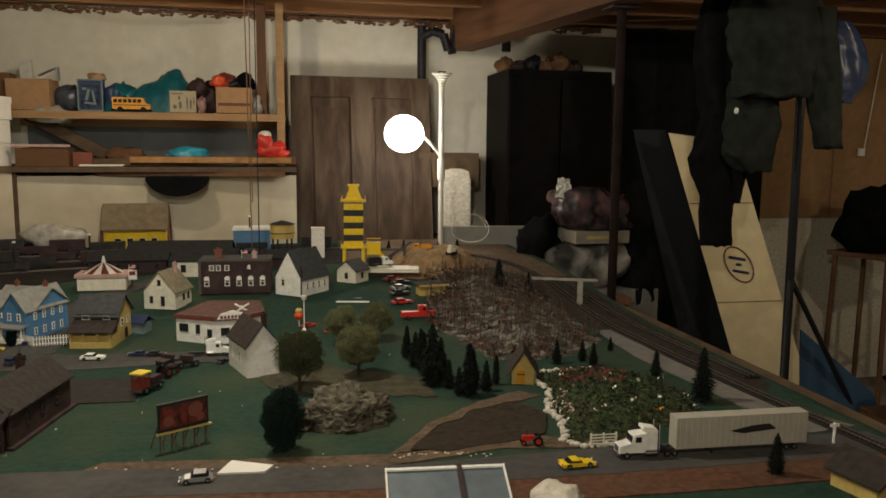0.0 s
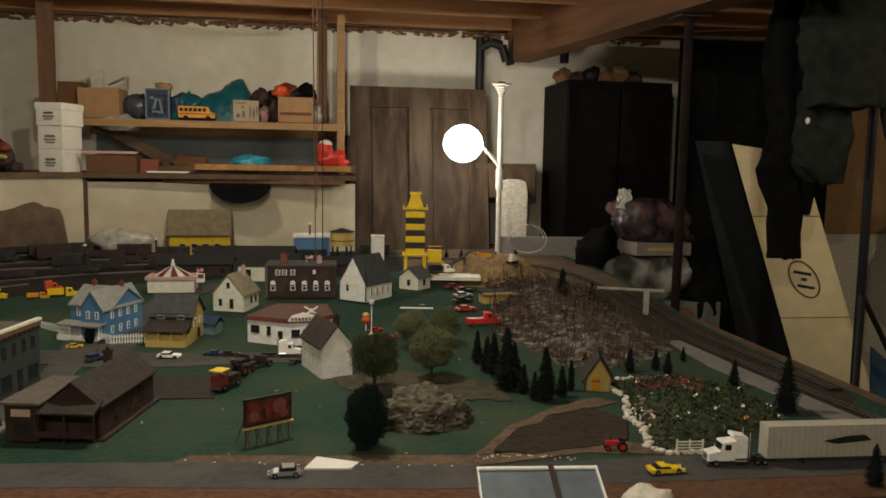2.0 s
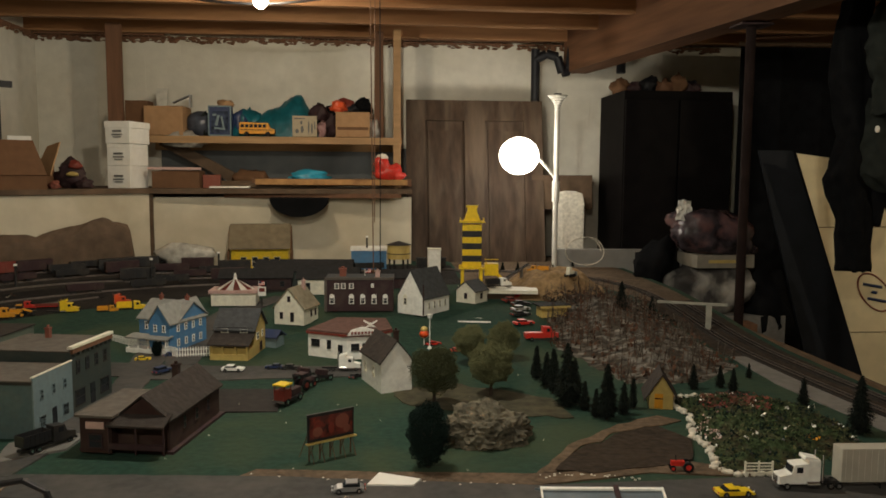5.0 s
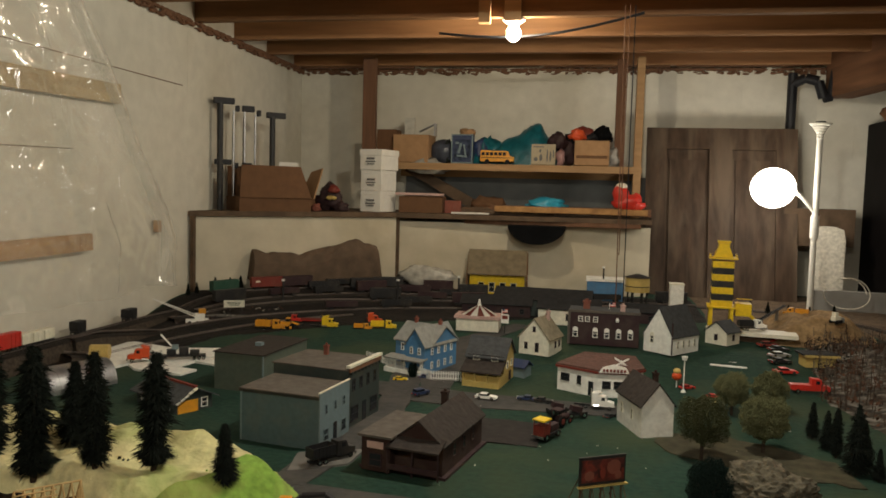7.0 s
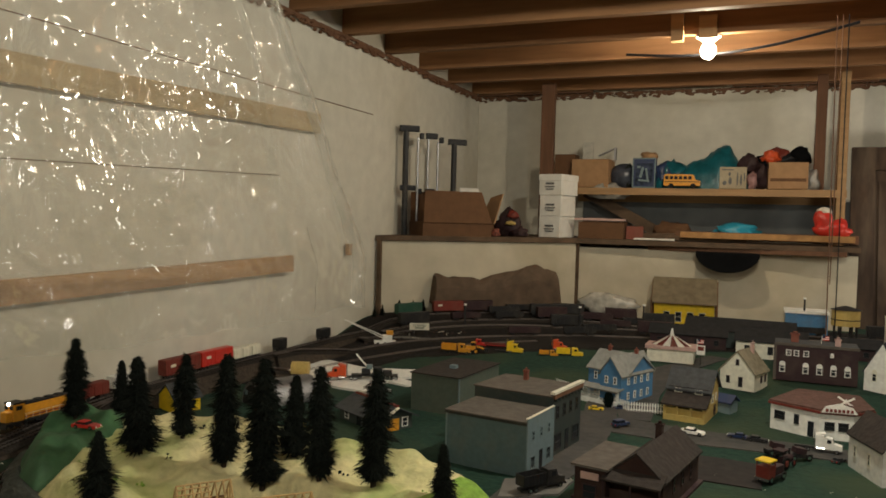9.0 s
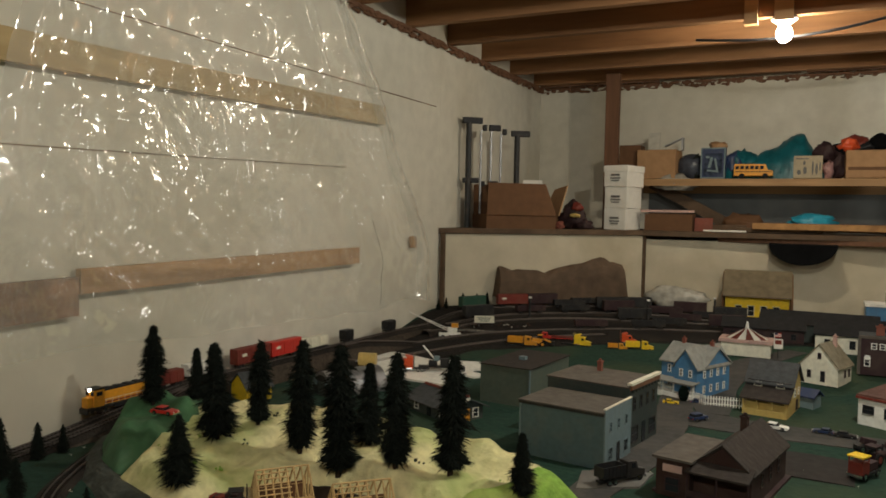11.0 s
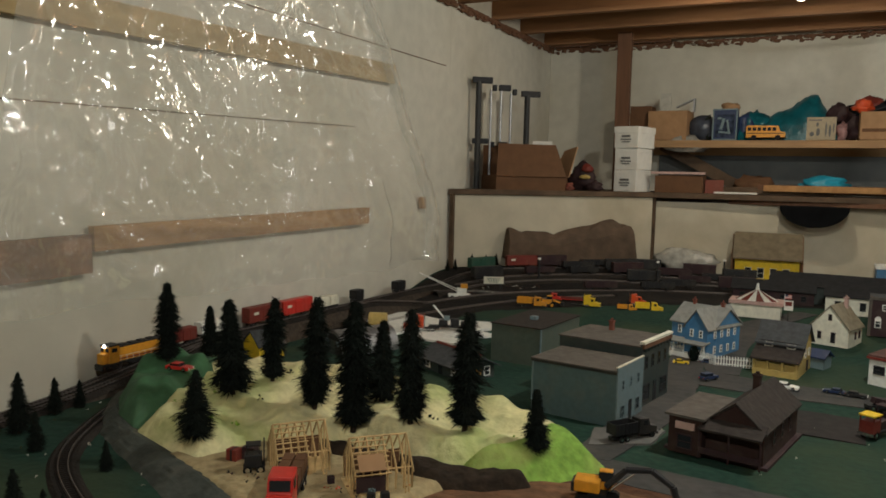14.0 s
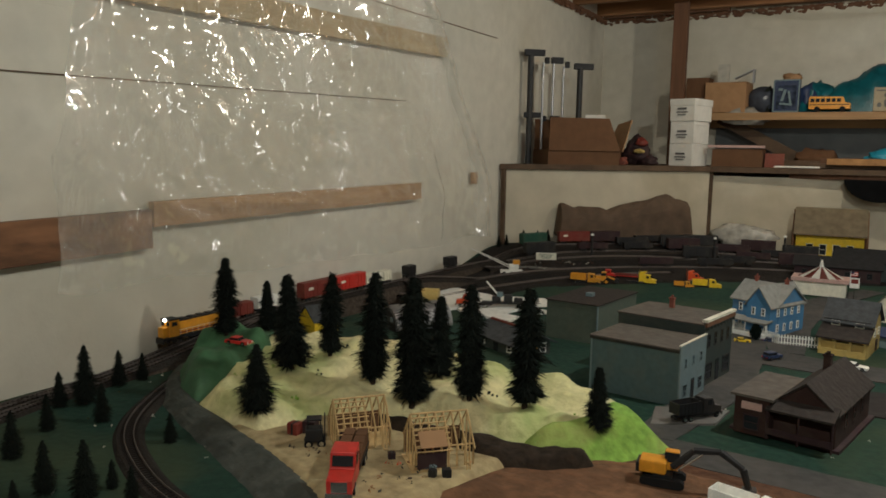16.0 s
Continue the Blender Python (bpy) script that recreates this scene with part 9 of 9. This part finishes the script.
solid("white_tag", bm, P_WHITE, "small white tag on the dark coat", "tag", at=(1.787, 2.815, 1.744), smooth=True)

# cardboard and pale panels behind
for x, w in ((3.62, 1.02), (4.10, 0.9)):
    bm = bmesh.new()
    box(bm, (0, 0, 1.74), (w, 0.02, 1.19))
    solid("card_sheet", bm, CARD, "large brown cardboard sheet fixed up on the far wall", "cardboard", at=(x, 4.60 if w > 1 else 4.585, 0), rz=0)
bm = bmesh.new()
box(bm, (0, 0, 0.57), (1.45, 0.03, 1.14))
solid("pale_board", bm, PLASTERW, "pale board standing below the cardboard", "board", at=(3.85, 4.61, 0))
o = thing("wall_socket", (3.83, 4.56, 1.585), 0, "small white socket with a cable", "socket")
bpart("plate", (0, -0.02, 0), (0.04, 0.02, 0.05), P_WHITE, o)
tpart("cable", (0.02, -0.02, 0.02), (0.10, -0.02, 0.65), 0.004, P_CREAM, o, seg=6)
c = thing("old_chair", (3.62, 4.10, 0), 20, "old dark wooden chair piled with cloth", "chair")
for x in (-0.18, 0.18):
    for y in (-0.18, 0.18):
        tpart("leg", (x, y, 0), (x * 0.9, y * 0.9, 0.95), 0.016, OLDWOOD, c, seg=8)
bpart("seat", (0, 0, 0.96), (0.40, 0.40, 0.03), OLDWOOD, c, bevel=0.005)
tpart("stretcher", (-0.18, -0.18, 0.62), (0.18, -0.18, 0.62), 0.012, OLDWOOD, c, seg=8)
tpart("stretcher", (-0.18, -0.18, 0.8), (0.18, -0.18, 0.5), 0.010, OLDWOOD, c, seg=8)
clutter("dark_cloth", (3.62, 4.10, 0.97), BLACKCLOTH, "black cloth heap on the chair", "cloth", (0.22, 0.18, 0.22), sub=3, seed=61)
clutter("dark_cloth", (2.85, 2.70, 0.40), BLACKCLOTH, "black bag on the floor pile", "bag", (0.25, 0.2, 0.17), sub=3, seed=62)
c = carton((2.83, 2.72, 0.0), (0.5, 0.45, 0.42), 0, CARDDARK, "brown carton under the black bag", lid=True)
q = thing("blue_sheet", (0, 0, 0), 0, "dull blue sheet leaning beside the cream board", "sheet")
slanted(q, "sheet_face", [(2.32, 3.04, 0.78), (2.67, 2.97, 0.48), (2.82, 2.90, 0.0), (2.33, 2.98, 0.0)], 0.012, material("dull_blue_panel", (0.035, 0.075, 0.13), 0.6, vary=0.15, scale=12))
# pile of bags on a box
c = carton((1.58, 3.72, 0.0), (0.56, 0.40, 0.90), -4, PAVE, "grey carton below the bags", lid=False)
bm = bmesh.new()
ball(bm, (0, 0, 0), 1.0, 4)
for v in bm.verts:
    d = v.co.copy()
    k = 1 + 0.22 * noise.noise(d * 2.2) + 0.12 * noise.noise(d * 6)
    v.co = Vector((d.x * 0.25 * k, d.y * 0.16 * k, max(-0.11, d.z * 0.14 * k)))
solid("cloth_bag", bm, material("mottled_bag", (0.045, 0.042, 0.04), 0.8, vary=0.5, scale=9, stain=(0.42, 0.40, 0.36), stain_amount=0.9, stain_scale=5), "grey and white mottled cloth bag", "bag", at=(1.54, 3.68, 1.01), smooth=True)
c = carton((1.555, 3.66, 1.125), (0.29, 0.22, 0.062), 3, material("dim_grey_card", (0.25, 0.225, 0.18), 0.8, vary=0.15, scale=20), "white carton on the cloth bag", lid=False, stripe=(0.5, 0.6, 0.25, P_YELLOW))
bm = bmesh.new()
ball(bm, (0, 0, 0), 1.0, 4)
for v in bm.verts:
    d = v.co.copy()
    k = 1 + 0.22 * noise.noise(d * 1.6 + Vector((3, 0, 0))) + 0.16 * abs(noise.noise(d * 5)) + 0.06 * noise.noise(d * 14)
    q = max(abs(d.x), abs(d.z)) ** 0.35
    v.co = Vector((d.x * 0.19 * k / q, d.y * 0.13 * k, max(-0.085, d.z * 0.10 * k / q - 0.03 * d.x)))
bmesh.ops.scale(bm, vec=(1.1, 1.0, 1.12), verts=bm.verts)
solid("clear_sack", bm, material("dark_clear_sack", (0.045, 0.036, 0.042), 0.12, vary=0.9, scale=11, bump=0.7, stain=(0.22, 0.10, 0.09), stain_amount=0.6, stain_scale=9), "clear plastic sack of dark things", "bag", at=(1.54, 3.68, 1.28), smooth=True)
bm = bmesh.new()
bmesh.ops.create_grid(bm, x_segments=10, y_segments=12, size=0.5)
for v in bm.verts:
    x, z = v.co.x, v.co.y
    v.co = Vector((x * 0.075 * (1 - 0.4 * z), 0.02 * noise.noise(Vector((x * 5, z * 5, 1))), 0.05 + z * 0.10 + 0.012 * noise.noise(Vector((x * 7, z * 3, 2)))))
solid("white_paper", bm, WHITECARD, "crumpled white paper on the sack", "paper", at=(1.375, 3.62, 1.345))
clutter("black_sack", (1.30, 3.75, 0.95), BLACKCLOTH, "black sack beside the bags", "bag", (0.11, 0.10, 0.17), sub=3, seed=66)
clutter("black_sack", (1.80, 3.62, 0.75), BLACKCLOTH, "black sack behind the table", "bag", (0.12, 0.12, 0.20), sub=3, seed=67)
PALETIMBER = material("pale_grey_timber", (0.30, 0.29, 0.24), 0.8, vary=0.2, scale=30)
# T-shaped timber and plank at the board's edge
t = thing("timber_tee", (1.078, 2.64, 1.008), -22, "pale T-shaped timber standing beside the model line", "timber")
bpart("top_bar", (-0.058, 0, 0.102), (0.24, 0.014, 0.008), PALETIMBER, t)
bpart("stem", (0, 0, 0.049), (0.02, 0.012, 0.098), PALETIMBER, t)
bm = bmesh.new()
box(bm, (0, 0, 0.0), (0.30, 0.10, 0.035))
solid("brown_plank", bm, OLDWOOD, "brown plank end beside the layout", "plank", at=(1.50, 3.44, 0.865))
bm = bmesh.new()
box(bm, (0, 0, 0.425), (0.28, 0.08, 0.845))
solid("plank_stand", bm, DARKWOOD, "dark stand under the brown plank", "stand", at=(1.50, 3.45, 0))
# Added black sheet that stands in for the unlit depth behind the boards.
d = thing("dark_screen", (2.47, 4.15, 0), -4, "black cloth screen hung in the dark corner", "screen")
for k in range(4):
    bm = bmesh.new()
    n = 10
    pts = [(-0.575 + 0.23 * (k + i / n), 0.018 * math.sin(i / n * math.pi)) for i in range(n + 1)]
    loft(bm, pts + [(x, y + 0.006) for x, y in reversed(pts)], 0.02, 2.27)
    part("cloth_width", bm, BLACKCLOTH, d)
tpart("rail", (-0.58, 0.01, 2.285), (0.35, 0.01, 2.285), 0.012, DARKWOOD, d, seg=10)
bm = bmesh.new()
for k in range(10):
    f = lambda u: Vector((1.78 + 0.9 * u, 3.9 - 1.0 * u, 2.26 - 0.03 * math.sin(u * math.pi)))
    tube(bm, f(k / 10), f((k + 1) / 10), 0.005, None, 6)
solid("slack_rope", bm, OLDWOOD, "slack rope from the post", "rope")
